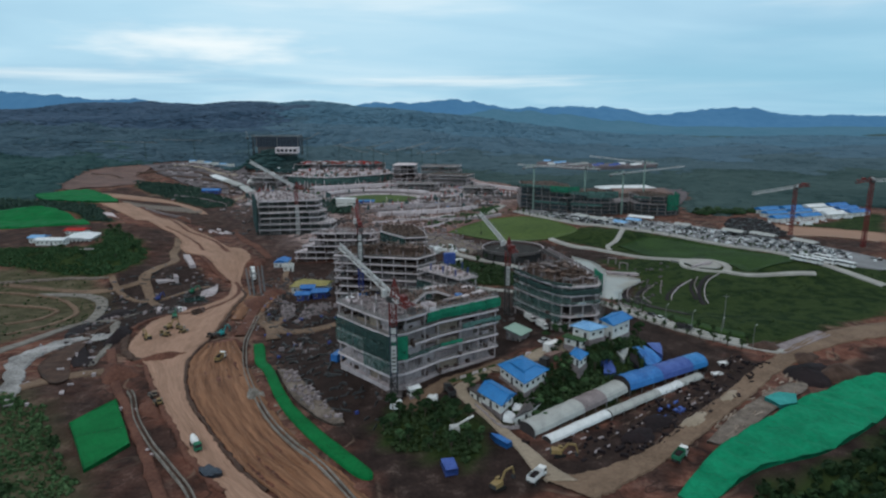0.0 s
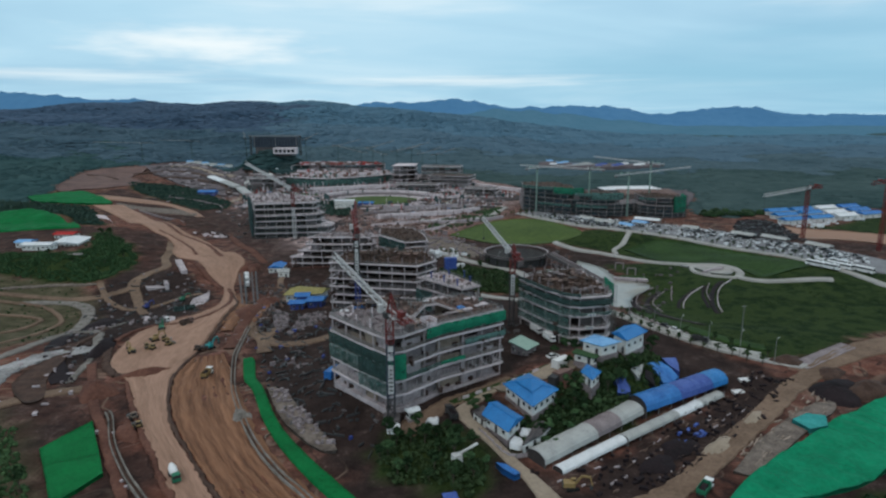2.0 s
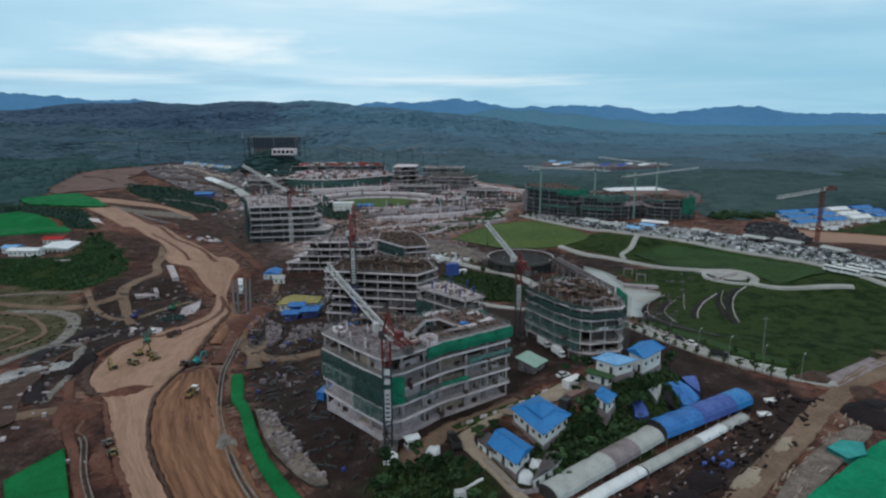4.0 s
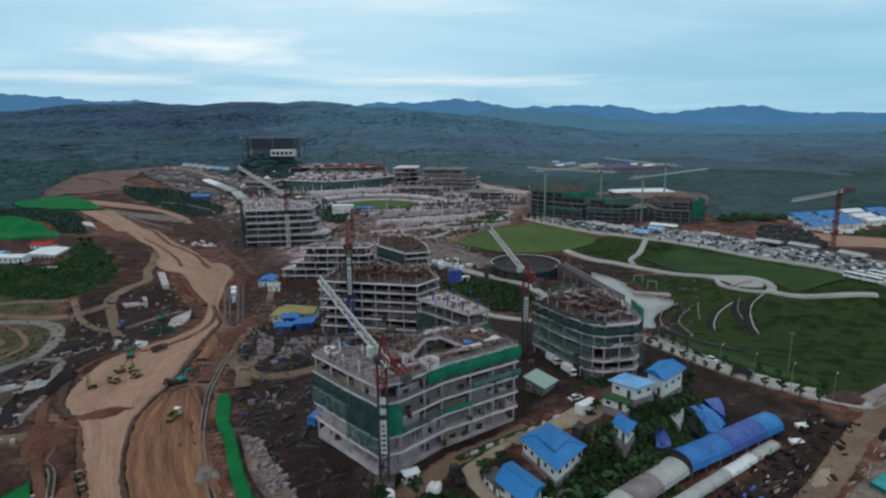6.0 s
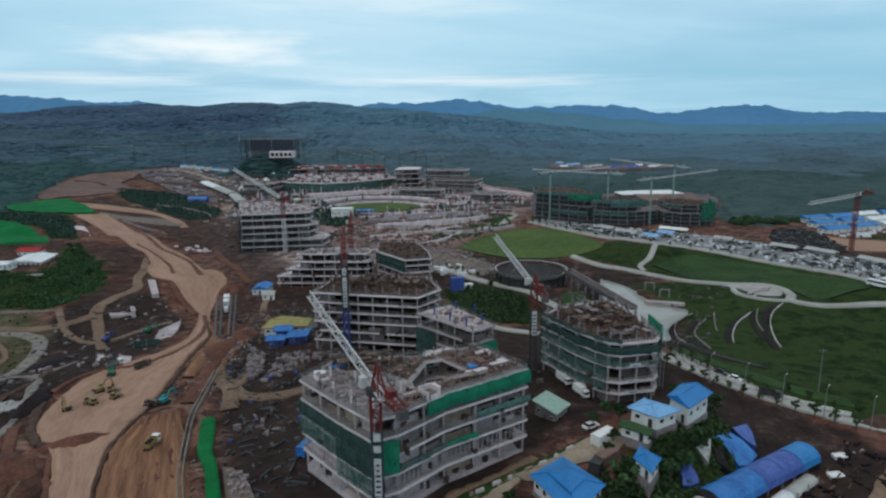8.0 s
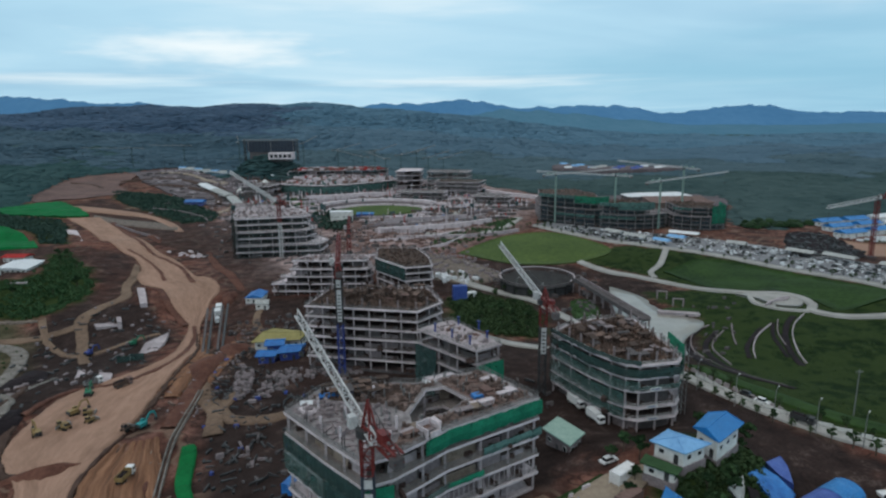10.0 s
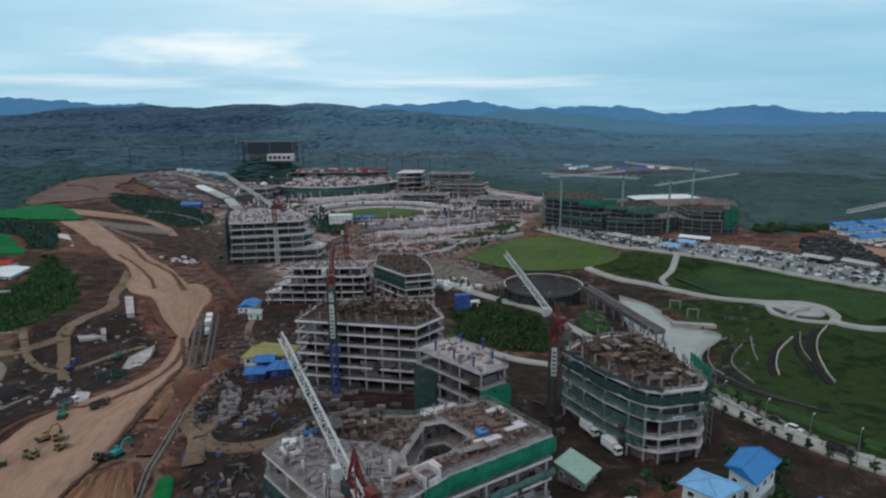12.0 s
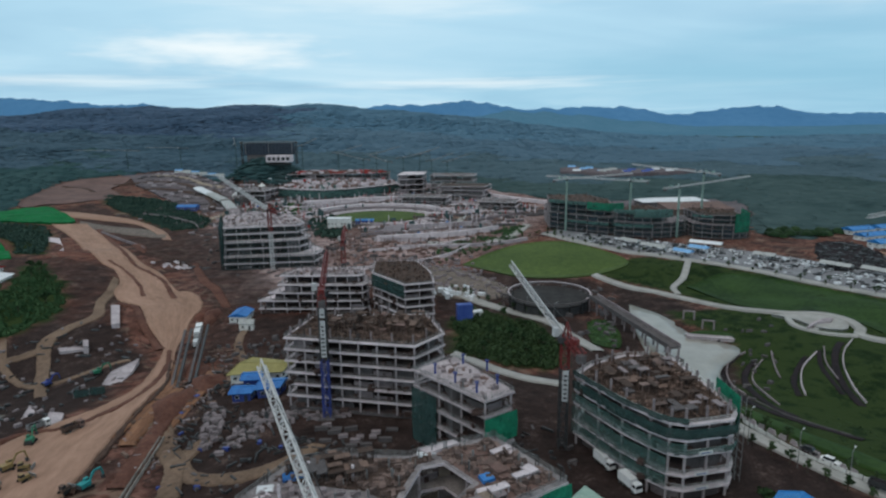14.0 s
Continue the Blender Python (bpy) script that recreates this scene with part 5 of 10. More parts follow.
                if rng.random() < 0.75:
                    g.box((px, py, roof + rng.uniform(0.06, 0.3)), (rng.uniform(0.6, 3.0), rng.uniform(0.10, 0.8), rng.uniform(0.08, 0.3)), ang)
                else:
                    g.box((px, py, roof + 0.45), (rng.uniform(0.4, 1.6), rng.uniform(0.3, 1.0), rng.uniform(0.4, 1.5)), ang)
            tagged(part("deck_boarding" if mi == 0 else "board_scatter", g, mat, b, "stacked formwork boards on the top slab"), kind="stuff")
        ups = Geo()
        made = 0
        while made < planks * (0.3 if deck == "formwork" else 0.12):
            px, py = rng.uniform(min(xs_), max(xs_)), rng.uniform(min(ys_), max(ys_))
            if float(inside(core, np.array(px), np.array(py))) < 0.4 or (hl and float(inside(hl, np.array(px), np.array(py))) > -0.8):
                continue
            made += 1
            ups.box((px, py, roof + 0.9), (rng.uniform(0.12, 0.3), rng.uniform(0.12, 0.3), rng.uniform(1.0, 2.6)), rng.uniform(0, 3))
        tagged(part("propping", ups, STEEL_GREY if deck != "formwork" else FORMWORK, b, "upright formwork props on the top slab"), kind="stuff")
    return b


BLOCK_BLUE = surface("blue_grey_block_wall", (0.030, 0.032, 0.044), (0.075, 0.078, 0.098), 0.3)
SCAFFOLD_TEAL = surface("weathered_teal_scaffold", (0.028, 0.05, 0.055), (0.08, 0.13, 0.13), 0.4)


def even(z0, z1, n):
    return [z0 + (z1 - z0) * (i + 1) / n for i in range(n)]


A_OUT = [(-34, 189.5), (-24, 178.5), (-15.5, 170), (-10.5, 172.5), (-5, 178), (-1, 182.2), (6, 187), (18.3, 195.3), (7.3, 210), (-4, 205.5), (-8, 203), (-20, 204), (-28.5, 200.5)]
A_HOLE = [(-5.6, 199.6), (-1.9, 200.8), (3.0, 195.0), (-1.2, 189.0), (-7.8, 184.6), (-8.6, 188.6)]
frame_building("five-storey grey concrete frame with green safety nets, under construction", A_OUT, 4.6, [9.0, 13.2, 17.4, 21.6, 26.0], hole=A_HOLE, slab_mat=CONCRETE_NEW, slab=0.6, deck="slab", seed=3,
               decks=[[(-32.6, 189.5), (-24, 180), (-15.3, 171.6), (-11, 173.6), (-11.4, 184.4), (-13.4, 192), (-20, 193), (-30, 194.6)],
                      [(-10.4, 174), (-5.6, 179.4), (-1.6, 183.4), (5.6, 188.2), (16.6, 195.6), (6.8, 208.4), (-3.4, 204.4), (-1.6, 201.6), (4.0, 194.8), (-0.6, 188.2), (-7.4, 183.6), (-9.6, 183.2)],
                      [(-29.6, 195.2), (-20, 193.6), (-13.8, 192.4), (-9.6, 189.0), (-6.4, 200.2), (-3.4, 201.8), (-5.4, 203.2), (-9, 201.9), (-20, 202.6), (-27.6, 199.2)]],
               nets=[(0, 2, 18.2, 21.2, NET_DARK), (1, 2, 13.6, 18.0, NET_DARK), (0, 1, 13.6, 18.0, NET_THIN), (1, 2, 9.4, 13.2, NET_THIN), (4, 7, 22.6, 25.7, NET), (2, 3, 13.6, 20.8, NET), (3, 5, 13.5, 14.6, NET_THIN), (5, 6, 13.5, 14.6, NET), (6, 7, 17.8, 19.4, NET_PALE)],
               planks=520, infill=0.66, slim=[(3, 7, 1), (2, 3, 1)], wall_mats=(CONCRETE_PALE, CONCRETE_PALE, PLY, CONCRETE), beam_mat=CONCRETE_PALE, base_wall=True)
B_OUT = [(29.4, 249), (37, 234.2), (41.3, 228), (44.5, 224.6), (48, 223.4), (58.6, 226), (60.5, 229), (60, 240), (57, 261), (45, 262), (35, 256)]
frame_building("rounded concrete frame with dark green nets and rusty formwork on top", B_OUT, 1.6, [6.0, 9.4, 14.0, 17.5, 21.0], slab_mat=CONCRETE_NEW, rail_mat=STEEL_WHITE, base_wall=True, deck="formwork", seed=5,
               nets=[(4, 6, 17.6, 19.9, NET_DARK), (0, 4, 17.6, 19.9, NET_DARK), (0, 4, 21.1, 22.4, NET_DARK), (0, 4, 14.1, 16.6, NET_THIN), (4, 6, 14.1, 15.4, NET_THIN), (0, 3, 9.5, 13.0, NET_THIN), (0, 3, 6.2, 8.8, NET_THIN), (6, 7, 16.5, 24.5, NET)], scaffold=[(6, 7, 5, 24.5)], planks=500)


def formwork_tables(label, outline, z, count, seed, turn, low=1.4, high=3.4, posts=5.5, zone=None, mats=None):
    """Formwork tables on four props each, and bare columns round the edge, on a top slab."""
    rng = random.Random(seed)
    cx, cy = sum(p[0] for p in outline) / len(outline), sum(p[1] for p in outline) / len(outline)
    tw = thing("formwork_field", label, "formwork", (cx, cy, z))
    area = zone or shrink(outline, 2.0)
    (x0, y0), (x1, y1) = np.min(area, 0).tolist(), np.max(area, 0).tolist()
    made = 0
    while made < count:
        a, b = rng.uniform(x0, x1), rng.uniform(y0, y1)
        if float(inside(area, np.array(a), np.array(b))) < 0.8:
            continue
        made += 1
        h = rng.uniform(low, high)
        ang = turn + rng.choice((0.0, math.pi / 2)) + rng.gauss(0, 0.05)
        lx, ly = rng.uniform(1.8, 4.2), rng.uniform(1.0, 2.4)
        g = Geo().box((0, 0, h), (lx, ly, 0.2), 0, 1.0, rng.gauss(0, 0.04))
        for dx, dy in ((-0.42, -0.4), (0.42, -0.4), (0.42, 0.4), (-0.42, 0.4)):
            g.box((dx * lx, dy * ly, h / 2), (0.13, 0.13, h))
        ob = part("formwork_table", g, rng.choice(mats or (FORMWORK, FORMWORK, FORMWORK, DECK_BROWN, BROWN_ROOF, DECK_BROWN)), tw)
        ob.location = (a - cx, b - cy, 0)
        ob.rotation_euler = (0, 0, ang)
    if posts:
        for p, _ in along(shrink(outline, 1.6), posts):
            part("column", Geo().box((p.x - cx, p.y - cy, 1.5), (0.45, 0.45, rng.uniform(2.2, 3.4))), CONCRETE, tw)
    return tw


formwork_tables("rusty formwork tables and upright props on the rounded frame", B_OUT, 21.1, 44, 77, 0.25, 0.9, 2.4, mats=(FORMWORK, DECK_BROWN, FORM_WORN, CONCRETE_DARK, DECK_BROWN, CONCRETE))
formwork_tables("dark formwork tables behind the court of the netted frame", A_OUT, 26.05, 16, 80, 0.35, 1.4, 2.2, 0, [(-28.5, 196.2), (-20, 194.6), (-14.6, 193.6), (-14.8, 199), (-6.5, 202.2), (-9, 201.7), (-20, 202.4), (-27, 199)], (DECK_BROWN, FORMWORK, CONCRETE_DARK))
formwork_tables("brown formwork tables on the netted frame's wing", A_OUT, 26.05, 17, 78, 0.6, 0.5, 1.3, 0, [(-9, 175.5), (-1.6, 184.4), (5.6, 189.2), (15.6, 195.8), (6.8, 207.0), (3.6, 202), (6.6, 194.4), (-1, 187), (-9, 184)], (BROWN_ROOF, CONCRETE_PALE, CONCRETE, PLY, BROWN_ROOF, CONCRETE_NEW))
# the stair head and bare columns that rise past the netted frame's top slab
st_ = thing("stair_head", "pale concrete stair head on the netted frame's top slab", "stair head", (-4.4, 180.2, 26.05))
g_ = Geo()
for bx_, by_, sx_, sy_, hz_ in ((-1.5, 0, 0.25, 3.4, 1.9), (1.5, 0, 0.25, 3.4, 2.2), (0, 1.7, 3.2, 0.25, 2.2), (0.2, -1.6, 2.2, 0.25, 1.2)):
    g_.box((bx_, by_, hz_ / 2), (sx_, sy_, hz_), 0, 1.0)
part("wall", g_, CONCRETE_NEW, st_)
part("landing", Geo().box((0, 0.5, 0.9), (2.7, 2.0, 0.2)), CONCRETE, st_)
st_.rotation_euler = (0, 0, 0.72)
cf_ = thing("column_field", "bare pale concrete columns on the netted frame's top slab", "columns", (-20, 188, 26.05))
for k_, (cx_, cy_) in enumerate(((-25, 182.5), (-20.5, 178), (-15.5, 174.2), (-11.2, 177), (-27, 190), (-21, 187), (-24, 197), (-16.5, 195.5), (-10.5, 181.5))):
    part("column", Geo().box((cx_ + 20, cy_ - 188, 1.2 + 0.15 * (k_ % 3)), (0.42, 0.42, 2.4 + 0.3 * (k_ % 3))), CONCRETE_NEW, cf_)
for pts_, mat_, lab_ in (([(4.6, 194.2), (6.6, 195.4), (5.6, 197.2), (3.8, 196.2)], TARP_BLUE, "blue sheet folded beside the roof court"), ([(3.4, 190.4), (6.4, 192.0), (5.8, 193.4), (2.8, 192.0)], CONCRETE_NEW, "pale boards beside the roof court"),
                         ([(-4.6, 202.8), (0.8, 206.4), (0.0, 207.6), (-6.6, 204.4)], CONCRETE_NEW, "pale cast strip behind the roof court"), ([(-31, 189.6), (-28.6, 187), (-26.6, 188.6), (-29.2, 191.4)], CONCRETE_NEW, "pale board stack on the roof slab")):
    solo("roof_sheet", Geo().prism(pts_, 26.0, 26.5).prism([(x * 0.92 + pts_[0][0] * 0.08, y * 0.92 + pts_[0][1] * 0.08) for x, y in pts_], 26.5, 26.7), mat_, lab_, "sheet", "sheets on the roof")
P_OUT = [(-10.7, 252.5), (-4.5, 246.0), (6.7, 234.3), (14, 239.7), (0, 261.2)]
frame_building("narrow concrete wing with green netting below a pale top slab", P_OUT, 0.5, [4.6, 8.8, 13.0, 17.0, 21.0], deck="pale", slab_mat=CONCRETE_PALE, seed=7, nets=[(0, 1, 2.0, 16.4, NET_DARK), (2, 3, 9.5, 16.5, NET)], planks=30)
M_OUT = [(-49.6, 273.5), (-11, 266), (-3, 276.5), (-9, 295), (-45, 294)]
frame_building("long grey concrete frame with open storeys and brown deck boards", M_OUT, 0.4, [4.4, 8.0, 11.6, 15.1, 18.6, 22.0], deck="formwork", slab_mat=CONCRETE_NEW, slab=0.45, seed=9, gap=5.6, infill=0.55, planks=520)
formwork_tables("set-back rows of brown formwork on the long frame", M_OUT, 22.05, 40, 79, -0.2, 1.6, 3.4, 6.0, [(-40, 277), (-13, 272), (-7, 280), (-11, 292), (-42, 291)])
for x_, y_ in ((-5, 250), (0, 244.5), (5, 239), (8, 252), (10, 243), (2, 256)):
    post_ = part("blue_post", Geo().box((0, 0, 1.3), (0.5, 0.5, 2.8)).box((0, 0, 2.6), (0.9, 0.9, 0.2)), STEEL_BLUE)
    post_.location = (x_, y_, 21.0)
    tagged(post_, "blue steel prop standing on the narrow wing's slab", "prop", "blue props")
N_OUT = [(-97, 395.5), (-70, 394.8), (-45, 395.2), (-42.5, 400), (-45, 413), (-89, 414)]
frame_building("stepped pale concrete frame with five open storeys", N_OUT, -10.4, [-7.6, -3.6, 0.4, 4.4, 8.5], deck="pale", slab_mat=CONCRETE_NEW, seed=11, gap=6.0, infill=0.2, planks=160,
               storeys={2: [(-92, 395.5), (-70, 394.8), (-45, 395.2), (-42.5, 400), (-45, 413), (-85, 414)], 3: [(-87, 395.5), (-70, 394.8), (-45, 395.2), (-42.5, 400), (-45, 413), (-81, 414)], 4: [(-86, 397.5), (-70, 396.8), (-47, 397.2), (-44.5, 401), (-46, 412), (-80, 413)]})
Q_OUT = [(-41, 399), (-23.3, 376), (-9.4, 380.4), (-12, 400), (-20, 424), (-43, 424)]
frame_building("wedge-shaped concrete frame with green nets on one side", Q_OUT, -9.6, [-5.4, -1.2, 2.6, 6.4, 9.5], deck="formwork", slab_mat=CONCRETE_NEW, seed=13, gap=7.0, nets=[(0, 1, 3.0, 9.0, NET_DARK)], planks=200)
C_OUT = [(-143, 475), (-88, 482), (-86, 498), (-110, 532), (-150, 556), (-164, 535)]
C_MID = [(-143, 478), (-98, 487), (-94, 500), (-112, 532), (-150, 556), (-164, 535)]
C_TOP = [(-145, 483), (-101, 492), (-98, 502), (-114, 532), (-150, 554), (-162, 534)]
frame_building("six-storey pale concrete frame with teal scaffold at one end", C_OUT, -8.0, even(-8, 17.5, 6), deck="pale", slab_mat=CONCRETE_NEW, seed=15, gap=7.5, inner=12, infill=0.15, slab=0.8, nets=[(5, 6, -6, 13, NET_PALE)], scaffold=[(5, 7, -8, 19)], tube_mat=SCAFFOLD_TEAL, planks=260,
               storeys={2: C_MID, 3: C_MID, 4: C_TOP, 5: C_TOP})
for d_out, d_mid, d_top, d_nets, d_seed, d_lab in (
        ([(73, 588), (84, 577), (98, 566), (112, 556), (123, 560), (128, 600), (116, 640), (76, 640)], [(74, 592), (85, 581), (98, 571), (110, 562), (118, 566), (122, 600), (112, 636), (78, 636)], 17.5,
         [(0, 2, 17.6, 20.4, NET_PALE), (2, 4, 15.0, 20.6, NET), (1, 3, 4.0, 6.0, NET_PALE)], 21, "dark scaffolded office block with green nets along its top"),
        ([(115, 552), (127, 545), (140, 542), (154, 544), (167, 552), (164, 590), (124, 592)], [(117, 556), (128, 549), (140, 546), (149, 548), (154, 556), (152, 588), (126, 588)], 14.5,
         [(0, 1, 14.6, 17.2, NET_PALE), (1, 3, 12.0, 18.0, NET_PALE), (0, 2, 5.0, 7.0, NET_PALE)], 22, "dark curved office block with faded green nets and scaffold"),
        ([(169, 546), (180, 538), (194, 535), (206, 540), (210, 562), (198, 585), (170, 582)], [(174, 549), (182, 543), (194, 540), (203, 544), (206, 562), (196, 582), (174, 580)], 13.5,
         [(2, 4, 2.0, 15.6, NET), (0, 1, 12.2, 14.0, NET_PALE)], 23, "scaffolded office block with a bright green net at its end")):
    frame_building(d_lab, d_out, -4.5, even(-4.5, d_top, 6), deck="formwork", seed=d_seed, gap=8, inner=16, slab=0.5, slab_mat=CONCRETE, infill=1.0, wall_mats=(SLATE, STEEL_DARK, BLOCK_BLUE), beam_mat=SLATE,
                   nets=d_nets, scaffold=[(0, 4, -4, d_top + 2.5)], tube_mat=SCAFFOLD_TEAL, planks=160, rail=False, storeys={4: d_mid, 5: d_mid})


# ---- tower cranes ----
def tower_crane(label, base, mast_top, tip, tail, bands, jib_mat=STEEL_WHITE, w=1.9, jw=1.5, banner=(), head=5.0, mats=None, foot=-1.2):
    """bands: (z0, z1, material) of the mast; tip: end of the jib; tail: end of the counter-jib; banner: (z0, z1)."""
    bx, by, bz = base
    c = thing("tower_crane", label, "crane", base, "tower cranes")

    def L(p):
        return (p[0] - bx, p[1] - by, p[2] - bz)

    part("crane_base", Geo().box((0, 0, 0.1), (4.5, 4.5, 1.6)), CONCRETE_DARK, c, "concrete footing")
    for z0, z1, mat in bands:
        part("mast_section", Geo().lattice((0, 0, z0 - bz), (0, 0, z1 - bz), w, 2.4, 0.30, 0.16), mat, c)
    top = (0, 0, mast_top - bz)
    hm = mats or STEEL_RED
    part("slewing_ring", Geo().tube((0, 0, top[2] - 0.5), (0, 0, top[2] + 0.9), w * 0.95, 14), STEEL_DARK, c)
    dx, dy = tip[0] - bx, tip[1] - by
    ln = math.hypot(dx, dy)
    dx, dy = dx / ln, dy / ln
    apex = (-dx * 1.5, -dy * 1.5, top[2] + head)
    g = Geo()
    for s in (-0.8, 0.8):
        g.beam((-dy * s, dx * s, top[2] + 0.6), apex, 0.32)
        g.beam((-dx * 4 - dy * s, -dy * 4 + dx * s, top[2] + 0.6), apex, 0.26)
    for k in (0.3, 0.55, 0.8):
        g.beam((-dy * -0.8 * (1 - k) + apex[0] * k, dx * -0.8 * (1 - k) + apex[1] * k, top[2] + 0.6 + (head - 0.6) * k), (-dy * 0.8 * (1 - k) + apex[0] * k, dx * 0.8 * (1 - k) + apex[1] * k, top[2] + 0.6 + (head - 0.6) * k), 0.16)
    part("head_frame", g, hm, c)
    part("jib", Geo().lattice((-dx * foot, -dy * foot, top[2] + 1.0), L(tip), jw, 2.6, 0.26, 0.15, True), jib_mat, c, "slender lattice jib")
    tl = L(tail)
    g = Geo().lattice((0, 0, top[2] + 0.9), tl, jw, 2.4, 0.26, 0.15)
    part("counter_jib", g, jib_mat if hm is not STEEL_RED else hm, c)
    ang = math.atan2(tl[1], tl[0])
    kf = min(1.0, w)
    part("counterweight", Geo().box((tl[0] * 0.92, tl[1] * 0.92, tl[2] - 0.9), (1.6 * kf, 1.9 * kf, 1.7 * kf), ang), CONCRETE_DARK, c)
    part("winch_house", Geo().box((tl[0] * 0.55, tl[1] * 0.55, tl[2] * 0.5 + top[2] * 0.5 + 1.9 * kf), (2.2 * kf, 1.5 * kf, 1.2 * kf), ang), hm, c)
    cab = Geo().box((dx * 1.5 - dy * 1.9, dy * 1.5 + dx * 1.9, top[2] + 1.7), (1.5 * kf, 1.4 * kf, 2.1 * kf), math.atan2(dy, dx), 0.92)
    cabin = part("cab", cab, STEEL_WHITE, c)
    part("cab_window", Geo().box((dx * 2.27 - dy * 1.9, dy * 2.27 + dx * 1.9, top[2] + 1.9), (0.06, 1.1 * kf, 1.2 * kf), math.atan2(dy, dx)), GLASS_DARK, cabin)
    tp = L(tip)
    g = Geo()
    g.beam(apex, tuple(top[i] * 0.25 + tp[i] * 0.75 + (0.9 if i == 2 else 0) for i in range(3)), 0.09)
    g.beam(apex, (tl[0], tl[1], tl[2] + 0.8), 0.09)
    part("pendant_ropes", g, STEEL_DARK, c)
    hk = (tp[0] * 0.96, tp[1] * 0.96, tp[2])
    part("hoist_rope", Geo().beam(hk, (hk[0], hk[1], hk[2] - 9), 0.1), STEEL_DARK, c)
    part("hook_block", Geo().box((hk[0], hk[1], hk[2] - 9.6), (0.7, 0.5, 1.2), 0, 0.8), STEEL_DARK, c)
    for z0, z1 in banner:
        bn = part("banner", Geo().box((w * 0.08, -w * 0.56, (z0 + z1) / 2 - bz), (w * 0.74, 0.12, z1 - z0)), STEEL_WHITE, c, "tall white banner with unreadable dark marks")
        z = z0 + 0.9
        while z < z1 - 0.8:
            part("banner_mark", Geo().box((w * 0.08, -w * 0.56 - 0.09, z - bz), (w * (0.30 + 0.22 * ((z * 7) % 1)), 0.04, 0.5)), STEEL_DARK, bn)
            z += 1.15
    return c


tower_crane("red and white luffing tower crane before the netted concrete frame", (-14.2, 168.2, 3.5), 33.0, (-36, 213, 39.2), (-8.0, 159.5, 33.2), [(4, 10, STEEL_DARK), (10, 25.5, SLATE), (25.5, 33, STEEL_RED)],
            banner=[(11.5, 19.5), (20.8, 22.2), (23.2, 24.8)], foot=5.0, head=6.5)
tower_crane("red, white and blue tower crane standing against the long frame", (-36.6, 268.0, -0.6), 36.5, (-44, 312, 39), (-35, 261, 36.5), [(0, 17.5, STEEL_BLUE), (17.5, 33, STEEL_DARK), (33, 36.5, STEEL_RED)],
            banner=[(18.5, 29.2), (30.0, 32.5)], jib_mat=STEEL_RED, head=3.5)
tower_crane("red tower crane with white counterweight panels behind the stepped frame", (-58.0, 417.5, -9.5), 21.0, (-63, 452, 24), (-56, 405, 21), [(-9.5, 10, STEEL_DARK), (10, 21, STEEL_RED)], jib_mat=STEEL_RED, head=6.5)
tower_crane("red and white luffing tower crane between two concrete frames", (26.4, 246.5, -0.6), 31.0, (18.5, 304, 36.4), (28.5, 236, 31), [(0, 15.5, STEEL_DARK), (15.5, 24, STEEL_DARK), (24, 31, STEEL_RED)], banner=[(15.6, 23.6)])
tower_crane("red and white tower crane in front of the six-storey frame", (-113, 476, -9), 29, (-168, 545, 44), (-104, 466, 29), [(-8.5, 16, STEEL_WHITE), (16, 29, STEEL_RED)], jw=2.0)
tower_crane("far hammerhead tower crane with a long white jib", (251, 441, -2.2), 33, (214, 428, 30.6), (262, 444, 35), [(-2, 33, STEEL_RED)], jw=1.8, head=3)
tower_crane("hammerhead tower crane with a white jib at the site edge", (275, 398, -2), 42, (340, 402, 43), (264, 397, 42.4), [(-2, 42, STEEL_RED)], jw=1.8, head=3)
for cx_, cy_, tz_, tx_, ty_ in ((84, 575, 36, 140, 600), (128, 560, 36, 70, 585), (158, 545, 33, 232, 600), (186, 575, 40, 150, 640)):
    tower_crane("pale green hammerhead tower crane over the office blocks", (cx_, cy_, -5), tz_, (tx_, ty_, tz_ + 2.5), (cx_ - (tx_ - cx_) * 0.2, cy_ - (ty_ - cy_) * 0.2, tz_ + 0.6), [(-5, tz_, STEEL_GREEN)],
                jib_mat=STEEL_WHITE, jw=1.0, w=0.9, head=3, mats=STEEL_GREEN)
for cx_, cy_, tz_, tx_, ty_ in ((-268, 866, 52, -276, 885), (-190, 880, 50, -176, 900), (-110, 850, 34, -144, 856), (-62, 845, 36, -30, 852), (-396, 1000, 43, -448, 1002), (-474, 1000, 40, -552, 1002), (-96, 862, 40, -68, 872), (-80, 838, 32, -104, 844), (-44, 872, 38, -20, 878), (-28, 836, 33, -2, 842), (-10, 862, 30, 16, 868), (-150, 905, 40, -120, 915)):
    tower_crane("distant tower crane above the terraces", at_ground(cx_, cy_), tz_, (tx_, ty_, tz_ + (2 if cx_ < -390 else 9)), (cx_ - (tx_ - cx_) * 0.25, cy_ - (ty_ - cy_) * 0.25, tz_ + 0.6), [(float(lie(np.array(cx_), np.array(cy_))), tz_, SCAFFOLD_TEAL)], jib_mat=STEEL_GREY, jw=0.5, w=0.6, head=2.0,
                mats=SCAFFOLD_TEAL)


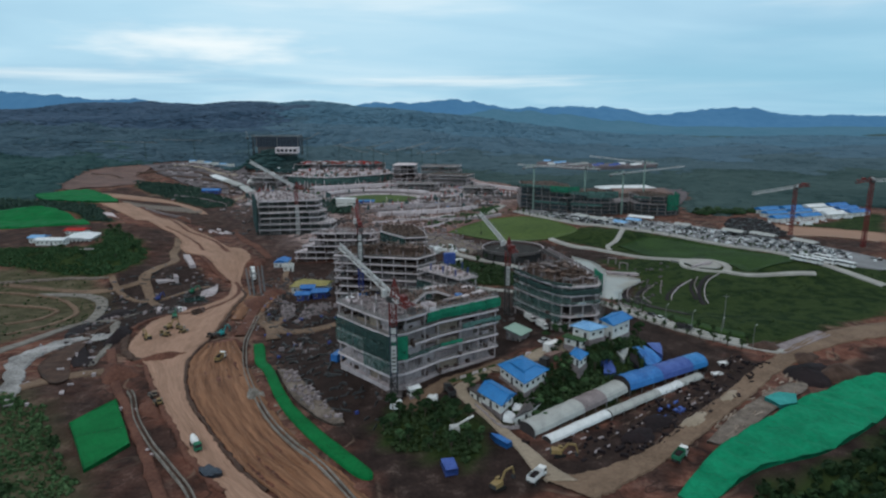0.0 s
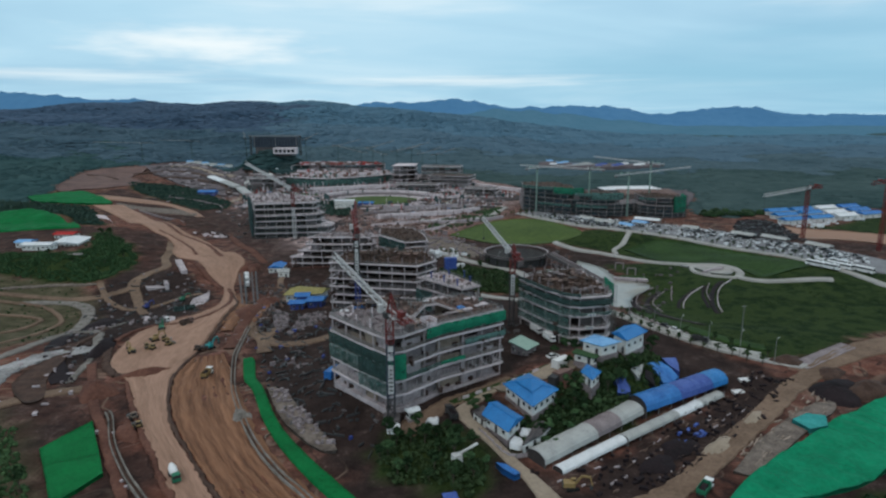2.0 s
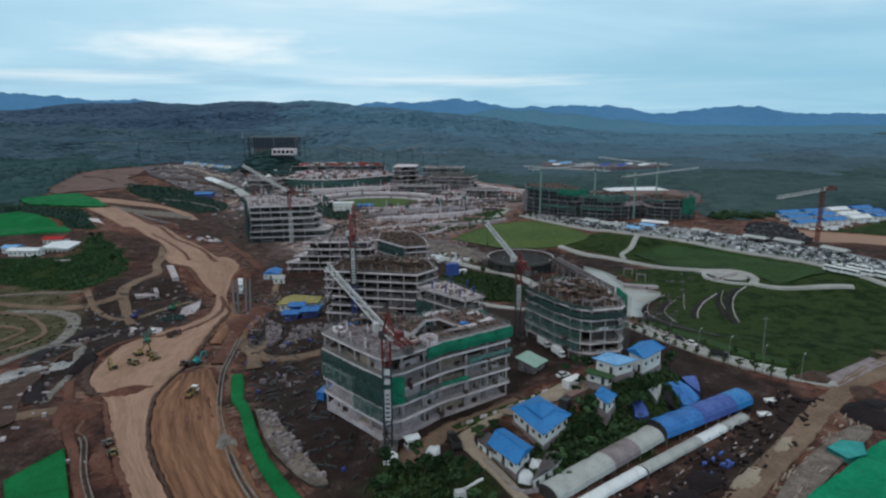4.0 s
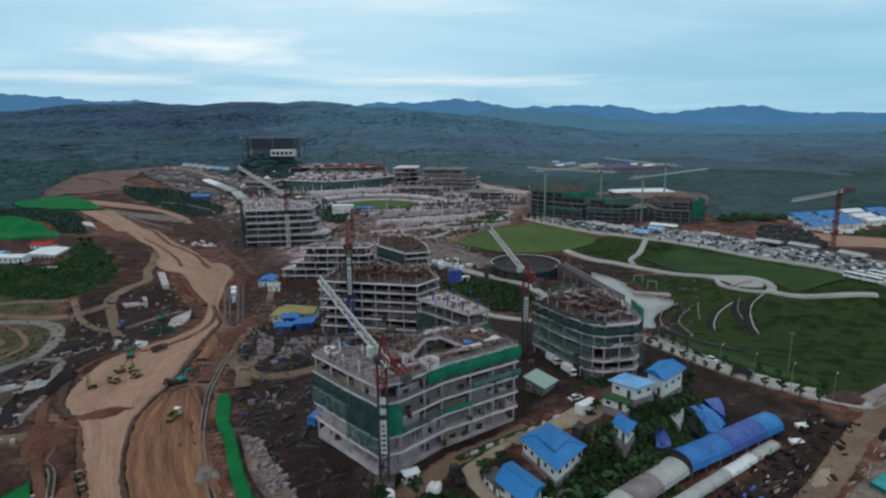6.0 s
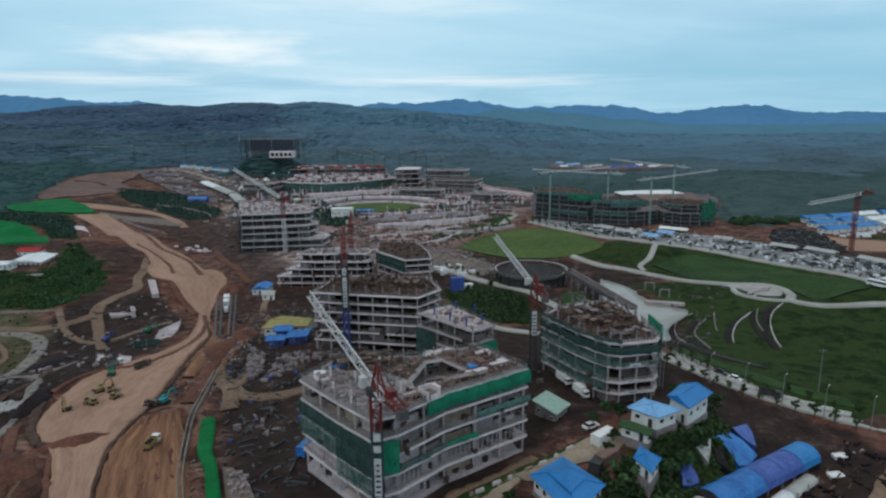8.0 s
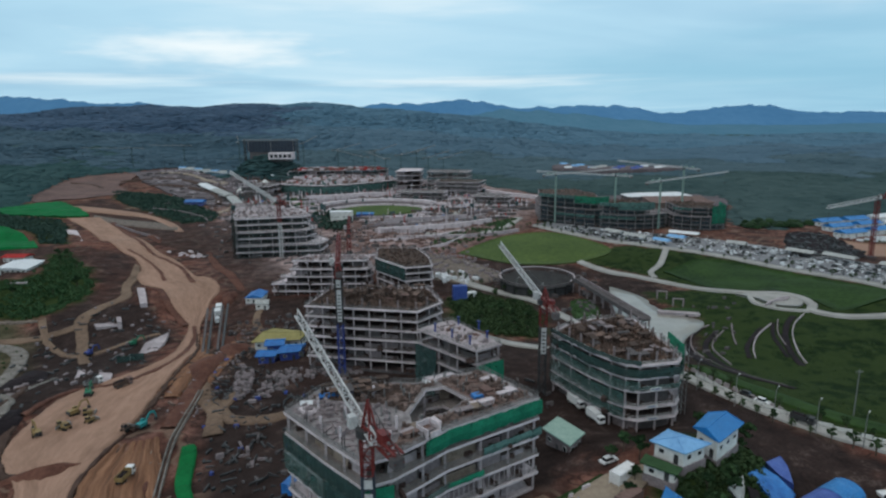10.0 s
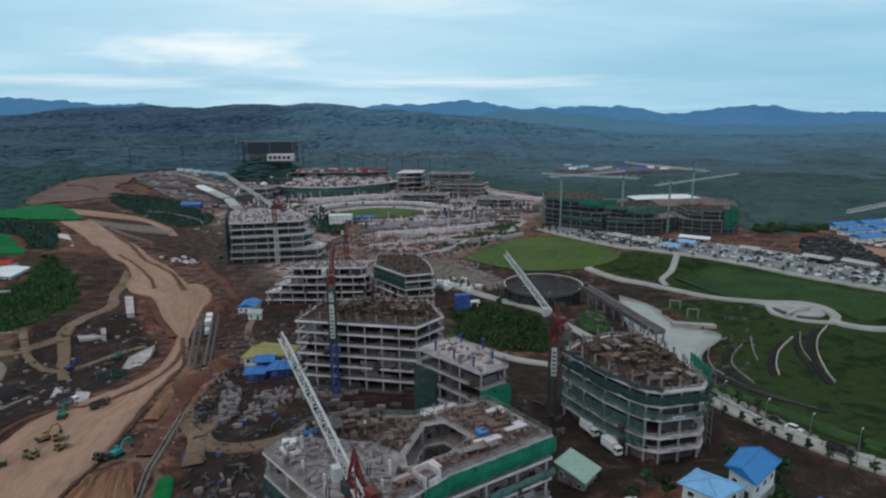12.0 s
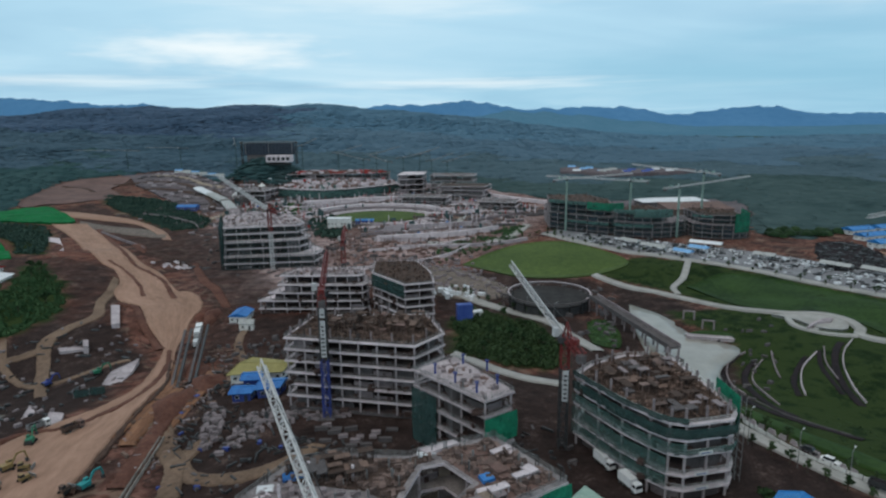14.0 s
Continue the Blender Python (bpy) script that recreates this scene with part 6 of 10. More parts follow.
# sheets left on the netted frame's top slab
for x_, y_, sx_, sy_, r_, m_, l_ in ((-26, 196.5, 4.5, 2.4, 0.3, TARP_BLUE, "crumpled blue tarpaulin on the top slab"), (-21.5, 198.5, 3.2, 2.0, 0.9, TARP_VIOLET, "faded blue tarpaulin on the top slab"), (-5, 203.4, 3.0, 1.6, 0.4, ROOF_WHITE, "white sheet on the top slab"),
                                     (-7.5, 181.5, 2.4, 1.6, 0.7, ROOF_WHITE, "white sheet on the brown deck"), (9.5, 204.0, 2.8, 1.4, 0.6, CONCRETE_NEW, "pale board stack on the brown deck"), (-30, 192.6, 2.6, 2.0, 0.2, ROOF_WHITE, "white sheet at the slab's edge")):
    g_ = Geo()
    k_ = 7
    vs_ = [(sx_ * (i / (k_ - 1) - 0.5), sy_ * (j / (k_ - 1) - 0.5), 0.25 + 0.18 * math.sin(2.1 * i + x_) * math.cos(1.7 * j + y_)) for j in range(k_) for i in range(k_)]
    fs_ = [(j * k_ + i, j * k_ + i + 1, (j + 1) * k_ + i + 1, (j + 1) * k_ + i) for j in range(k_ - 1) for i in range(k_ - 1)]
    g_.add(vs_, fs_)
    g_.add([(a, b, c - 0.3) for a, b, c in vs_], [f[::-1] for f in fs_])
    sh_ = part("tarpaulin", g_, m_)
    sh_.location, sh_.rotation_euler = (x_, y_, 26.12), (0, 0, r_)
    tagged(sh_, l_, "tarpaulin", "sheets on the slab")

for x_, y_, z_, r_ in ((52.2, 224.3, 14.6, 0.24), (51.5, 224.1, 9.9, 0.24), (51.8, 224.2, 6.5, 0.24)):
    sign_ = part("sign_board", Geo().box((0, 0, 0), (3.2, 0.12, 0.8)), WALL_WHITE)
    sign_.location, sign_.rotation_euler = (x_, y_ - 0.6, z_), (0, 0, r_)
    tagged(sign_, "white board with an unreadable line hung on the slab edge", "sign", "slab edge signs")
    part("sign_mark", Geo().box((0, -0.075, 0), (2.4, 0.03, 0.25)), STEEL_BLUE, sign_)


# ---- trees and woods ----
def mesh_from_arrays(name, v, f, mat, smooth=False):
    me = bpy.data.meshes.new(name)
    me.vertices.add(len(v))
    me.vertices.foreach_set("co", np.asarray(v, np.float32).ravel())
    me.loops.add(f.size)
    me.loops.foreach_set("vertex_index", np.asarray(f, np.int32).ravel())
    me.polygons.add(len(f))
    me.polygons.foreach_set("loop_start", np.arange(0, f.size, f.shape[1], dtype=np.int32))
    me.materials.append(mat)
    me.update(calc_edges=True)
    if smooth:
        me.shade_smooth()
    return me


def dome_template(seed, cut=-0.35, level=2):
    """A lumpy crown: a low sphere with its underside cut off and its surface pushed about."""
    bm = bmesh.new()
    bmesh.ops.create_icosphere(bm, subdivisions=level, radius=1.0)
    for v in bm.verts:
        k = 1 + 0.28 * noise.noise(v.co * 2.3 + Vector((seed * 7.1, 0, 0))) + 0.14 * noise.noise(v.co * 5.1 + Vector((0, seed * 3.3, 0)))
        v.co *= k
    bmesh.ops.delete(bm, geom=[v for v in bm.verts if v.co.z < cut], context="VERTS")
    bm.verts.ensure_lookup_table()
    v = np.array([tuple(p.co) for p in bm.verts])
    for i, p in enumerate(bm.verts):
        p.index = i
    f = np.array([[q.index for q in face.verts] for face in bm.faces])
    bm.free()
    return v, f


def tuft_template(seed, n=30, leaf=1.0):
    """A crown of separate leaf sprays, each a bent quad turned outwards."""
    rng = np.random.default_rng(seed)
    v, f = [], []
    for i in range(n):
        d = rng.normal(size=3)
        d /= np.linalg.norm(d)
        d[2] = abs(d[2]) * 0.9 - 0.15
        c = d * rng.uniform(0.45, 1.0) * (0.8 + 0.3 * math.sin(5 * d[0] + seed))
        a = np.cross(d, rng.normal(size=3))
        a /= np.linalg.norm(a) + 1e-9
        b = np.cross(d, a) * 0.8 + d * 0.35
        s = rng.uniform(0.24, 0.44) * leaf
        k = len(v)
        v += [c - a * s - b * s, c + a * s - b * s, c + a * s + b * s, c - a * s + b * s]
        f.append((k, k + 1, k + 2, k + 3))
    return np.array(v), np.array(f)


def scatter(name, templates, x, y, z, sx, sz, mat, seed, smooth=False):
    rng = np.random.default_rng(seed)
    vs, fs, n = [], [], 0
    pick = rng.integers(0, len(templates), len(x))
    turn = rng.uniform(0, 2 * math.pi, len(x))
    for t, (tv, tf) in enumerate(templates):
        m = pick == t
        c, s = np.cos(turn[m])[:, None], np.sin(turn[m])[:, None]
        px = (tv[:, 0] * c - tv[:, 1] * s) * sx[m][:, None] + x[m][:, None]
        py = (tv[:, 0] * s + tv[:, 1] * c) * sx[m][:, None] + y[m][:, None]
        pz = tv[:, 2] * sz[m][:, None] + z[m][:, None]
        k = int(m.sum())
        vs.append(np.stack([px, py, pz], -1).reshape(-1, 3))
        fs.append((tf[None] + (np.arange(k) * len(tv))[:, None, None] + n).reshape(-1, tf.shape[1]))
        n += k * len(tv)
    return mesh_from_arrays(name, np.concatenate(vs), np.concatenate(fs), mat, smooth)


DOMES = [dome_template(s) for s in range(4)]
LOW_DOMES = [dome_template(s + 10, -0.5, 1) for s in range(7)]
TUFTS = [tuft_template(s, 58, 0.62) for s in range(5)]


def jitter_grid(x0, x1, y0, y1, step, seed):
    rng = np.random.default_rng(seed)
    a, b = np.meshgrid(np.arange(x0, x1, step), np.arange(y0, y1, step))
    a, b = a + rng.uniform(-0.45, 0.45, a.shape) * step, b + rng.uniform(-0.45, 0.45, b.shape) * step
    return a.ravel(), b.ravel()


def canopy_floor(name, label, y0, y1, size, squash, mat, side, ragged):
    """A wavy sheet filling the gaps between a far belt's crowns, so they look closed from the camera."""
    st = size * 0.7
    ca, cb = np.meshgrid(np.arange(-0.8 * y1 * 1.1 - 60, 0.8 * y1 * 1.1 + 60, st), np.arange(y0 * 0.86, y1 * 1.14, st))
    ca = ca + st * 0.3 * wavy(ca, cb, st * 0.6, 0.3)
    reach = cb * (1 + ragged * (wavy(ca, cb, 150, 0.7) + 0.4 * wavy(ca, cb, 40, 0.2)))
    ok = (np.abs(ca) < 0.8 * cb + 60) & (inside(SITE, ca, cb) < -size) & (reach >= y0 * 0.99) & (reach < y1 * 1.01)
    if side:
        ok &= side * (ca + 0.26 * cb + 120 * wavy(ca, cb, 160, 0.4) + 40 * wavy(ca, cb, 45, 0.9)) > -size
    cz = lie(ca, cb) + 1.2 * wavy(ca, cb, 30, 0.5) + size * squash * (0.62 + 0.12 * wavy(ca, cb, st * 0.8, 0.6))
    ny, nx = ca.shape
    idx = np.arange(nx * ny).reshape(ny, nx)
    full = ok[:-1, :-1] & ok[:-1, 1:] & ok[1:, 1:] & ok[1:, :-1]
    quads = np.stack([idx[:-1, :-1][full], idx[:-1, 1:][full], idx[1:, 1:][full], idx[1:, :-1][full]], -1)
    used, back = np.unique(quads.ravel(), return_inverse=True)
    co = np.stack([ca.ravel()[used], cb.ravel()[used], cz.ravel()[used]], -1)
    tagged(new(name, mesh_from_arrays(name, co, back.reshape(-1, 4), mat, True)), "gap-filling canopy sheet of the " + label, "forest", kind="stuff")


def forest(name, label, y0, y1, step, size, mat, seed, templates, squash=0.75, side=0, ragged=0.0):
    """Tree crowns over the land outside the site; ragged: how far the belts mingle at their borders."""
    a, b = jitter_grid(-0.80 * y1 * (1 + ragged) - 60, 0.80 * y1 * (1 + ragged) + 60, y0 * (1 - 1.4 * ragged), y1 * (1 + 1.4 * ragged), step, seed)
    rng = np.random.default_rng(seed + 50)
    reach = b * (1 + ragged * (wavy(a, b, 150, 0.7) + 0.4 * wavy(a, b, 40, 0.2) + 0.15 * rng.normal(size=a.shape)))
    ok = (np.abs(a) < 0.80 * b + 60) & (inside(SITE, a, b) < -3) & (reach >= y0) & (reach < y1)
    if side:
        # the western hills and the open east, with a ragged border
        ok &= side * (a + 0.26 * b + 120 * wavy(a, b, 160, 0.4) + 40 * wavy(a, b, 45, 0.9) + 0.015 * b * rng.normal(size=a.shape)) > 0
    a, b = a[ok], b[ok]
    if squash < 0.6:
        canopy_floor(name, label, y0, y1, size, squash, mat, side, ragged)
    s = size * rng.uniform(0.6, 1.25, a.shape)
    z = lie(a, b) + s * (0.35 if squash > 0.6 else -0.05) + 1.2 * wavy(a, b, 30, 0.5)
    tagged(new(name, scatter(name, templates, a, b, z, s, s * squash * rng.uniform(0.7, 1.4, a.shape), mat, seed, True)), label, "forest", kind="stuff")


forest("near_forest", "dense dark green jungle canopy round the site", 200, 560, 6.5, 4.4, LEAF, 1, DOMES)
# Farther belts take leaf colours with more haze mixed into them.
for side_, belts_, where_ in ((-1, ((560, 1000, 7.0, 7.8, LEAF_VALLEY_HAZE), (1000, 1480, 10.0, 11.6, LEAF_WEST), (1480, 2300, 14.0, 16.5, LEAF_CREST)), "western haze-tinted"),
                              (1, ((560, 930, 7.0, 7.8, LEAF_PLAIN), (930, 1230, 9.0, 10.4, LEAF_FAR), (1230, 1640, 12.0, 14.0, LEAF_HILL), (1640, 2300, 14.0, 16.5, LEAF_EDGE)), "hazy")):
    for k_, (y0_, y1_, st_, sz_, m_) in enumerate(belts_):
        # Crowns are flattened so that the canopy looks smooth from the camera.
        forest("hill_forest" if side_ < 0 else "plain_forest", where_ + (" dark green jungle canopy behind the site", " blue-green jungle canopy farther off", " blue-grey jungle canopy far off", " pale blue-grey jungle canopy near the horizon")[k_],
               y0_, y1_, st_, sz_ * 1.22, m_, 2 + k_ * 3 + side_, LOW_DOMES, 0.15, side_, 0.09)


def wood(name, label, poly, step, size, seed, mat=LEAF, lift=0.55, thin=-2.0):
    """A dense patch of undergrowth, leaf sprays only."""
    lo, hi = np.min(poly, 0), np.max(poly, 0)
    a, b = jitter_grid(lo[0], hi[0], lo[1], hi[1], step, seed)
    ok = (inside(poly, a, b) + 2.5 * wavy(a, b, 6, 0.9) > 1.0) & (wavy(a, b, 9.0, seed * 0.3) > thin)
    a, b = a[ok], b[ok]
    rng = np.random.default_rng(seed)
    s = size * (1 + 0.35 * wavy(a, b, 14.0, seed * 0.7)) * rng.uniform(0.5, 1.3, a.shape)
    return tagged(new(name, scatter(name, TUFTS, a, b, lie(a, b) + s * lift, s, s * rng.uniform(0.7, 1.1, a.shape), mat, seed)), label, "undergrowth", kind="stuff")


wood("undergrowth", "tangled dark green scrub on the wooded park patch", MID_WOOD, 2.0, 1.3, 11, LEAF_LIGHT)
wood("undergrowth", "fresh green shrubs beside the round building", [(54, 338), (56, 358), (61, 374), (68, 372), (69, 356), (64, 336)], 1.9, 1.2, 24, LEAF_SLOPE, 0.3, -0.6)
wood("undergrowth", "tangled green scrub round the blue-roofed houses", HOUSE_WOOD, 1.2, 1.1, 12, LEAF_LIGHT)
wood("undergrowth", "tangled dark scrub below the netted frame", THICKET, 1.4, 1.0, 13, LEAF_LIGHT)
wood("undergrowth", "leafy scrub on the western slope", LEFT_WOOD, 1.7, 1.15, 14, LEAF_SLOPE, 0.2, -0.55)
wood("undergrowth", "leafy scrub at the corner of the spoil ground", CORNER_WOOD, 1.6, 0.95, 15, LEAF_SLOPE, 0.3, -0.55)
wood("undergrowth", "dark leafy scrub behind the spoil bank", EAST_WOOD, 3.0, 2.0, 16)
wood("undergrowth", "dark scrub belt beside the far haul road", BEHIND_WOOD, 2.8, 2.0, 17, LEAF_BELT, 0.2)
wood("meadow_growth", "low rough weeds over the green meadow", FIELD, 2.6, 0.45, 18, LEAF_LIGHT, 0.0, 0.35)
wood("meadow_growth", "low dry weeds on the slope", DRY_SLOPE, 4.5, 0.8, 19, LEAF_LIGHT, 0.2, 0.0)


def tree_model(seed, height=9.0, spread=3.4, mat=LEAF):
    """A broad-leaved tree: tapered trunk, forked limbs and a crown of leaf sprays."""
    rng = random.Random(seed)
    t = thing("broadleaf_tree", "dark green broad-leaved tree with an uneven crown", "tree", (0, 0, 0), "trees")
    g = Geo()
    fork = height * 0.42
    g.tube((0, 0, -0.4), (0.1, 0.05, fork), 0.24, 8, 0.16)
    ends = []
    for i in range(6):
        a = i * 1.05 + rng.uniform(-0.3, 0.3)
        r = spread * rng.uniform(0.35, 0.75)
        e = (math.cos(a) * r, math.sin(a) * r, height * rng.uniform(0.6, 0.92))
        g.tube((0.1, 0.05, fork * rng.uniform(0.8, 1.0)), e, 0.11, 6, 0.04)
        ends.append(e)
    ends.append((0, 0, height * 0.95))
    part("trunk", g, BARK, t)
    vs, fs, n = [], [], 0
    for j, e in enumerate(ends):
        for q in range(2):
            tv, tf = tuft_template(seed * 20 + j * 2 + q, 46, 0.7)
            s = spread * rng.uniform(0.36, 0.56)
            vs.append(tv * (s, s, s * 0.8) + np.array(e) + np.array([rng.uniform(-0.6, 0.6), rng.uniform(-0.6, 0.6), rng.uniform(-0.5, 0.4)]))
            fs.append(tf + n)
            n += len(tv)
    part("crown", mesh_from_arrays("crown", np.concatenate(vs), np.concatenate(fs), mat), mat, t)
    return t


TREES = [tree_model(s, h, w, m) for s, h, w, m in ((1, 9, 3.4, LEAF), (2, 7.5, 3.0, LEAF), (3, 10.5, 3.8, LEAF), (4, 6.0, 2.4, LEAF_SLOPE))]
SAPLING = tree_model(9, 4.2, 1.5, LEAF_LIGHT)
SAPLING["label"] = "young street tree with a thin light green crown"


def plant(models, spots, lo=0.75, hi=1.25, seed=0):
    rng = random.Random(seed)
    for i, (a, b) in enumerate(spots):
        s = rng.uniform(lo, hi)
        t = copy_thing(rng.choice(models), Matrix.Translation(at_ground(a, b)) @ Matrix.Rotation(rng.uniform(0, 6.28), 4, "Z"))
        t.scale = (s, s, s * rng.uniform(0.9, 1.15))


def spots_in(poly, step, seed, keep=1.0):
    lo, hi = np.min(poly, 0), np.max(poly, 0)
    a, b = jitter_grid(lo[0], hi[0], lo[1], hi[1], step, seed)
    rng = np.random.default_rng(seed)
    ok = (inside(poly, a, b) > 0.5) & (rng.uniform(size=a.shape) < keep)
    return list(zip(a[ok].tolist(), b[ok].tolist()))


plant(TREES, spots_in([(28, 170), (36, 166), (50, 178), (60, 190), (55, 192), (46, 186), (36, 182), (32, 179)], 3.6, 1), 0.4, 0.62, 1)
plant(TREES, spots_in([(20, 154), (26, 152), (36, 164), (30, 168), (23, 160)], 4.0, 21), 0.4, 0.65, 21)
plant(TREES, [(59, 211), (63, 209), (67, 207), (70, 211), (35, 200), (39, 204), (36, 188), (38, 192), (12, 172), (8, 168)], 0.4, 0.7, 2)
plant(TREES, spots_in(THICKET, 5.0, 3), 0.4, 0.7, 3)
plant(TREES, spots_in(MID_WOOD, 12.0, 4), 0.3, 0.5, 4)
plant(TREES, spots_in(LEFT_WOOD, 24.0, 5) + [(-236, 440), (-243, 447), (-230, 434), (-228, 424)], 0.5, 0.8, 5)
plant(TREES, spots_in(CORNER_WOOD, 19.0, 6), 0.6, 1.0, 6)
plant(TREES, spots_in(EAST_WOOD, 17.0, 7), 0.5, 0.9, 7)
for line_, gap_, seed_ in (([(67, 268), (70, 256), (77, 241), (84, 229), (95, 220), (108, 212)], 4.2, 31), ([(77, 272), (80, 260), (86, 246), (92, 236), (102, 228), (114, 220)], 5.0, 32),
                           ([(63, 566), (86, 528), (126, 474), (172, 437), (201, 389), (212, 350)], 11.0, 33), ([(70, 572), (91, 536), (131, 481), (178, 444), (206, 394), (219, 353)], 11.0, 34),
                           ([(-2, 430), (14, 410), (40, 381)], 6.0, 35), ([(-10, 480), (20, 520), (60, 560)], 7.0, 36)):
    cl_ = curve_through(line_, max(4, int(sum(math.dist(p, q) for p, q in zip(line_, line_[1:])) / gap_)))
    plant([SAPLING], [tuple(p) for p in cl_.tolist()], 0.5, 1.0, seed_)
for proto in TREES + [SAPLING]:
    proto.matrix_basis = Matrix.Translation(at_ground(*{"broadleaf_tree": (61.0, 206.0), "broadleaf_tree.001": (41.0, 199.0), "broadleaf_tree.002": (22.0, 340.0), "broadleaf_tree.003": (52.0, 183.0)}.get(proto.name, (66.0, 262.0))))
    proto.scale = (0.7, 0.7, 0.7)


# ---- far ridges ----
def mountain_range(name, label, y, x0, x1, depth, heights, mat, seed, rough=0.12):
    """A long ridge; heights: function of x giving the crest."""
    rx = np.linspace(x0, x1, 420)
    ry = np.linspace(-1, 1, 15)
    ax, ay = np.meshgrid(rx, ry)
    crest = heights(ax)
    prof = (1 - np.abs(ay)) ** 0.8
    fold = 1 + rough * wavy(ax, ay * depth + seed * 100, 130, seed) + rough * 0.5 * wavy(ax, ay * depth, 45, seed + 1)
    az = -40 + (crest + 40) * prof * fold
    lay(name, flat_grid(name, ax, y + ay * depth, az, mat), label, "mountains")


KNOLLS = ((-3700, 150, 900), (-3050, 64, 300), (-2680, 60, 220), (-2200, 96, 400), (-1600, 50, 400), (-1000, 59, 400), (-420, 78, 230), (-60, 62, 230), (220, 78, 240), (620, 34, 200), (950, 58, 240), (1200, 24, 170),
          (1760, 34, 150), (1950, 20, 120), (2130, 46, 170))


def crest_far(x):
    """Blue skyline, its low knolls set to fit the camera's view; higher to the west."""
    return 80 + sum(h * np.exp(-((x - c) / w) ** 2) for c, h, w in KNOLLS) + 5 * wavy(x, x * 0, 60, 0.2) + 5 * wavy(x, x * 0, 26, 1.2)


def crest_mid(x):
    return 30 + 76 * np.exp(-((x - 380) / 480) ** 2) - 14 * step01((x - 900) / 700) + 5 * wavy(x, x * 0, 110, 0.6)


# Both ridges carry their haze in the base colour.
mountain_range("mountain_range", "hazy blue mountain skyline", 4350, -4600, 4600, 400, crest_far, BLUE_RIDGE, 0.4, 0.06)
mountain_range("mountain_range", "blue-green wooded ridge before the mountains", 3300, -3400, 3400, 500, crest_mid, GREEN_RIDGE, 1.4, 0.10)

wood("undergrowth", "dark trees between the far frames and the oval", [(-127, 632), (-112, 666), (-92, 610), (-84, 560), (-104, 566), (-116, 590)], 3.4, 2.6, 41, LEAF_BELT, 0.6)
wood("undergrowth", "scrub on the slope below the far knoll", [(-205, 690), (-170, 660), (-120, 690), (-150, 735), (-200, 745)], 4.0, 2.4, 42, LEAF_SLOPE, 0.5, 0.2)
wood("undergrowth", "green shrubs beside the promenade", [(-14, 500), (26, 516), (46, 546), (56, 600), (40, 606), (24, 570), (-10, 536)], 3.0, 1.8, 43, LEAF_SLOPE, 0.3, -0.1)
wood("undergrowth", "dark trees between two green-netted slopes", NET_WOOD, 3.0, 2.1, 44, LEAF_BELT, 0.2)


# ---- houses, sheds and site huts ----
def quad_up(c, z):
    return [(p[0], p[1], z) for p in c]


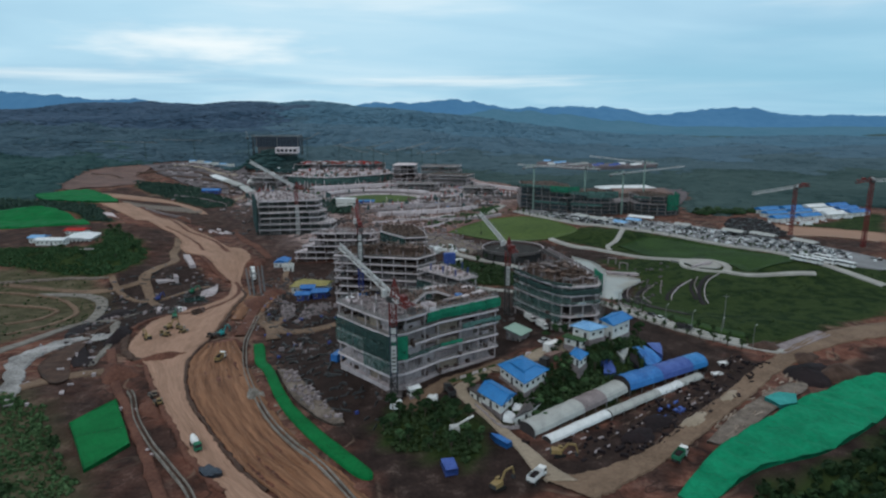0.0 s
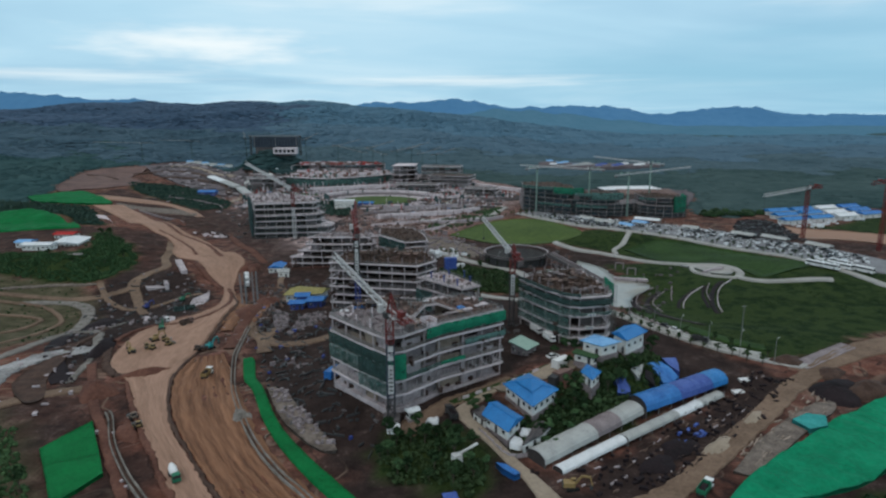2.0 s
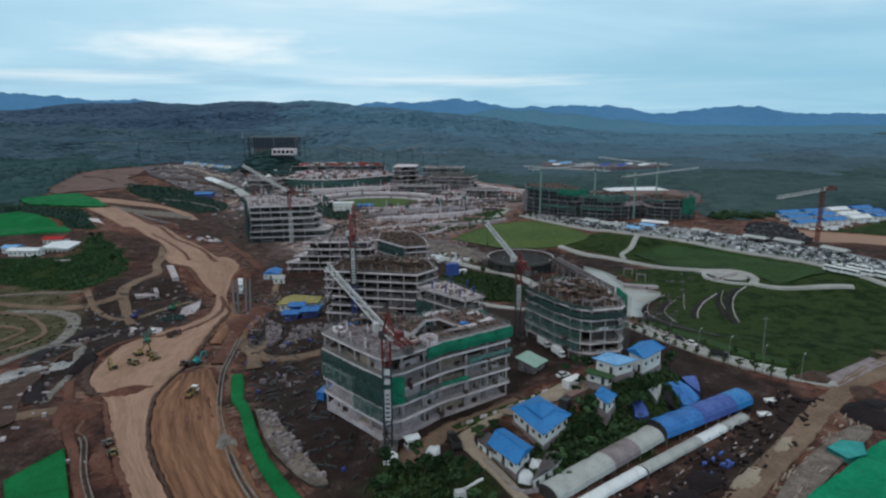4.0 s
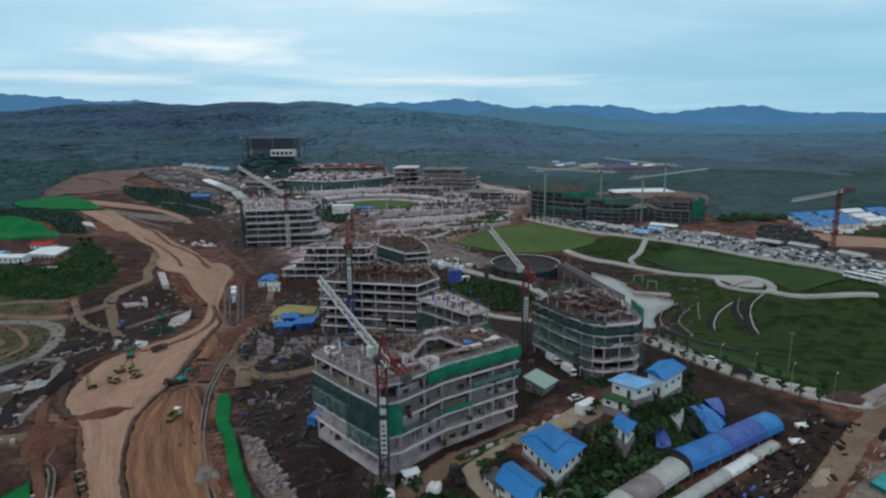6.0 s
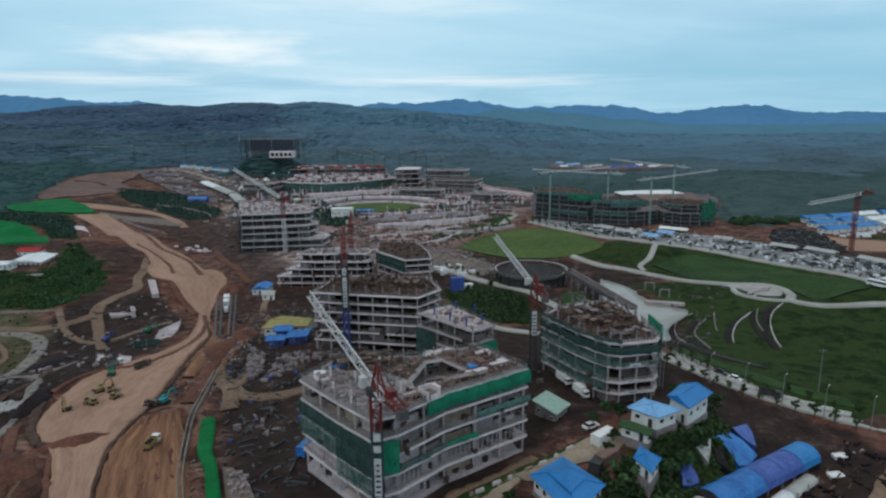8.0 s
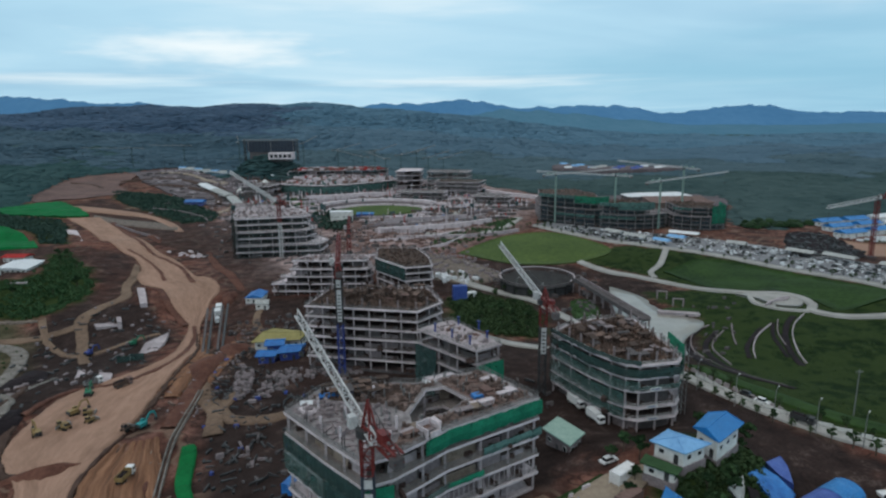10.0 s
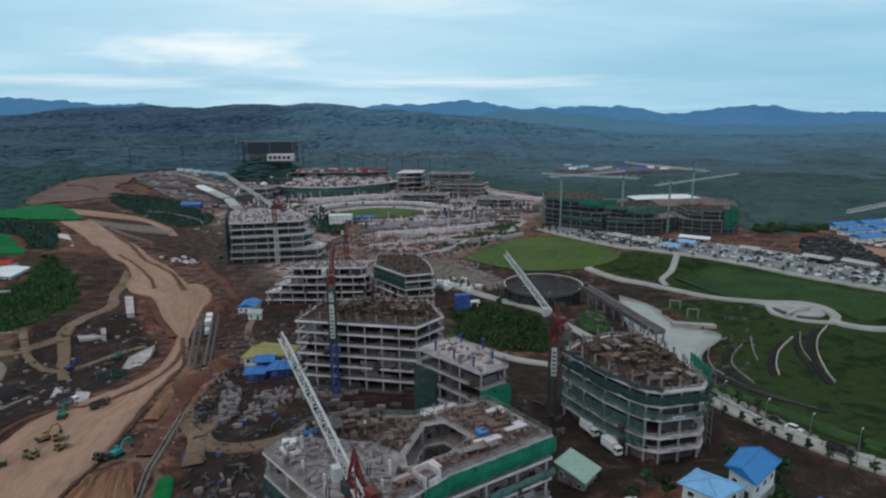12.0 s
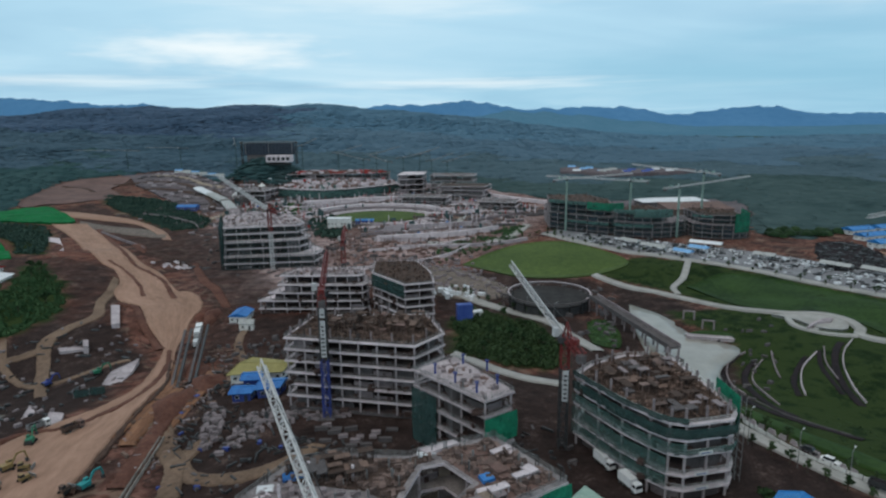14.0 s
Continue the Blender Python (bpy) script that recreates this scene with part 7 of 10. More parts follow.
def house(label, corners, ground, eave, rise, roof_mat=ROOF_BLUE, style="hip", over=0.8, wall_mat=WALL_WHITE, name="house", tiers=1):
    """A small building over four corners: plinth, walls with windows and door, roof with an overhang."""
    cx, cy = sum(p[0] for p in corners) / 4, sum(p[1] for p in corners) / 4
    h = thing(name, label, "house", (cx, cy, ground), "site houses")
    c = [(p[0] - cx, p[1] - cy) for p in corners]
    if sum(a[0] * b[1] - b[0] * a[1] for a, b in zip(c, c[1:] + c[:1])) < 0:
        c = c[::-1]
    w = shrink(c, over)
    H = eave - ground
    part("plinth", Geo().prism(shrink(c, over - 0.25), -3.0, 0.3), CONCRETE, h)
    part("wall", Geo().prism(w, 0.3, H), wall_mat, h)
    for i in range(4):
        p, q = Vector(w[i]), Vector(w[(i + 1) % 4])
        ang = math.atan2(q.y - p.y, q.x - p.x)
        nrm = Vector((math.sin(ang), -math.cos(ang)))
        k = max(2, int((q - p).length / (2.6 if name == "house" else 6.5)))
        for j in range(k):
            m = p + (q - p) * ((j + 0.5) / k) + nrm * 0.02
            if i == 0 and j == k // 2:
                part("door", Geo().box((m.x, m.y, 1.35), (1.0, 0.1, 2.1), ang), STEEL_DARK, h)
            elif name != "far_hut" or j % 2 == 0:
                wn = part("window", Geo().box((m.x, m.y, H * 0.55), (1.3, 0.12, 1.1), ang), WALL_WHITE, h)
                part("pane", Geo().box((m.x + nrm.x * 0.05, m.y + nrm.y * 0.05, H * 0.55), (1.1, 0.08, 0.9), ang), GLASS_DARK, wn)
    if style == "flat":
        part("roof", Geo().prism(c, H, H + 0.3), roof_mat, h)
        return h
    a, b = Vector(c[1]) - Vector(c[0]), Vector(c[2]) - Vector(c[1])
    long_a = a.length >= b.length
    m1 = (Vector(c[0]) + Vector(c[3])) / 2 if long_a else (Vector(c[0]) + Vector(c[1])) / 2
    m2 = (Vector(c[1]) + Vector(c[2])) / 2 if long_a else (Vector(c[3]) + Vector(c[2])) / 2
    ax = m2 - m1
    inset = min(a.length, b.length) * 0.42 / ax.length if style == "hip" else 0.0
    r1, r2 = m1 + ax * inset, m2 - ax * inset
    if long_a:
        faces = [(0, 1, 5, 4), (1, 2, 5), (2, 3, 4, 5), (3, 0, 4)]
    else:
        faces = [(1, 2, 5, 4), (0, 1, 4), (3, 0, 4, 5), (2, 3, 5)]
    g = Geo()
    g.add(quad_up(c, H) + [(r1.x, r1.y, H + rise), (r2.x, r2.y, H + rise)], faces + [(3, 2, 1, 0)])
    g.prism(c, H - 0.2, H + 0.02)
    part("roof", g, roof_mat, h)
    ridge = Geo().beam((r1.x, r1.y, H + rise + 0.05), (r2.x, r2.y, H + rise + 0.05), 0.35, 0.2)
    for i, e in ((0, r1), (3 if long_a else 1, r1), (1 if long_a else 3, r2), (2, r2)):
        ridge.beam((c[i][0], c[i][1], H + 0.06), (e.x, e.y, H + rise + 0.06), 0.28, 0.15)
    part("ridge_cap", ridge, roof_mat, h)
    if tiers == 2:
        up = [(p[0] * 0.5, p[1] * 0.5) for p in c]
        part("upper_roof", Geo().add(quad_up(up, H + rise * 0.75) + [(0, 0, H + rise * 1.55)], [(0, 1, 4), (1, 2, 4), (2, 3, 4), (3, 0, 4), (3, 2, 1, 0)]), roof_mat, h)
    return h


house("white house with a two-tier blue hip roof", [(16.5, 177), (23, 163), (31.7, 173.5), (24.8, 184.3)], 6.0, 9.8, 1.9, ROOF_BLUE, "hip", tiers=2)
house("small white house with a blue gable roof", [(9.8, 163), (15.7, 153.8), (20.5, 161.5), (14.5, 170.5)], 4.2, 7.6, 1.5, ROOF_BLUE, "gable")
house("tiny white hut with a blue hip roof", [(38.6, 178.6), (40.6, 172.8), (44.4, 178.2), (41.4, 183.6)], 9.6, 12.8, 1.4, ROOF_BLUE, "hip", 0.5)
house("white house with a faded blue gable roof", [(42, 196.2), (47.6, 190.7), (54.7, 194.9), (47.5, 201)], 11.8, 15.6, 1.3, ROOF_PALE, "hip")
house("white house with a bright blue gable roof", [(53.2, 201.4), (56.1, 194.5), (65.1, 202.9), (59, 208)], 10.6, 16.0, 1.5, ROOF_BLUE, "gable")
house("low annex with a moss green flat roof", [(38.6, 191.4), (44.6, 186.4), (46.6, 189.0), (40.8, 194.6)], 10.6, 13.2, 0.3, surface("moss_green_roof", (0.02, 0.05, 0.02), (0.05, 0.10, 0.045), 0.4), "flat")
house("pale green-topped site office beside the netted frame", [(22.3, 217), (27.6, 208.2), (32.5, 214.4), (27.2, 223)], 2.6, 7.2, 0.8, surface("pale_green_roof", (0.20, 0.32, 0.27), (0.36, 0.48, 0.42), 0.4), "flat", wall_mat=CONCRETE)
house("dark lean-to store beside the small white house", [(7.4, 167), (10.6, 161.6), (13.6, 166), (10.6, 170.6)], 3.6, 6.2, 0.3, CONCRETE_DARK, "flat", 0.3)
house("small white cabin in the thicket", [(-9.5, 166.8), (-6.4, 168.6), (-7.6, 171), (-10.8, 169.4)], 3.6, 6.0, 0.5, ROOF_WHITE, "gable", 0.3)
for x_, y_, l_ in ((-13.5, 164.4, "crumpled white sheet beside the thicket"), (-3.4, 166.2, "white sheet thrown over goods beside the lane"), (17.8, 155.6, "white sheet beside the small house"), (20.8, 159.6, "white crate sheet beside the small house"), (22.6, 158.0, "pale sheet over goods beside the small house")):
    tagged(new("tarpaulin", patch("tarpaulin", [(x_ - 1.6, y_ - 1.0), (x_ + 1.2, y_ - 1.3), (x_ + 1.8, y_ + 0.7), (x_ - 0.4, y_ + 1.5)], ROOF_WHITE, 1.4, 0.6, rumple(1.0, 0.4), 24)), l_, "tarpaulin")
gantry_ = thing("lifting_frame", "white steel lifting frame with a raised arm in the thicket", "lifting frame", at_ground(3.0, 148.5))
part("cabin", Geo().box((0, 0, 1.6), (2.4, 1.8, 2.0), 0.3, 0.92), PAINT_WHITE, gantry_)
part("arm", Geo().beam((0.4, 0, 2.6), (5.0, 1.4, 4.6), 0.5, 0.4), PAINT_WHITE, gantry_)
part("undercarriage", Geo().box((0, 0, 0.4), (3.0, 2.2, 0.8), 0.3), STEEL_DARK, gantry_)
house("low grey shed with a dark roof beside the lane", [(19, 152), (24, 156.5), (28, 162), (23.5, 163)], 2.0, 5.0, 0.9, CONCRETE_DARK, "gable", 0.3)
MUSTARD = surface("olive_yellow_sheet", (0.20, 0.18, 0.07), (0.34, 0.30, 0.13), 0.2)
house("open workshop under an olive yellow roof", [(-76, 296), (-58, 299), (-56, 308), (-72, 312)], -3.2, 0.6, 1.2, MUSTARD, "gable")
for i_, cs_ in enumerate(([(-70, 281), (-63, 282), (-62, 288), (-70, 288)], [(-63, 283), (-55, 285), (-54, 293), (-62, 292)], [(-69, 289), (-62, 290), (-63, 297), (-70, 296)])):
    house("site hut under blue sheeting", cs_, -2.6, 0.8 + 0.5 * i_, 0.9, TARP_BLUE, "gable", 0.9, STEEL_BLUE)
for cs_, rm_ in (([(-108, 384), (-99, 384), (-99, 396), (-108, 396)], TARP_BLUE), ([(-99, 372), (-92, 372), (-93, 378), (-100, 378)], ROOF_GREY)):
    hz_ = float(lie(np.array(cs_[0][0] + 4.0), np.array(cs_[0][1] + 4.0)))
    house("small site hut beside the stepped frame", cs_, hz_, hz_ + 3.4, 1.4, rm_, "gable", 0.4)
# compound on the western spoil slope
house("long white site office with a flat roof", [(-262, 389), (-243, 389), (-243, 398), (-262, 398)], 1.6, 5.4, 1.0, ROOF_WHITE, "gable")
house("blue-roofed hut in the western compound", [(-272, 398), (-262, 398), (-262, 408), (-272, 408)], 1.4, 5.2, 1.0, ROOF_PALE, "gable")
house("white hut with a red roof in the western compound", [(-266, 428), (-252, 428), (-252, 438), (-266, 438)], 0.8, 4.4, 1.2, RED_CLOTH, "gable")
house("low white store in the western compound", [(-252, 402), (-233, 402), (-237, 424), (-256, 424)], 0.6, 3.6, 1.0, ROOF_WHITE, "gable")


def barrel_shed(label, p, q, width, height, mats, name="storage_shed", drop=0.25, wall_mat=CONCRETE_DARK):
    """A long shed under an arched roof, covered length by length with sheets of the given materials."""
    P, Q = Vector(p), Vector(q)
    s = thing(name, label, "shed", p, "storage sheds")
    D = Q - P
    d = D.copy()
    d.z = 0
    d.normalize()
    side = Vector((-d.y, d.x, 0))
    n = 9
    arc = [(-math.cos(math.pi * i / (n - 1)) * width / 2, math.sin(math.pi * i / (n - 1)) ** 0.8 * height * 0.62 + height * 0.38) for i in range(n)]
    rng = random.Random(int(p[0] * 10))
    for k, mat in enumerate(mats):
        a, b = k / len(mats), (k + 1) / len(mats) + (0.0 if k == len(mats) - 1 else 0.006)
        g = Geo()
        m = 5
        pts = []
        for j in range(m + 1):
            c = D * (a + (b - a) * j / m)
            sag = rng.uniform(-0.12, 0.08) - (0.15 if j not in (0, m) else 0)
            for o, h in arc:
                pts.append(c + side * o + Vector((0, 0, h + sag * (h / height) + 0.03 * k)))
        fs = [(j * n + i, (j + 1) * n + i, (j + 1) * n + i + 1, j * n + i + 1) for j in range(m) for i in range(n - 1)]
        g.add(pts, fs)
        low = [v - Vector((0, 0, 0.12)) for v in pts]
        g.add(low, [f[::-1] for f in fs])
        part("roof_sheet", g, mat, s)
    for e in (0.004, 0.996):
        c = D * e
        part("end_wall", Geo().add([c + side * o + Vector((0, 0, h - 0.15)) for o, h in arc] + [c + side * width * 0.49 - Vector((0, 0, 2)), c - side * width * 0.49 - Vector((0, 0, 2))], [tuple(range(n + 2)), tuple(range(n + 2))[::-1]]), wall_mat, s)
    cnt = max(3, int(D.length / 5))
    for j in range(cnt + 1):
        for o in (-0.47, 0.47):
            c = D * (j / cnt) + side * width * o
            part("post", Geo().box((c.x, c.y, height * 0.19 - 0.8), (0.18, 0.18, height * 0.38 + 1.6)), STEEL_GREY, s)
    return s


barrel_shed("long arched shed with weathered grey sheets", (22.0, 150.2, 0.9), (53.5, 175.6, 1.2), 6.6, 3.9, [ROOF_GREY, ROOF_GREY, CONCRETE, ROOF_GREY])
barrel_shed("long arched shed wrapped in blue tarpaulins", (54.3, 176.3, 1.2), (86.5, 197.6, 0.0), 7.4, 5.2, [TARP_BLUE, TARP_BLUE, TARP_VIOLET, TARP_VIOLET, ROOF_BLUE])
barrel_shed("low narrow shed under white sheets", (26.8, 146.4, 0.9), (46.0, 160.8, 1.0), 3.4, 1.9, [ROOF_WHITE, ROOF_WHITE])
barrel_shed("low narrow shed under grey sheets", (46.4, 161.1, 1.0), (84.0, 190.4, -0.6), 3.4, 1.9, [ROOF_GREY, ROOF_GREY, ROOF_WHITE, ROOF_GREY])
barrel_shed("far arched white store", (-312, 850, 1), (-243, 752, -2), 12, 3, [ROOF_WHITE, ROOF_GREY])
barrel_shed("far arched grey store", (-240, 746, -2), (-188, 640, -4), 11, 3, [ROOF_GREY, CONCRETE])

TARP_SEA = surface("turquoise_cloth", (0.02, 0.20, 0.19), (0.06, 0.36, 0.34), 0.3, bump=0.6)
for poly_, mat_, lab_ in (([(-60, 137.6), (-57.6, 138.6), (-54.4, 136.6), (-53, 134), (-56, 133.4), (-58.6, 135)], SLATE, "crumpled dark blue tarpaulin on the road shoulder"), ([(12.2, 147.6), (14.6, 147.4), (17.6, 143.6), (16.2, 142.6), (13.6, 145)], TARP_BLUE, "blue tarpaulin at the lane's edge"), ([(-0.6, 136.4), (2.6, 136.6), (3.6, 132.4), (0.6, 131.6)], TARP_VIOLET, "faded violet tarpaulin below the thicket"), ([(49.3, 183.2), (52.6, 185.2), (53.6, 183), (53.5, 180), (49.6, 178.2), (49.9, 180.6)], TARP_VIOLET, "crumpled faded blue tarpaulin on dark earth"), ([(95, 170), (101, 174), (106, 173), (103, 167), (97, 165)], TARP_SEA, "turquoise cloth thrown over rubble above the netting"), ([(63.2, 195.6), (68.2, 199.6), (70.6, 196.8), (72.6, 193.4), (69.6, 190.2), (66.1, 188.5), (64.6, 192.2)], TARP_BLUE, "blue tarpaulin spread on a dark bank"),
                          ([(69.8, 201), (76.6, 207.6), (75.4, 202), (73.8, 196.4), (71.2, 197.6), (70, 199.4)], TARP_VIOLET, "faded violet tarpaulin spread on a dark bank"), ([(55.9, 188.6), (61.5, 194), (59.6, 189), (57.2, 184.6)], ROOF_GREY, "pale grey cloth flap on a dark bank"), ([(59.6, 186), (61, 191), (63.4, 191), (62.6, 185)], SOIL_DARK, "heap of dark gravel beside the tarpaulins")):
    tagged(new("tarpaulin" if mat_ is not SOIL_DARK else "gravel_heap", patch("tarpaulin", poly_, mat_, 1.2 if "crumpled" in lab_ else 1.5, 0.8, rumple(1.2, 0.55) if "crumpled" in lab_ else rumple(2.2, 0.35), 40, "crumpled" in lab_)), lab_, "tarpaulin" if mat_ is not SOIL_DARK else "gravel heap")


def hoarding(label, pts, height, mat, gap=3.0):
    """A run of board panels on posts."""
    o = thing("site_hoarding", label, "fence", at_ground(*pts[0]), "site fences")
    bx, by, bz = o.location
    total = sum(math.dist(a, b) for a, b in zip(pts, pts[1:]))
    line = curve_through(pts, max(3, int(total / gap)))
    for (ax, ay), (cx, cy) in zip(line, line[1:]):
        mx, my = (ax + cx) / 2, (ay + cy) / 2
        z = float(lie(np.array(mx), np.array(my)))
        ang, ln = math.atan2(cy - ay, cx - ax), math.hypot(cx - ax, cy - ay)
        part("panel", Geo().box((mx - bx, my - by, z - bz + height / 2), (ln * 0.94, 0.1, height), ang), mat, o)
        part("post", Geo().box((ax - bx, ay - by, z - bz + height / 2 - 0.2), (0.16, 0.16, height + 0.6)), STEEL_GREY, o)
    return o


hoarding("low white block wall round the small house", [(9, 161), (15, 152), (21, 152.5)], 1.2, CONCRETE_PALE, 2.0)
hoarding("white fence between lane and meadow", [(78, 262), (82, 246), (88, 236), (98, 228), (112, 220)], 1.3, WALL_WHITE, 3.4)


def container(label, x, y, rot, mat, size=(6.1, 2.45, 2.6), up=0.0):
    c = thing("container", label, "container", at_ground(x, y, up), "containers and cabins")
    c.rotation_euler = (0, 0, rot)
    L_, W_, H_ = size
    g = Geo().box((0, 0, H_ / 2 + 0.1), (L_, W_, H_))
    for sx in (-1, 1):
        for sy in (-1, 1):
            g.box((sx * L_ / 2, sy * W_ / 2, H_ / 2 - 0.15), (0.16, 0.16, H_ + 0.5))
    for k in range(int(L_ / 0.5)):
        for sy in (-1, 1):
            g.box((-L_ / 2 + 0.4 + k * 0.5, sy * (W_ / 2 + 0.03), H_ / 2 + 0.1), (0.22, 0.06, H_ * 0.88))
    part("body", g, mat, c)
    part("door", Geo().box((L_ / 2 + 0.03, 0, H_ / 2 + 0.1), (0.06, W_ * 0.86, H_ * 0.86)), STEEL_GREY, c)
    return c


for x_, y_, r_, m_, l_ in (
                           (36.0, 193.5, 0.7, PAINT_WHITE, "white cabin in the pale yard"), (35, 185.5, 0.7, BROWN_ROOF, "dull red-brown gate cabin"), (33, 184, 0.9, STEEL_DARK, "dark container in the pale yard"),
                           (-35.6, 199.5, 1.2, TARP_BLUE, "blue sheeted tool container beside the frame"),
                           (9.5, 386, 0.4, PAINT_WHITE, "white cabin beside the wooded patch")):
    container(l_, x_, y_, r_, m_)
container("tall stack of blue containers beside the wooded patch", 4.0, 379, 0.2, TARP_VIOLET, (7.0, 3.2, 8.0))
for i_, (x_, y_) in enumerate(((-119.5, 378), (-117.5, 371), (-114.5, 364))):
    container("pale cabin at the head of the culvert beams", x_, y_, 1.9, PAINT_WHITE if i_ < 2 else STEEL_GREY, (5.5, 2.8, 2.8))


# ---- heaps, blocks and building materials ----
def block(label, pts, height, mat, name="concrete_slab", taper=0.94):
    """A cast slab or block over four corners."""
    cx, cy = sum(p[0] for p in pts) / len(pts), sum(p[1] for p in pts) / len(pts)
    z0 = min(float(lie(np.array(p[0]), np.array(p[1]))) for p in pts)
    o = [(p[0] - cx, p[1] - cy) for p in pts]
    g = Geo().prism(o, -0.6, height)
    for p, q in zip(o, o[1:] + o[:1]):
        g.beam((*p, height + 0.05), (*q, height + 0.05), 0.3, 0.25)
    ob = part(name, g, mat)
    ob.location = (cx, cy, z0)
    return tagged(ob, label, "concrete", "cast concrete pieces")


block("long pale concrete apron on the hollow's rim", [(-127, 260), (-123, 259), (-134, 285), (-138, 288)], 1.6, CONCRETE_PALE)
block("pale concrete raft on the road's edge", [(-119, 267), (-115, 266), (-120, 278), (-125, 279)], 1.4, CONCRETE_PALE)
block("pale culvert deck across the hollow", [(-166, 347), (-156, 349), (-154, 345), (-163, 343)], 1.4, CONCRETE_PALE)
block("upright culvert wing wall", [(-153, 343), (-151, 343), (-155, 350), (-157, 350)], 3.2, CONCRETE_PALE)
block("pale broken concrete face below the haul road", [(-126, 309), (-120, 308), (-121, 320), (-125, 333), (-129, 320)], 2.0, CONCRETE_PALE)
block("white precast channel beside the road fork", [(-169, 394), (-165, 394), (-150, 366), (-153, 365)], 2.0, CONCRETE_PALE)
block("white concrete basin beyond the green netting", [(-322, 580), (-310, 576), (-282, 536), (-255, 494), (-253, 476), (-268, 492), (-296, 536)], 0.8, CONCRETE_NEW)
block("grey concrete road slab laid on clay", [(117, 213), (148, 233), (150, 228), (122, 209)], 0.5, CONCRETE)
block("pale terrace wall of the white compound", [(-264, 384), (-222, 384), (-222, 386), (-264, 386)], 1.2, CONCRETE_PALE)


def earth_heap(label, x, y, rx, ry, h, mat, rot=0.0, seed=0):
    a = np.linspace(0, 2 * math.pi, 25)[:-1]
    g = Geo()
    rows = 7
    bz = float(lie(np.array(x), np.array(y)))
    pts = []
    for j in range(rows):
        k = 1 - j / rows
        for i, t in enumerate(a):
            r = k * (1 + 0.16 * math.sin(3 * t + seed) + 0.09 * math.sin(7 * t + 2 * seed + j))
            px, py = math.cos(t) * rx * r, math.sin(t) * ry * r
            wx, wy = x + px * math.cos(rot) - py * math.sin(rot), y + px * math.sin(rot) + py * math.cos(rot)
            z = (float(lie(np.array(wx), np.array(wy))) - 0.5) if j == 0 else bz + h * (1 - k ** 1.6) * (1 + 0.1 * math.sin(5 * t + j))
            pts.append((wx, wy, z))
    pts.append((x, y, bz + h * 1.02))
    n = len(a)
    fs = [(j * n + i, j * n + (i + 1) % n, (j + 1) * n + (i + 1) % n, (j + 1) * n + i) for j in range(rows - 1) for i in range(n)]
    fs += [((rows - 1) * n + i, (rows - 1) * n + (i + 1) % n, len(pts) - 1) for i in range(n)]
    g.add(pts, fs)
    g.smooth = True
    return solo("earth_mound", g, mat, label, "earth heap", "earth heaps")


for x_, y_, a_, b_, h_, m_, r_, l_ in ((-103, 214, 9, 3.2, 2.2, SOIL_RED, 0.5, "dug red earth heap on the haul road"), (-131, 238, 4, 13, 2.4, SOIL_DARK, 0.2, "dark spoil ridge along the road's edge"), (-112, 200, 6, 10, 3.0, SOIL_RED, 0.6, "red spoil heap beside the road"),
                                      (-88, 172, 3, 8, 1.4, SOIL_RED, 0.6, "red earth ridge on the shoulder"),
                                      (-88, 282, 6, 14, 2.6, SOIL_RED, 0.1, "red earth heap beside the road"), (-96, 318, 5, 14, 2.5, SOIL_RED, 0.3, "red earth bank beside the cabins"),
                                      (-84, 300, 6, 10, 2.4, SOIL_RED, 0.3, "red earth heap above the cutting"), (122, 195, 13, 8, 2.6, SOIL_DARK, 0.7, "black earth heap beside the track"), (128, 207, 7, 4, 1.6, SOIL_WET, 0.7, "brown earth heap beside the track"),
                                      (133, 196, 12, 5, 3.0, SOIL_WET, 0.5, "brown bank above the netting"), (70, 158, 8, 3, 1.2, SOIL_YARD, 0.8, "pale sand heap beside the track"), (86, 173, 7, 2.6, 1.0, SOIL_YARD, 0.8, "pale sand heap beside the track"),
                                      (52, 150, 6, 4, 1.2, SOIL_DARK, 0.7, "black gravel heap in the yard"), (60, 158, 7, 4, 1.4, SOIL_DARK, 0.7, "black gravel heap in the yard"), (-58, 178, 3, 5, 1.2, GRAVEL, 0.6, "grey stone heap below the slope"),
                                      (-120, 395, 4, 12, 2.0, SOIL_RED, 0.2, "brown earth ridge beside the fork"), (-222, 528, 20, 4, 2.0, SOIL_RED, 2.2, "red earth ridge along the far road"),
                                      (118, 216, 8, 5, 2.0, SOIL_WET, 0.4, "brown earth heap by the meadow"), (-160, 290, 9, 12, 2.0, SOIL_DARK, 0.4, "dark earth heap in the hollow")):
    earth_heap(l_, x_, y_, a_, b_, h_, m_, r_, x_ * 0.37)


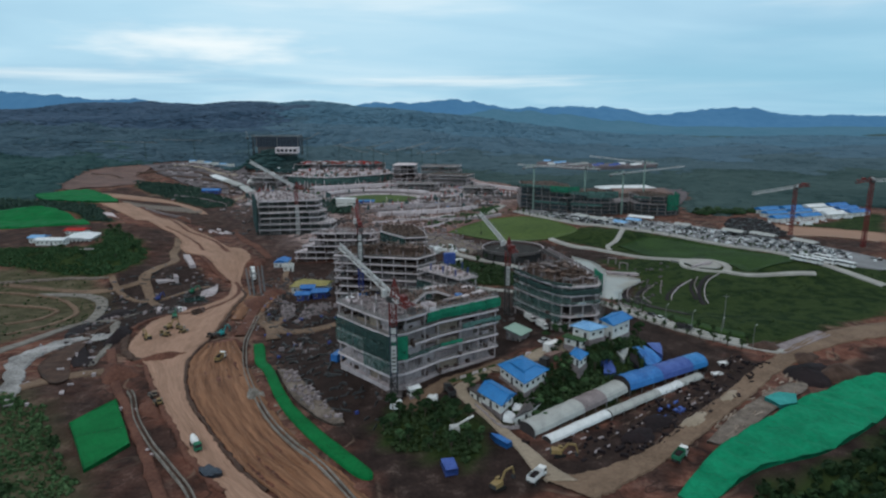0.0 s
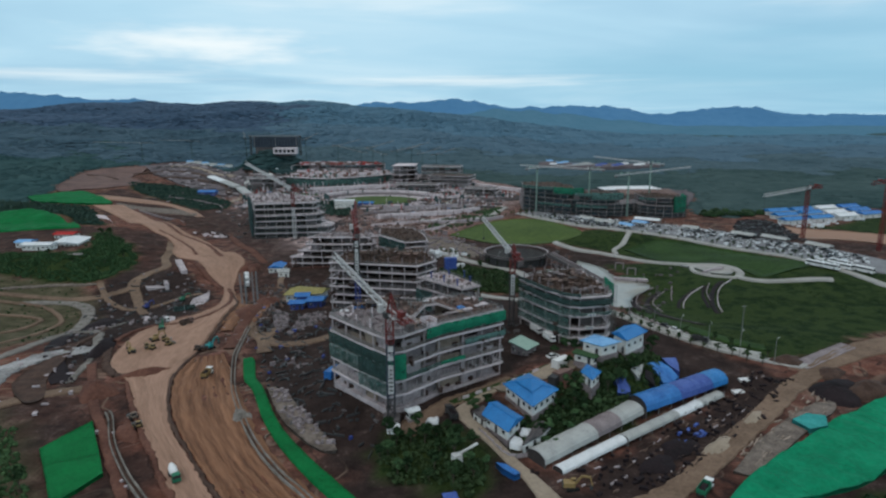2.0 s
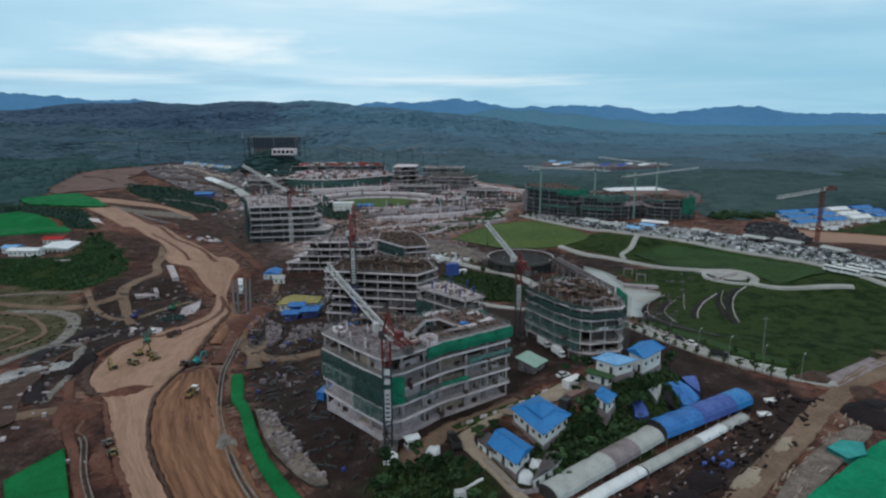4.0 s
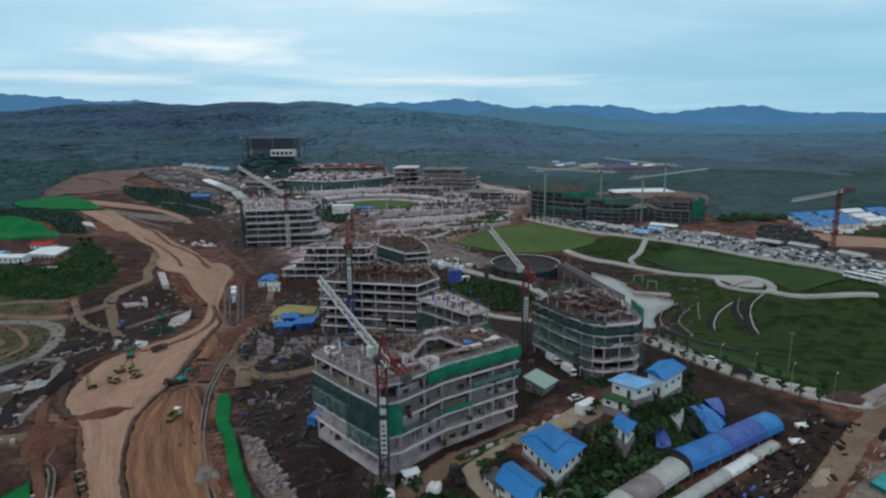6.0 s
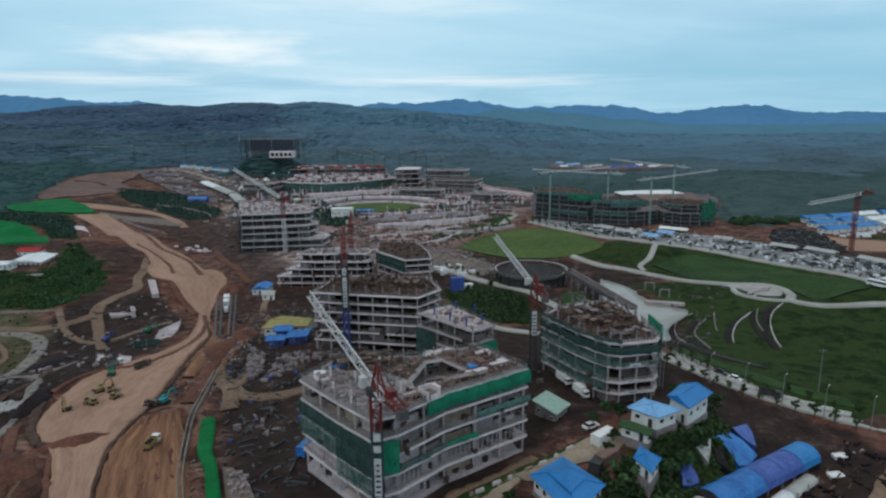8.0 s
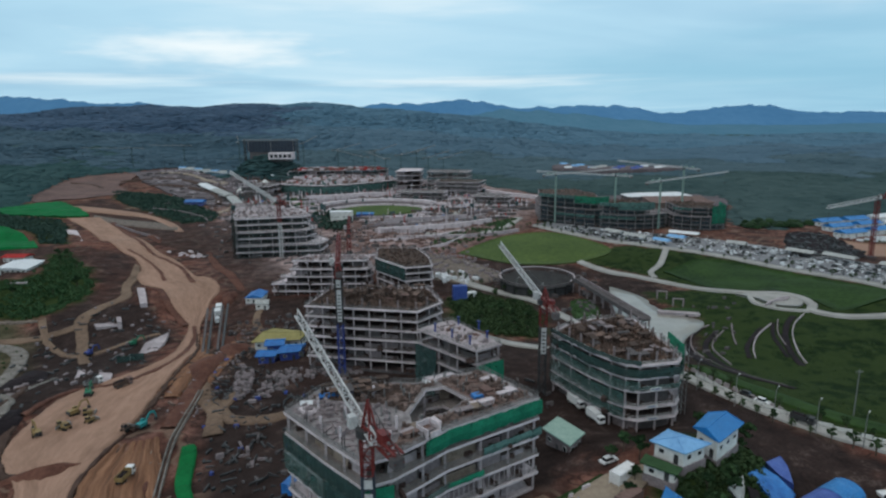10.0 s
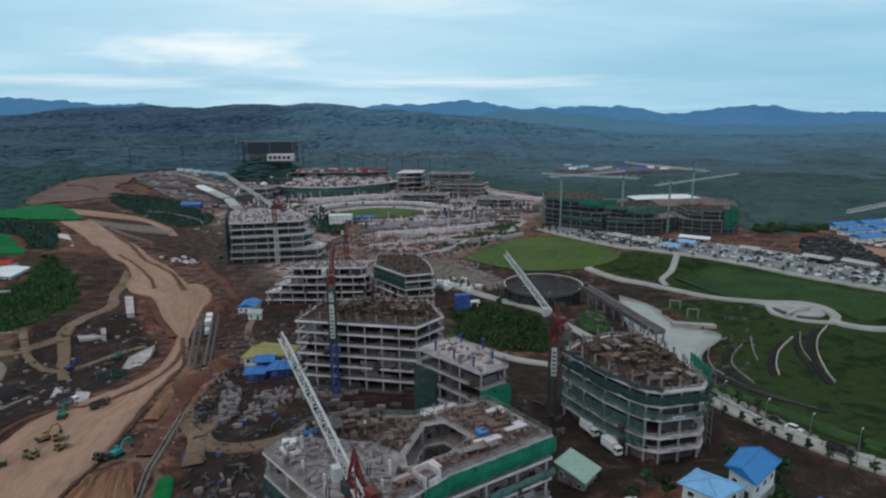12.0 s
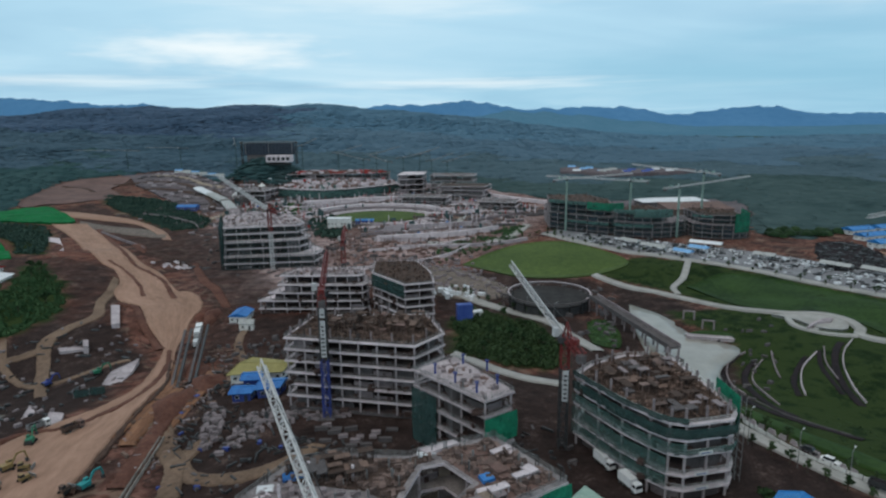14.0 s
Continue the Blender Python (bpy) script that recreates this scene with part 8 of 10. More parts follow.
def litter(name, label, poly, count, mat, seed, lo=(0.5, 0.3, 0.2), hi=(3.0, 1.2, 1.0), category="building materials", spin=None):
    """Loose pieces of building material lying about: too many and too small to tell apart."""
    rng = random.Random(seed)
    l_, h_ = np.min(poly, 0), np.max(poly, 0)
    a = np.array([(rng.uniform(l_[0], h_[0]), rng.uniform(l_[1], h_[1])) for _ in range(count * 3)])
    ok = (inside(poly, a[:, 0], a[:, 1]) > 0) & (((a[:, 0] + 70) / 48) ** 2 + ((a[:, 1] - 664) / 40) ** 2 > 1)
    a = a[ok][:count]
    z = lie(a[:, 0], a[:, 1])
    g = Geo()
    for (x, y), zz in zip(a, z):
        s = [rng.uniform(p, q) for p, q in zip(lo, hi)]
        g.box((x, y, zz + s[2] / 2 - 0.05), (s[0], s[1], s[2] + 0.3), spin + rng.gauss(0, 0.15) if spin is not None else rng.uniform(0, 3.14), rng.uniform(0.8, 1.0))
    return tagged(part(name, g, mat), label, category, kind="stuff")


FAR_SITE = [(-240, 740), (-190, 600), (-90, 590), (-20, 560), (40, 600), (90, 690), (0, 830), (-150, 880), (-260, 840)]
litter("scattered_materials", "white cabins and sheets over the far site", FAR_SITE, 90, ROOF_WHITE, 1, (1.0, 0.8, 0.6), (6, 2.5, 1.8))
litter("scattered_materials", "rusty stacks over the far site", FAR_SITE, 800, BROWN_ROOF, 2, (1.2, 0.8, 0.6), (8, 3, 2.2))
litter("scattered_materials", "grey concrete pieces over the far site", FAR_SITE, 200, CONCRETE_NEW, 3, (1.2, 0.8, 0.6), (8, 3, 2.6))
# Dark far goods take a lighter grey: distance haze put into colour.
litter("scattered_materials", "dark timber and steel stacks over the far site", FAR_SITE, 260, CONCRETE_DARK, 30, (1.2, 0.8, 0.6), (9, 3, 2.6))
# Long pieces laid crosswise to read as level streaks from the camera.
litter("scattered_materials", "long pale cast beams over the far site", FAR_SITE, 150, CONCRETE_PALE, 33, (10, 0.8, 0.8), (34, 1.8, 2.0), spin=0.1)
litter("scattered_materials", "long dark pieces laid across the far site", FAR_SITE, 240, CONCRETE_DARK, 34, (8, 0.8, 0.8), (30, 3.0, 2.4), spin=0.1)
litter("scattered_materials", "red banners and machines over the far site", FAR_SITE, 110, RED_CLOTH, 4, (0.8, 0.6, 0.8), (2.4, 1.6, 2.4))
litter("scattered_materials", "teal sheets and scaffold over the far site", FAR_SITE, 160, NET_PALE, 31, (1.0, 0.5, 0.8), (6, 1.2, 2.6))
litter("scattered_materials", "blue tarpaulins over the far site", FAR_SITE, 60, TARP_BLUE, 32, (1.5, 1.0, 0.8), (5, 3, 1.8))
litter("scattered_materials", "pale offcuts round the concrete frames", DARK_SITE, 120, CONCRETE_DARK, 5, (0.4, 0.3, 0.2), (2.4, 1.0, 0.7))
litter("scattered_materials", "dark stacked timber round the concrete frames", DARK_SITE, 420, STEEL_DARK, 6, (0.6, 0.2, 0.2), (4.5, 0.7, 0.7))
litter("scattered_materials", "blue sheets and drums round the concrete frames", DARK_SITE, 24, STEEL_BLUE, 7, (0.5, 0.5, 0.4), (1.8, 1.2, 1.0))
litter("scattered_materials", "timber and pipes in the storage yard", DARK_YARD, 150, FORMWORK, 8, (0.4, 0.2, 0.15), (4.0, 0.5, 0.5), spin=0.7)
litter("scattered_materials", "pale offcuts in the storage yard", DARK_YARD, 60, CONCRETE_PALE, 9, (0.3, 0.2, 0.15), (2.5, 0.5, 0.4), spin=0.7)
litter("scattered_materials", "dark clods and offcuts in the storage yard", DARK_YARD, 260, SOIL_DARK, 83, (0.5, 0.3, 0.2), (2.6, 1.0, 0.8))
litter("scattered_materials", "violet and blue scraps beside the low shed", [(56, 160), (70, 172), (74, 168), (60, 156)], 14, TARP_VIOLET, 84, (0.6, 0.4, 0.3), (2.4, 1.0, 0.8), spin=0.7)
litter("scattered_materials", "grey rubble in the western hollow", DARK_WEST, 60, CONCRETE, 10, (0.5, 0.4, 0.3), (2.6, 1.4, 1.0))
litter("scattered_materials", "white cut stones in the western hollow", [(-160, 240), (-130, 225), (-112, 190), (-124, 172), (-146, 190)], 16, CONCRETE_PALE, 11, (0.6, 0.5, 0.4), (3.0, 1.3, 0.9))
litter("scattered_materials", "pale timber beside the rubble bank", [(76, 150), (100, 168), (120, 190), (112, 192), (92, 172), (72, 154)], 130, PLY, 12, (0.8, 0.15, 0.12), (4.5, 0.4, 0.4), spin=0.75)
litter("scattered_materials", "white survey blocks along the cutting", [(-104, 180), (-88, 172), (-66, 146), (-56, 126), (-62, 122), (-76, 142), (-92, 160)], 9, CONCRETE_PALE, 13, (0.6, 0.5, 0.4), (1.6, 1.0, 0.9))
litter("scattered_materials", "stakes and blocks along the graded slope", [(-84, 236), (-66, 206), (-50, 178), (-30, 150), (-36, 150), (-56, 178), (-74, 210), (-88, 236)], 60, PLY, 14, (0.4, 0.3, 0.3), (2.0, 0.6, 0.5))
litter("scattered_materials", "pale stone among the red clay", [(-180, 490), (-150, 470), (-90, 440), (-80, 480), (-140, 560)], 90, CONCRETE_DARK, 15, (0.6, 0.5, 0.4), (5.0, 2.0, 1.2))
litter("scattered_materials", "white broken slabs beyond the road", [(-196, 488), (-176, 476), (-166, 481), (-184, 497)], 14, CONCRETE_NEW, 72, (1.5, 0.8, 0.5), (6.0, 2.0, 1.2), spin=2.6)
litter("scattered_materials", "grey broken stone on the rubble bank", [(-54, 194), (-49, 191), (-38, 173), (-28, 158), (-33, 158), (-46, 175)], 150, CONCRETE, 73, (0.4, 0.3, 0.6), (1.8, 1.2, 1.5))
litter("scattered_materials", "stored pieces between the stepped frame and the hollow", [(-100, 330), (-60, 300), (-50, 330), (-60, 380), (-100, 350)], 90, CONCRETE_DARK, 16, (0.6, 0.5, 0.4), (3.5, 1.8, 1.4))
litter("scattered_materials", "piled goods round the round building", [(10, 430), (60, 440), (90, 430), (70, 380), (50, 350), (62, 330), (70, 372), (30, 392)], 160, CONCRETE_DARK, 17, (0.6, 0.5, 0.4), (4.0, 2.0, 1.6))
litter("scattered_materials", "dark stacks along the lower terrace", [(84, 290), (100, 345), (118, 372), (140, 366), (122, 330), (96, 280)], 26, CONCRETE_DARK, 18, (0.6, 0.5, 0.4), (3.0, 1.6, 1.0))

# rows of precast pieces stacked between the frames
rng_ = random.Random(44)
PRECAST = [Geo().box((0, 0, h / 2), (l, w, h), 0, 0.97).mesh("precast_piece", CONCRETE if k % 2 else CONCRETE_DARK) for k, (l, w, h) in enumerate(((3.2, 1.1, 0.8), (2.6, 1.3, 1.0), (3.6, 1.0, 1.2), (2.0, 1.4, 0.7)))]
for r_ in range(12):
    for c_ in range(14):
        x_, y_ = -62 + c_ * 3.9 + rng_.uniform(-0.4, 0.4) + r_ * 0.5, 252 + r_ * 2.1 + rng_.uniform(-0.3, 0.3)
        if rng_.random() < 0.55 or x_ > -16 or (-58 < x_ < -40 and y_ < 268) or (x_ < -40 and y_ > 262) or (x_ > -40 and y_ > 264):
            continue
        ob_ = part("precast_piece", rng_.choice(PRECAST), CONCRETE)
        ob_.location = at_ground(x_, y_, -0.1)
        ob_.rotation_euler = (0, 0, rng_.gauss(0.15, 0.12))
        tagged(ob_, "grey precast concrete piece stacked on dark ground", "concrete piece", "stacked precast pieces")


# ---- precast store north-west of the netted frame ----
def block_stack(label, poly, count, mats, seed, lo, hi):
    """Cast blocks set down in loose rows, each a piece of its own on shared meshes."""
    rng = random.Random(seed)
    cx, cy = np.mean(poly, 0).tolist()
    st = thing("precast_stack", label, "precast blocks", at_ground(cx, cy), "precast stacks")
    shapes = []
    for m in mats:
        for _ in range(3):
            s = [rng.uniform(p, q) for p, q in zip(lo, hi)]
            shapes.append(Geo().box((0, 0, s[2] / 2), s, 0, 0.95).box((0, 0, s[2] + 0.1), (s[0] * 0.8, s[1] * 0.7, 0.2)).mesh("precast_block", m))
    (ax, ay), (bx, by) = np.min(poly, 0).tolist(), np.max(poly, 0).tolist()
    made = 0
    while made < count:
        x, y = rng.uniform(ax, bx), rng.uniform(ay, by)
        if float(inside(poly, np.array(x), np.array(y))) < 0.2:
            continue
        made += 1
        ob = part("precast_block", rng.choice(shapes), None, st)
        ob.location = Vector(at_ground(x, y, -0.1)) - Vector(st.location)
        ob.rotation_euler = (rng.gauss(0, 0.04), rng.gauss(0, 0.04), rng.choice((0.3, 1.87)) + rng.gauss(0, 0.25))
    return st


block_stack("rows of pale precast blocks on dark ground", [(-75, 281), (-69, 277), (-63, 255), (-69, 255), (-73, 262)], 80, (CONCRETE, CONCRETE_DARK), 5, (0.9, 0.7, 0.5), (2.4, 1.3, 1.3))
block_stack("curved rows of grey precast rings and kerbs", [(-61, 254), (-64, 270), (-56, 275), (-41, 275), (-30, 270), (-33, 265), (-46, 266), (-53, 262), (-57, 254)], 110, (CONCRETE, CONCRETE, CONCRETE_DARK), 6, (0.9, 0.6, 0.4), (3.4, 1.2, 0.9))
block_stack("dark stacked shutter panels with pale edges", [(-63, 229), (-46, 231), (-45, 214), (-60, 214)], 14, (STEEL_DARK, CONCRETE, CONCRETE_DARK), 7, (1.2, 0.5, 0.4), (5.0, 1.2, 1.2))
for x_, y_, r_ in ((95.5, 198, 0.3), (90.5, 191.5, 0.4)):
    block("white sheeted crate on the black spoil" if r_ < 0.35 else "white crate beside the low shed", [(x_ - 1.6, y_ - 1), (x_ + 1.6, y_ - 0.6), (x_ + 1.4, y_ + 1.2), (x_ - 1.8, y_ + 0.8)], 0.7, PAINT_WHITE, "covered_crate")

for k_, (dx_, m_) in enumerate(((0.0, CONCRETE_DARK), (2.0, STEEL_DARK), (5.4, CONCRETE_DARK), (7.2, STEEL_DARK))):
    run_ = part("pipe_run", Geo().beam((-117.0 + dx_, 358 + dx_, 0), (-94.0 + dx_, 292, 0), 0.9, 0.8), m_)
    za_ = float(lie(np.array(-97.0), np.array(307.0)))
    run_.location = (0, 0, za_ + 0.8)
    tagged(run_, "long dark culvert beam laid beside the road", "culvert", "culvert beams")
for line_, wide_, high_, mat_, lab_ in (([(-154, 730), (-110, 750), (-60, 763), (-22, 772)], 6.0, 5.0, CONCRETE_NEW, "long pale terrace behind the oval lawn"), ([(-58, 552), (-25, 559), (3, 566), (33, 585)], 2.0, 4.2, CONCRETE_NEW, "long pale retaining wall before the oval"),
                                         ([(-41, 529), (3, 529), (30, 533), (51, 544)], 2.0, 2.4, CONCRETE_PALE, "pale promenade wall behind the lawn"), ([(-79, 612), (-17, 602), (29, 610)], 2.0, 3.0, CONCRETE_PALE, "pale terrace edge below the oval"),
                                         ([(-73, 572), (-36, 581), (3, 596)], 1.6, 2.2, CONCRETE, "grey terrace edge below the oval"), ([(-80, 905), (-24, 868), (33, 811)], 5.0, 6.0, CONCRETE_NEW, "pale terrace at the far edge of the site"),
                                         ([(32, 785), (81, 754), (120, 719)], 4.0, 4.0, CONCRETE_NEW, "pale ramp towards the office blocks"), ([(-150, 700), (-128, 720), (-100, 734)], 3.0, 4.0, CONCRETE_PALE, "pale stepped edge beside the oval")):
    q_ = curve_through(line_, 18)
    zz_ = lie(q_[:, 0], q_[:, 1])
    g_ = Geo()
    for i_ in range(17):
        g_.beam((*q_[i_], zz_[i_] + high_ / 2 - 0.6), (*q_[i_ + 1], zz_[i_ + 1] + high_ / 2 - 0.6), wide_, high_ + 1.2)
    solo("retaining_wall", g_, mat_, lab_, "wall", "far retaining walls")
lay("dirt_track", strip("dirt_track", [(-24, 611), (0, 635), (24, 709), (45, 750)], [(-16, 606), (8, 630), (32, 705), (53, 746)], PAVING, 50, 5, 0.8, None, 1.2, ragged=0.6), "pale curving ramp east of the oval", "road")
lay("dirt_field", patch("dirt_field", [(2, 616), (30, 704), (62, 742), (49, 664), (26, 600)], SOIL_WET, 0.6, 8, rumple(12, 0.6)), "dark purple-brown field beside the pale ramp", "clearing")
lay("dirt_field", patch("dirt_field", [(-84, 606), (-18, 598), (26, 604), (4, 588), (-36, 574), (-74, 566), (-92, 580)], CLAY_RUST, 0.5, 8, rumple(12, 0.6)), "rusty graded field below the oval", "clearing")
hoarding("green net fence in the hollow", [(-129, 297), (-124, 298), (-119, 299)], 2.6, NET_DARK)

litter("standing_props", "pale columns and props standing over the far site", FAR_SITE, 220, CONCRETE_NEW, 101, (0.3, 0.3, 3.0), (0.8, 0.8, 10.0))
litter("standing_props", "rusty starter bars and posts over the far site", FAR_SITE, 240, BROWN_ROOF, 102, (0.3, 0.3, 2.5), (1.2, 0.8, 7.0))
litter("standing_props", "red posts and rigs over the far site", FAR_SITE, 70, RED_CLOTH, 103, (0.4, 0.4, 2.5), (0.9, 0.9, 8.0))
litter("standing_props", "teal scaffold bays over the far site", FAR_SITE, 120, SCAFFOLD_TEAL, 104, (1.5, 0.4, 2.5), (7.0, 0.8, 7.0))
litter("scattered_materials", "broad pale cast decks over the far site", [(-190, 640), (-90, 600), (20, 620), (60, 700), (0, 830), (-120, 770), (-180, 720)], 60, CONCRETE_NEW, 105, (8, 3.0, 0.6), (26, 7.0, 1.8), spin=0.15)
MID_FAR = [(-92, 492), (-30, 452), (20, 540), (40, 600), (-20, 612), (-92, 590)]
litter("scattered_materials", "dark timber and steel between the far frames", MID_FAR, 160, CONCRETE_DARK, 51, (0.8, 0.5, 0.5), (6, 2, 2.0))
litter("scattered_materials", "pale cast pieces between the far frames", MID_FAR, 60, CONCRETE, 52, (0.8, 0.5, 0.4), (6, 1.6, 1.4))
litter("scattered_materials", "rusty stacks between the far frames", MID_FAR, 260, BROWN_ROOF, 53, (0.8, 0.6, 0.5), (7, 2.2, 1.6), spin=0.1)
litter("standing_props", "posts and bars standing between the far frames", MID_FAR, 110, BROWN_ROOF, 106, (0.3, 0.3, 2.0), (0.7, 0.7, 5.5))
CLEARING = [(-404, 884), (-440, 940), (-418, 990), (-352, 960), (-296, 900), (-262, 840), (-224, 760), (-240, 706), (-290, 748), (-346, 822)]
litter("scattered_materials", "grey cabins and stacks over the far clearing", CLEARING, 60, CONCRETE_PALE, 91, (1.5, 1.0, 0.8), (9, 3, 3.0), spin=0.2)
litter("scattered_materials", "dark stacks over the far clearing", CLEARING, 130, CONCRETE_DARK, 92, (2.0, 1.0, 0.8), (14, 3, 2.6), spin=0.2)
for k_ in range(6):
    x_, y_ = -400 + k_ * 13, 985 - 3 * k_
    gz_ = float(lie(np.array(x_ + 4.0), np.array(y_ + 3.0)))
    house("grey cabin along the top of the far clearing", [(x_, y_), (x_ + 10, y_ + 1), (x_ + 10, y_ + 7), (x_, y_ + 6)], gz_, gz_ + 4.0, 1.2, ROOF_GREY if k_ % 2 else ROOF_PALE, "gable", 0.3, name="far_hut")
WEST_FAR = [(-330, 690), (-250, 640), (-190, 560), (-160, 500), (-190, 640), (-250, 780), (-300, 800)]
litter("scattered_materials", "grey spoil and stones along the far terraces", WEST_FAR, 120, CONCRETE_DARK, 54, (0.8, 0.6, 0.5), (6, 2.4, 1.6))
litter("scattered_materials", "pale stone along the far terraces", WEST_FAR, 50, CONCRETE_PALE, 55, (0.8, 0.6, 0.4), (5, 1.4, 1.0))
for line_, lab_ in (([(-100, 455), (-60, 446), (-30, 440)], "pale kerb wall behind the stepped frames"), ([(-90, 470), (-50, 476), (-10, 500), (10, 530)], "pale retaining wall curving towards the lawn"), ([(-60, 520), (-20, 530), (10, 552)], "low pale wall before the promenade"),
                    ([(-300, 690), (-262, 668), (-232, 640), (-214, 610)], "grey bench wall along the far haul road"), ([(-20, 700), (20, 672), (40, 650)], "pale ramp wall east of the oval"), ([(-290, 600), (-250, 560), (-215, 520)], "low grey wall beside the far haul road")):
    q_ = curve_through(line_, 16)
    g_ = Geo()
    zz_ = lie(q_[:, 0], q_[:, 1])
    for i_ in range(15):
        g_.beam((*q_[i_], zz_[i_] + 0.6), (*q_[i_ + 1], zz_[i_ + 1] + 0.6), 0.8, 2.6)
    solo("retaining_wall", g_, CONCRETE_NEW if "pale" in lab_ else CONCRETE, lab_, "wall", "far retaining walls")
litter("scattered_materials", "dark timber and sheets in the western hollow", DARK_WEST, 110, STEEL_DARK, 57, (0.6, 0.3, 0.2), (4.5, 1.2, 0.9))
litter("scattered_materials", "boards and clods beside the haul road", [(-94, 250), (-76, 244), (-74, 300), (-90, 350), (-104, 350), (-96, 300)], 200, FORMWORK, 58, (0.5, 0.3, 0.2), (3.5, 0.9, 0.7))
litter("scattered_materials", "pale stakes and blocks beside the haul road", [(-94, 250), (-76, 244), (-74, 300), (-90, 350), (-104, 350), (-96, 300)], 70, CONCRETE, 59, (0.4, 0.3, 0.3), (2.4, 0.7, 0.8))


# ---- machines and vehicles ----
def wheel(parent, x, y, r, w=0.3):
    t = part("wheel", Geo().tube((x, y - w / 2, r), (x, y + w / 2, r), r, 12), RUBBER, parent)
    part("rim", Geo().tube((x, y - w / 2 - 0.02, r), (x, y + w / 2 + 0.02, r), r * 0.5, 10), STEEL_GREY, t)


def excavator(label, x, y, rot, mat, swing=0.4, reach=1.0):
    e = thing("excavator", label, "excavator", at_ground(x, y, 0.45), "earth-moving machines")
    e.rotation_euler = (0, 0, rot)
    e.scale = (0.78, 0.78, 0.78)
    for s in (-1, 1):
        g = Geo()
        g.box((0, s * 1.25, 0.45), (3.0, 0.6, 0.85))
        for k in (-1.5, 1.5):
            g.tube((k, s * 1.25 - 0.3, 0.45), (k, s * 1.25 + 0.3, 0.45), 0.43, 10)
        part("track", g, RUBBER, e)
    part("undercarriage", Geo().box((0, 0, 0.7), (2.0, 2.0, 0.5)), STEEL_DARK, e)
    c, s = math.cos(swing), math.sin(swing)

    def R(px, py, pz):
        return (px * c - py * s, px * s + py * c, pz)

    part("house", Geo().box(R(-0.7, 0, 1.65), (3.4, 2.5, 1.3), swing, 0.94), mat, e)
    part("counterweight", Geo().box(R(-2.3, 0, 1.5), (0.8, 2.5, 1.1), swing, 0.9), STEEL_DARK, e)
    cab = part("cab", Geo().box(R(0.6, 0.75, 2.1), (1.5, 1.0, 1.7), swing, 0.9), mat, e)
    part("cab_window", Geo().box(R(0.9, 0.75, 2.3), (1.25, 1.06, 0.9), swing, 0.92), GLASS_DARK, cab)
    part("boom", Geo().beam(R(0.8, -0.3, 1.6), R(2.8, -0.3, 4.4), 0.45, 0.6).beam(R(2.8, -0.3, 4.4), R(5.2 * reach, -0.3, 4.2), 0.42, 0.55), mat, e)
    part("stick", Geo().beam(R(5.1 * reach, -0.3, 4.4), R(5.9 * reach, -0.3, 1.5), 0.36, 0.45), mat, e)
    part("bucket", Geo().box(R(5.6 * reach, -0.3, 1.0), (0.9, 1.2, 1.0), swing, 0.7), STEEL_DARK, e)
    return e


def bulldozer(label, x, y, rot, mat=YELLOW):
    b = thing("bulldozer", label, "bulldozer", at_ground(x, y, 0.45), "earth-moving machines")
    b.rotation_euler = (0, 0, rot)
    b.scale = (0.8, 0.8, 0.8)
    for s in (-1, 1):
        part("track", Geo().box((0, s * 1.1, 0.5), (3.2, 0.55, 0.95), 0, 0.85), RUBBER, b)
    part("body", Geo().box((0.5, 0, 1.3), (2.2, 1.3, 0.9), 0, 0.92), mat, b)
    cab = part("cab", Geo().box((-0.8, 0, 1.9), (1.4, 1.5, 1.9), 0, 0.85), mat, b)
    part("cab_window", Geo().box((-0.8, 0, 2.2), (1.36, 1.46, 0.8), 0, 0.9), GLASS_DARK, cab)
    part("blade", Geo().box((2.5, 0, 0.75), (0.25, 3.4, 1.2), 0, 1.0, 0.0), STEEL_GREY, b)
    for s in (-1, 1):
        part("push_arm", Geo().beam((0.2, s * 1.5, 0.6), (2.45, s * 1.4, 0.6), 0.2), mat, b)
    return b


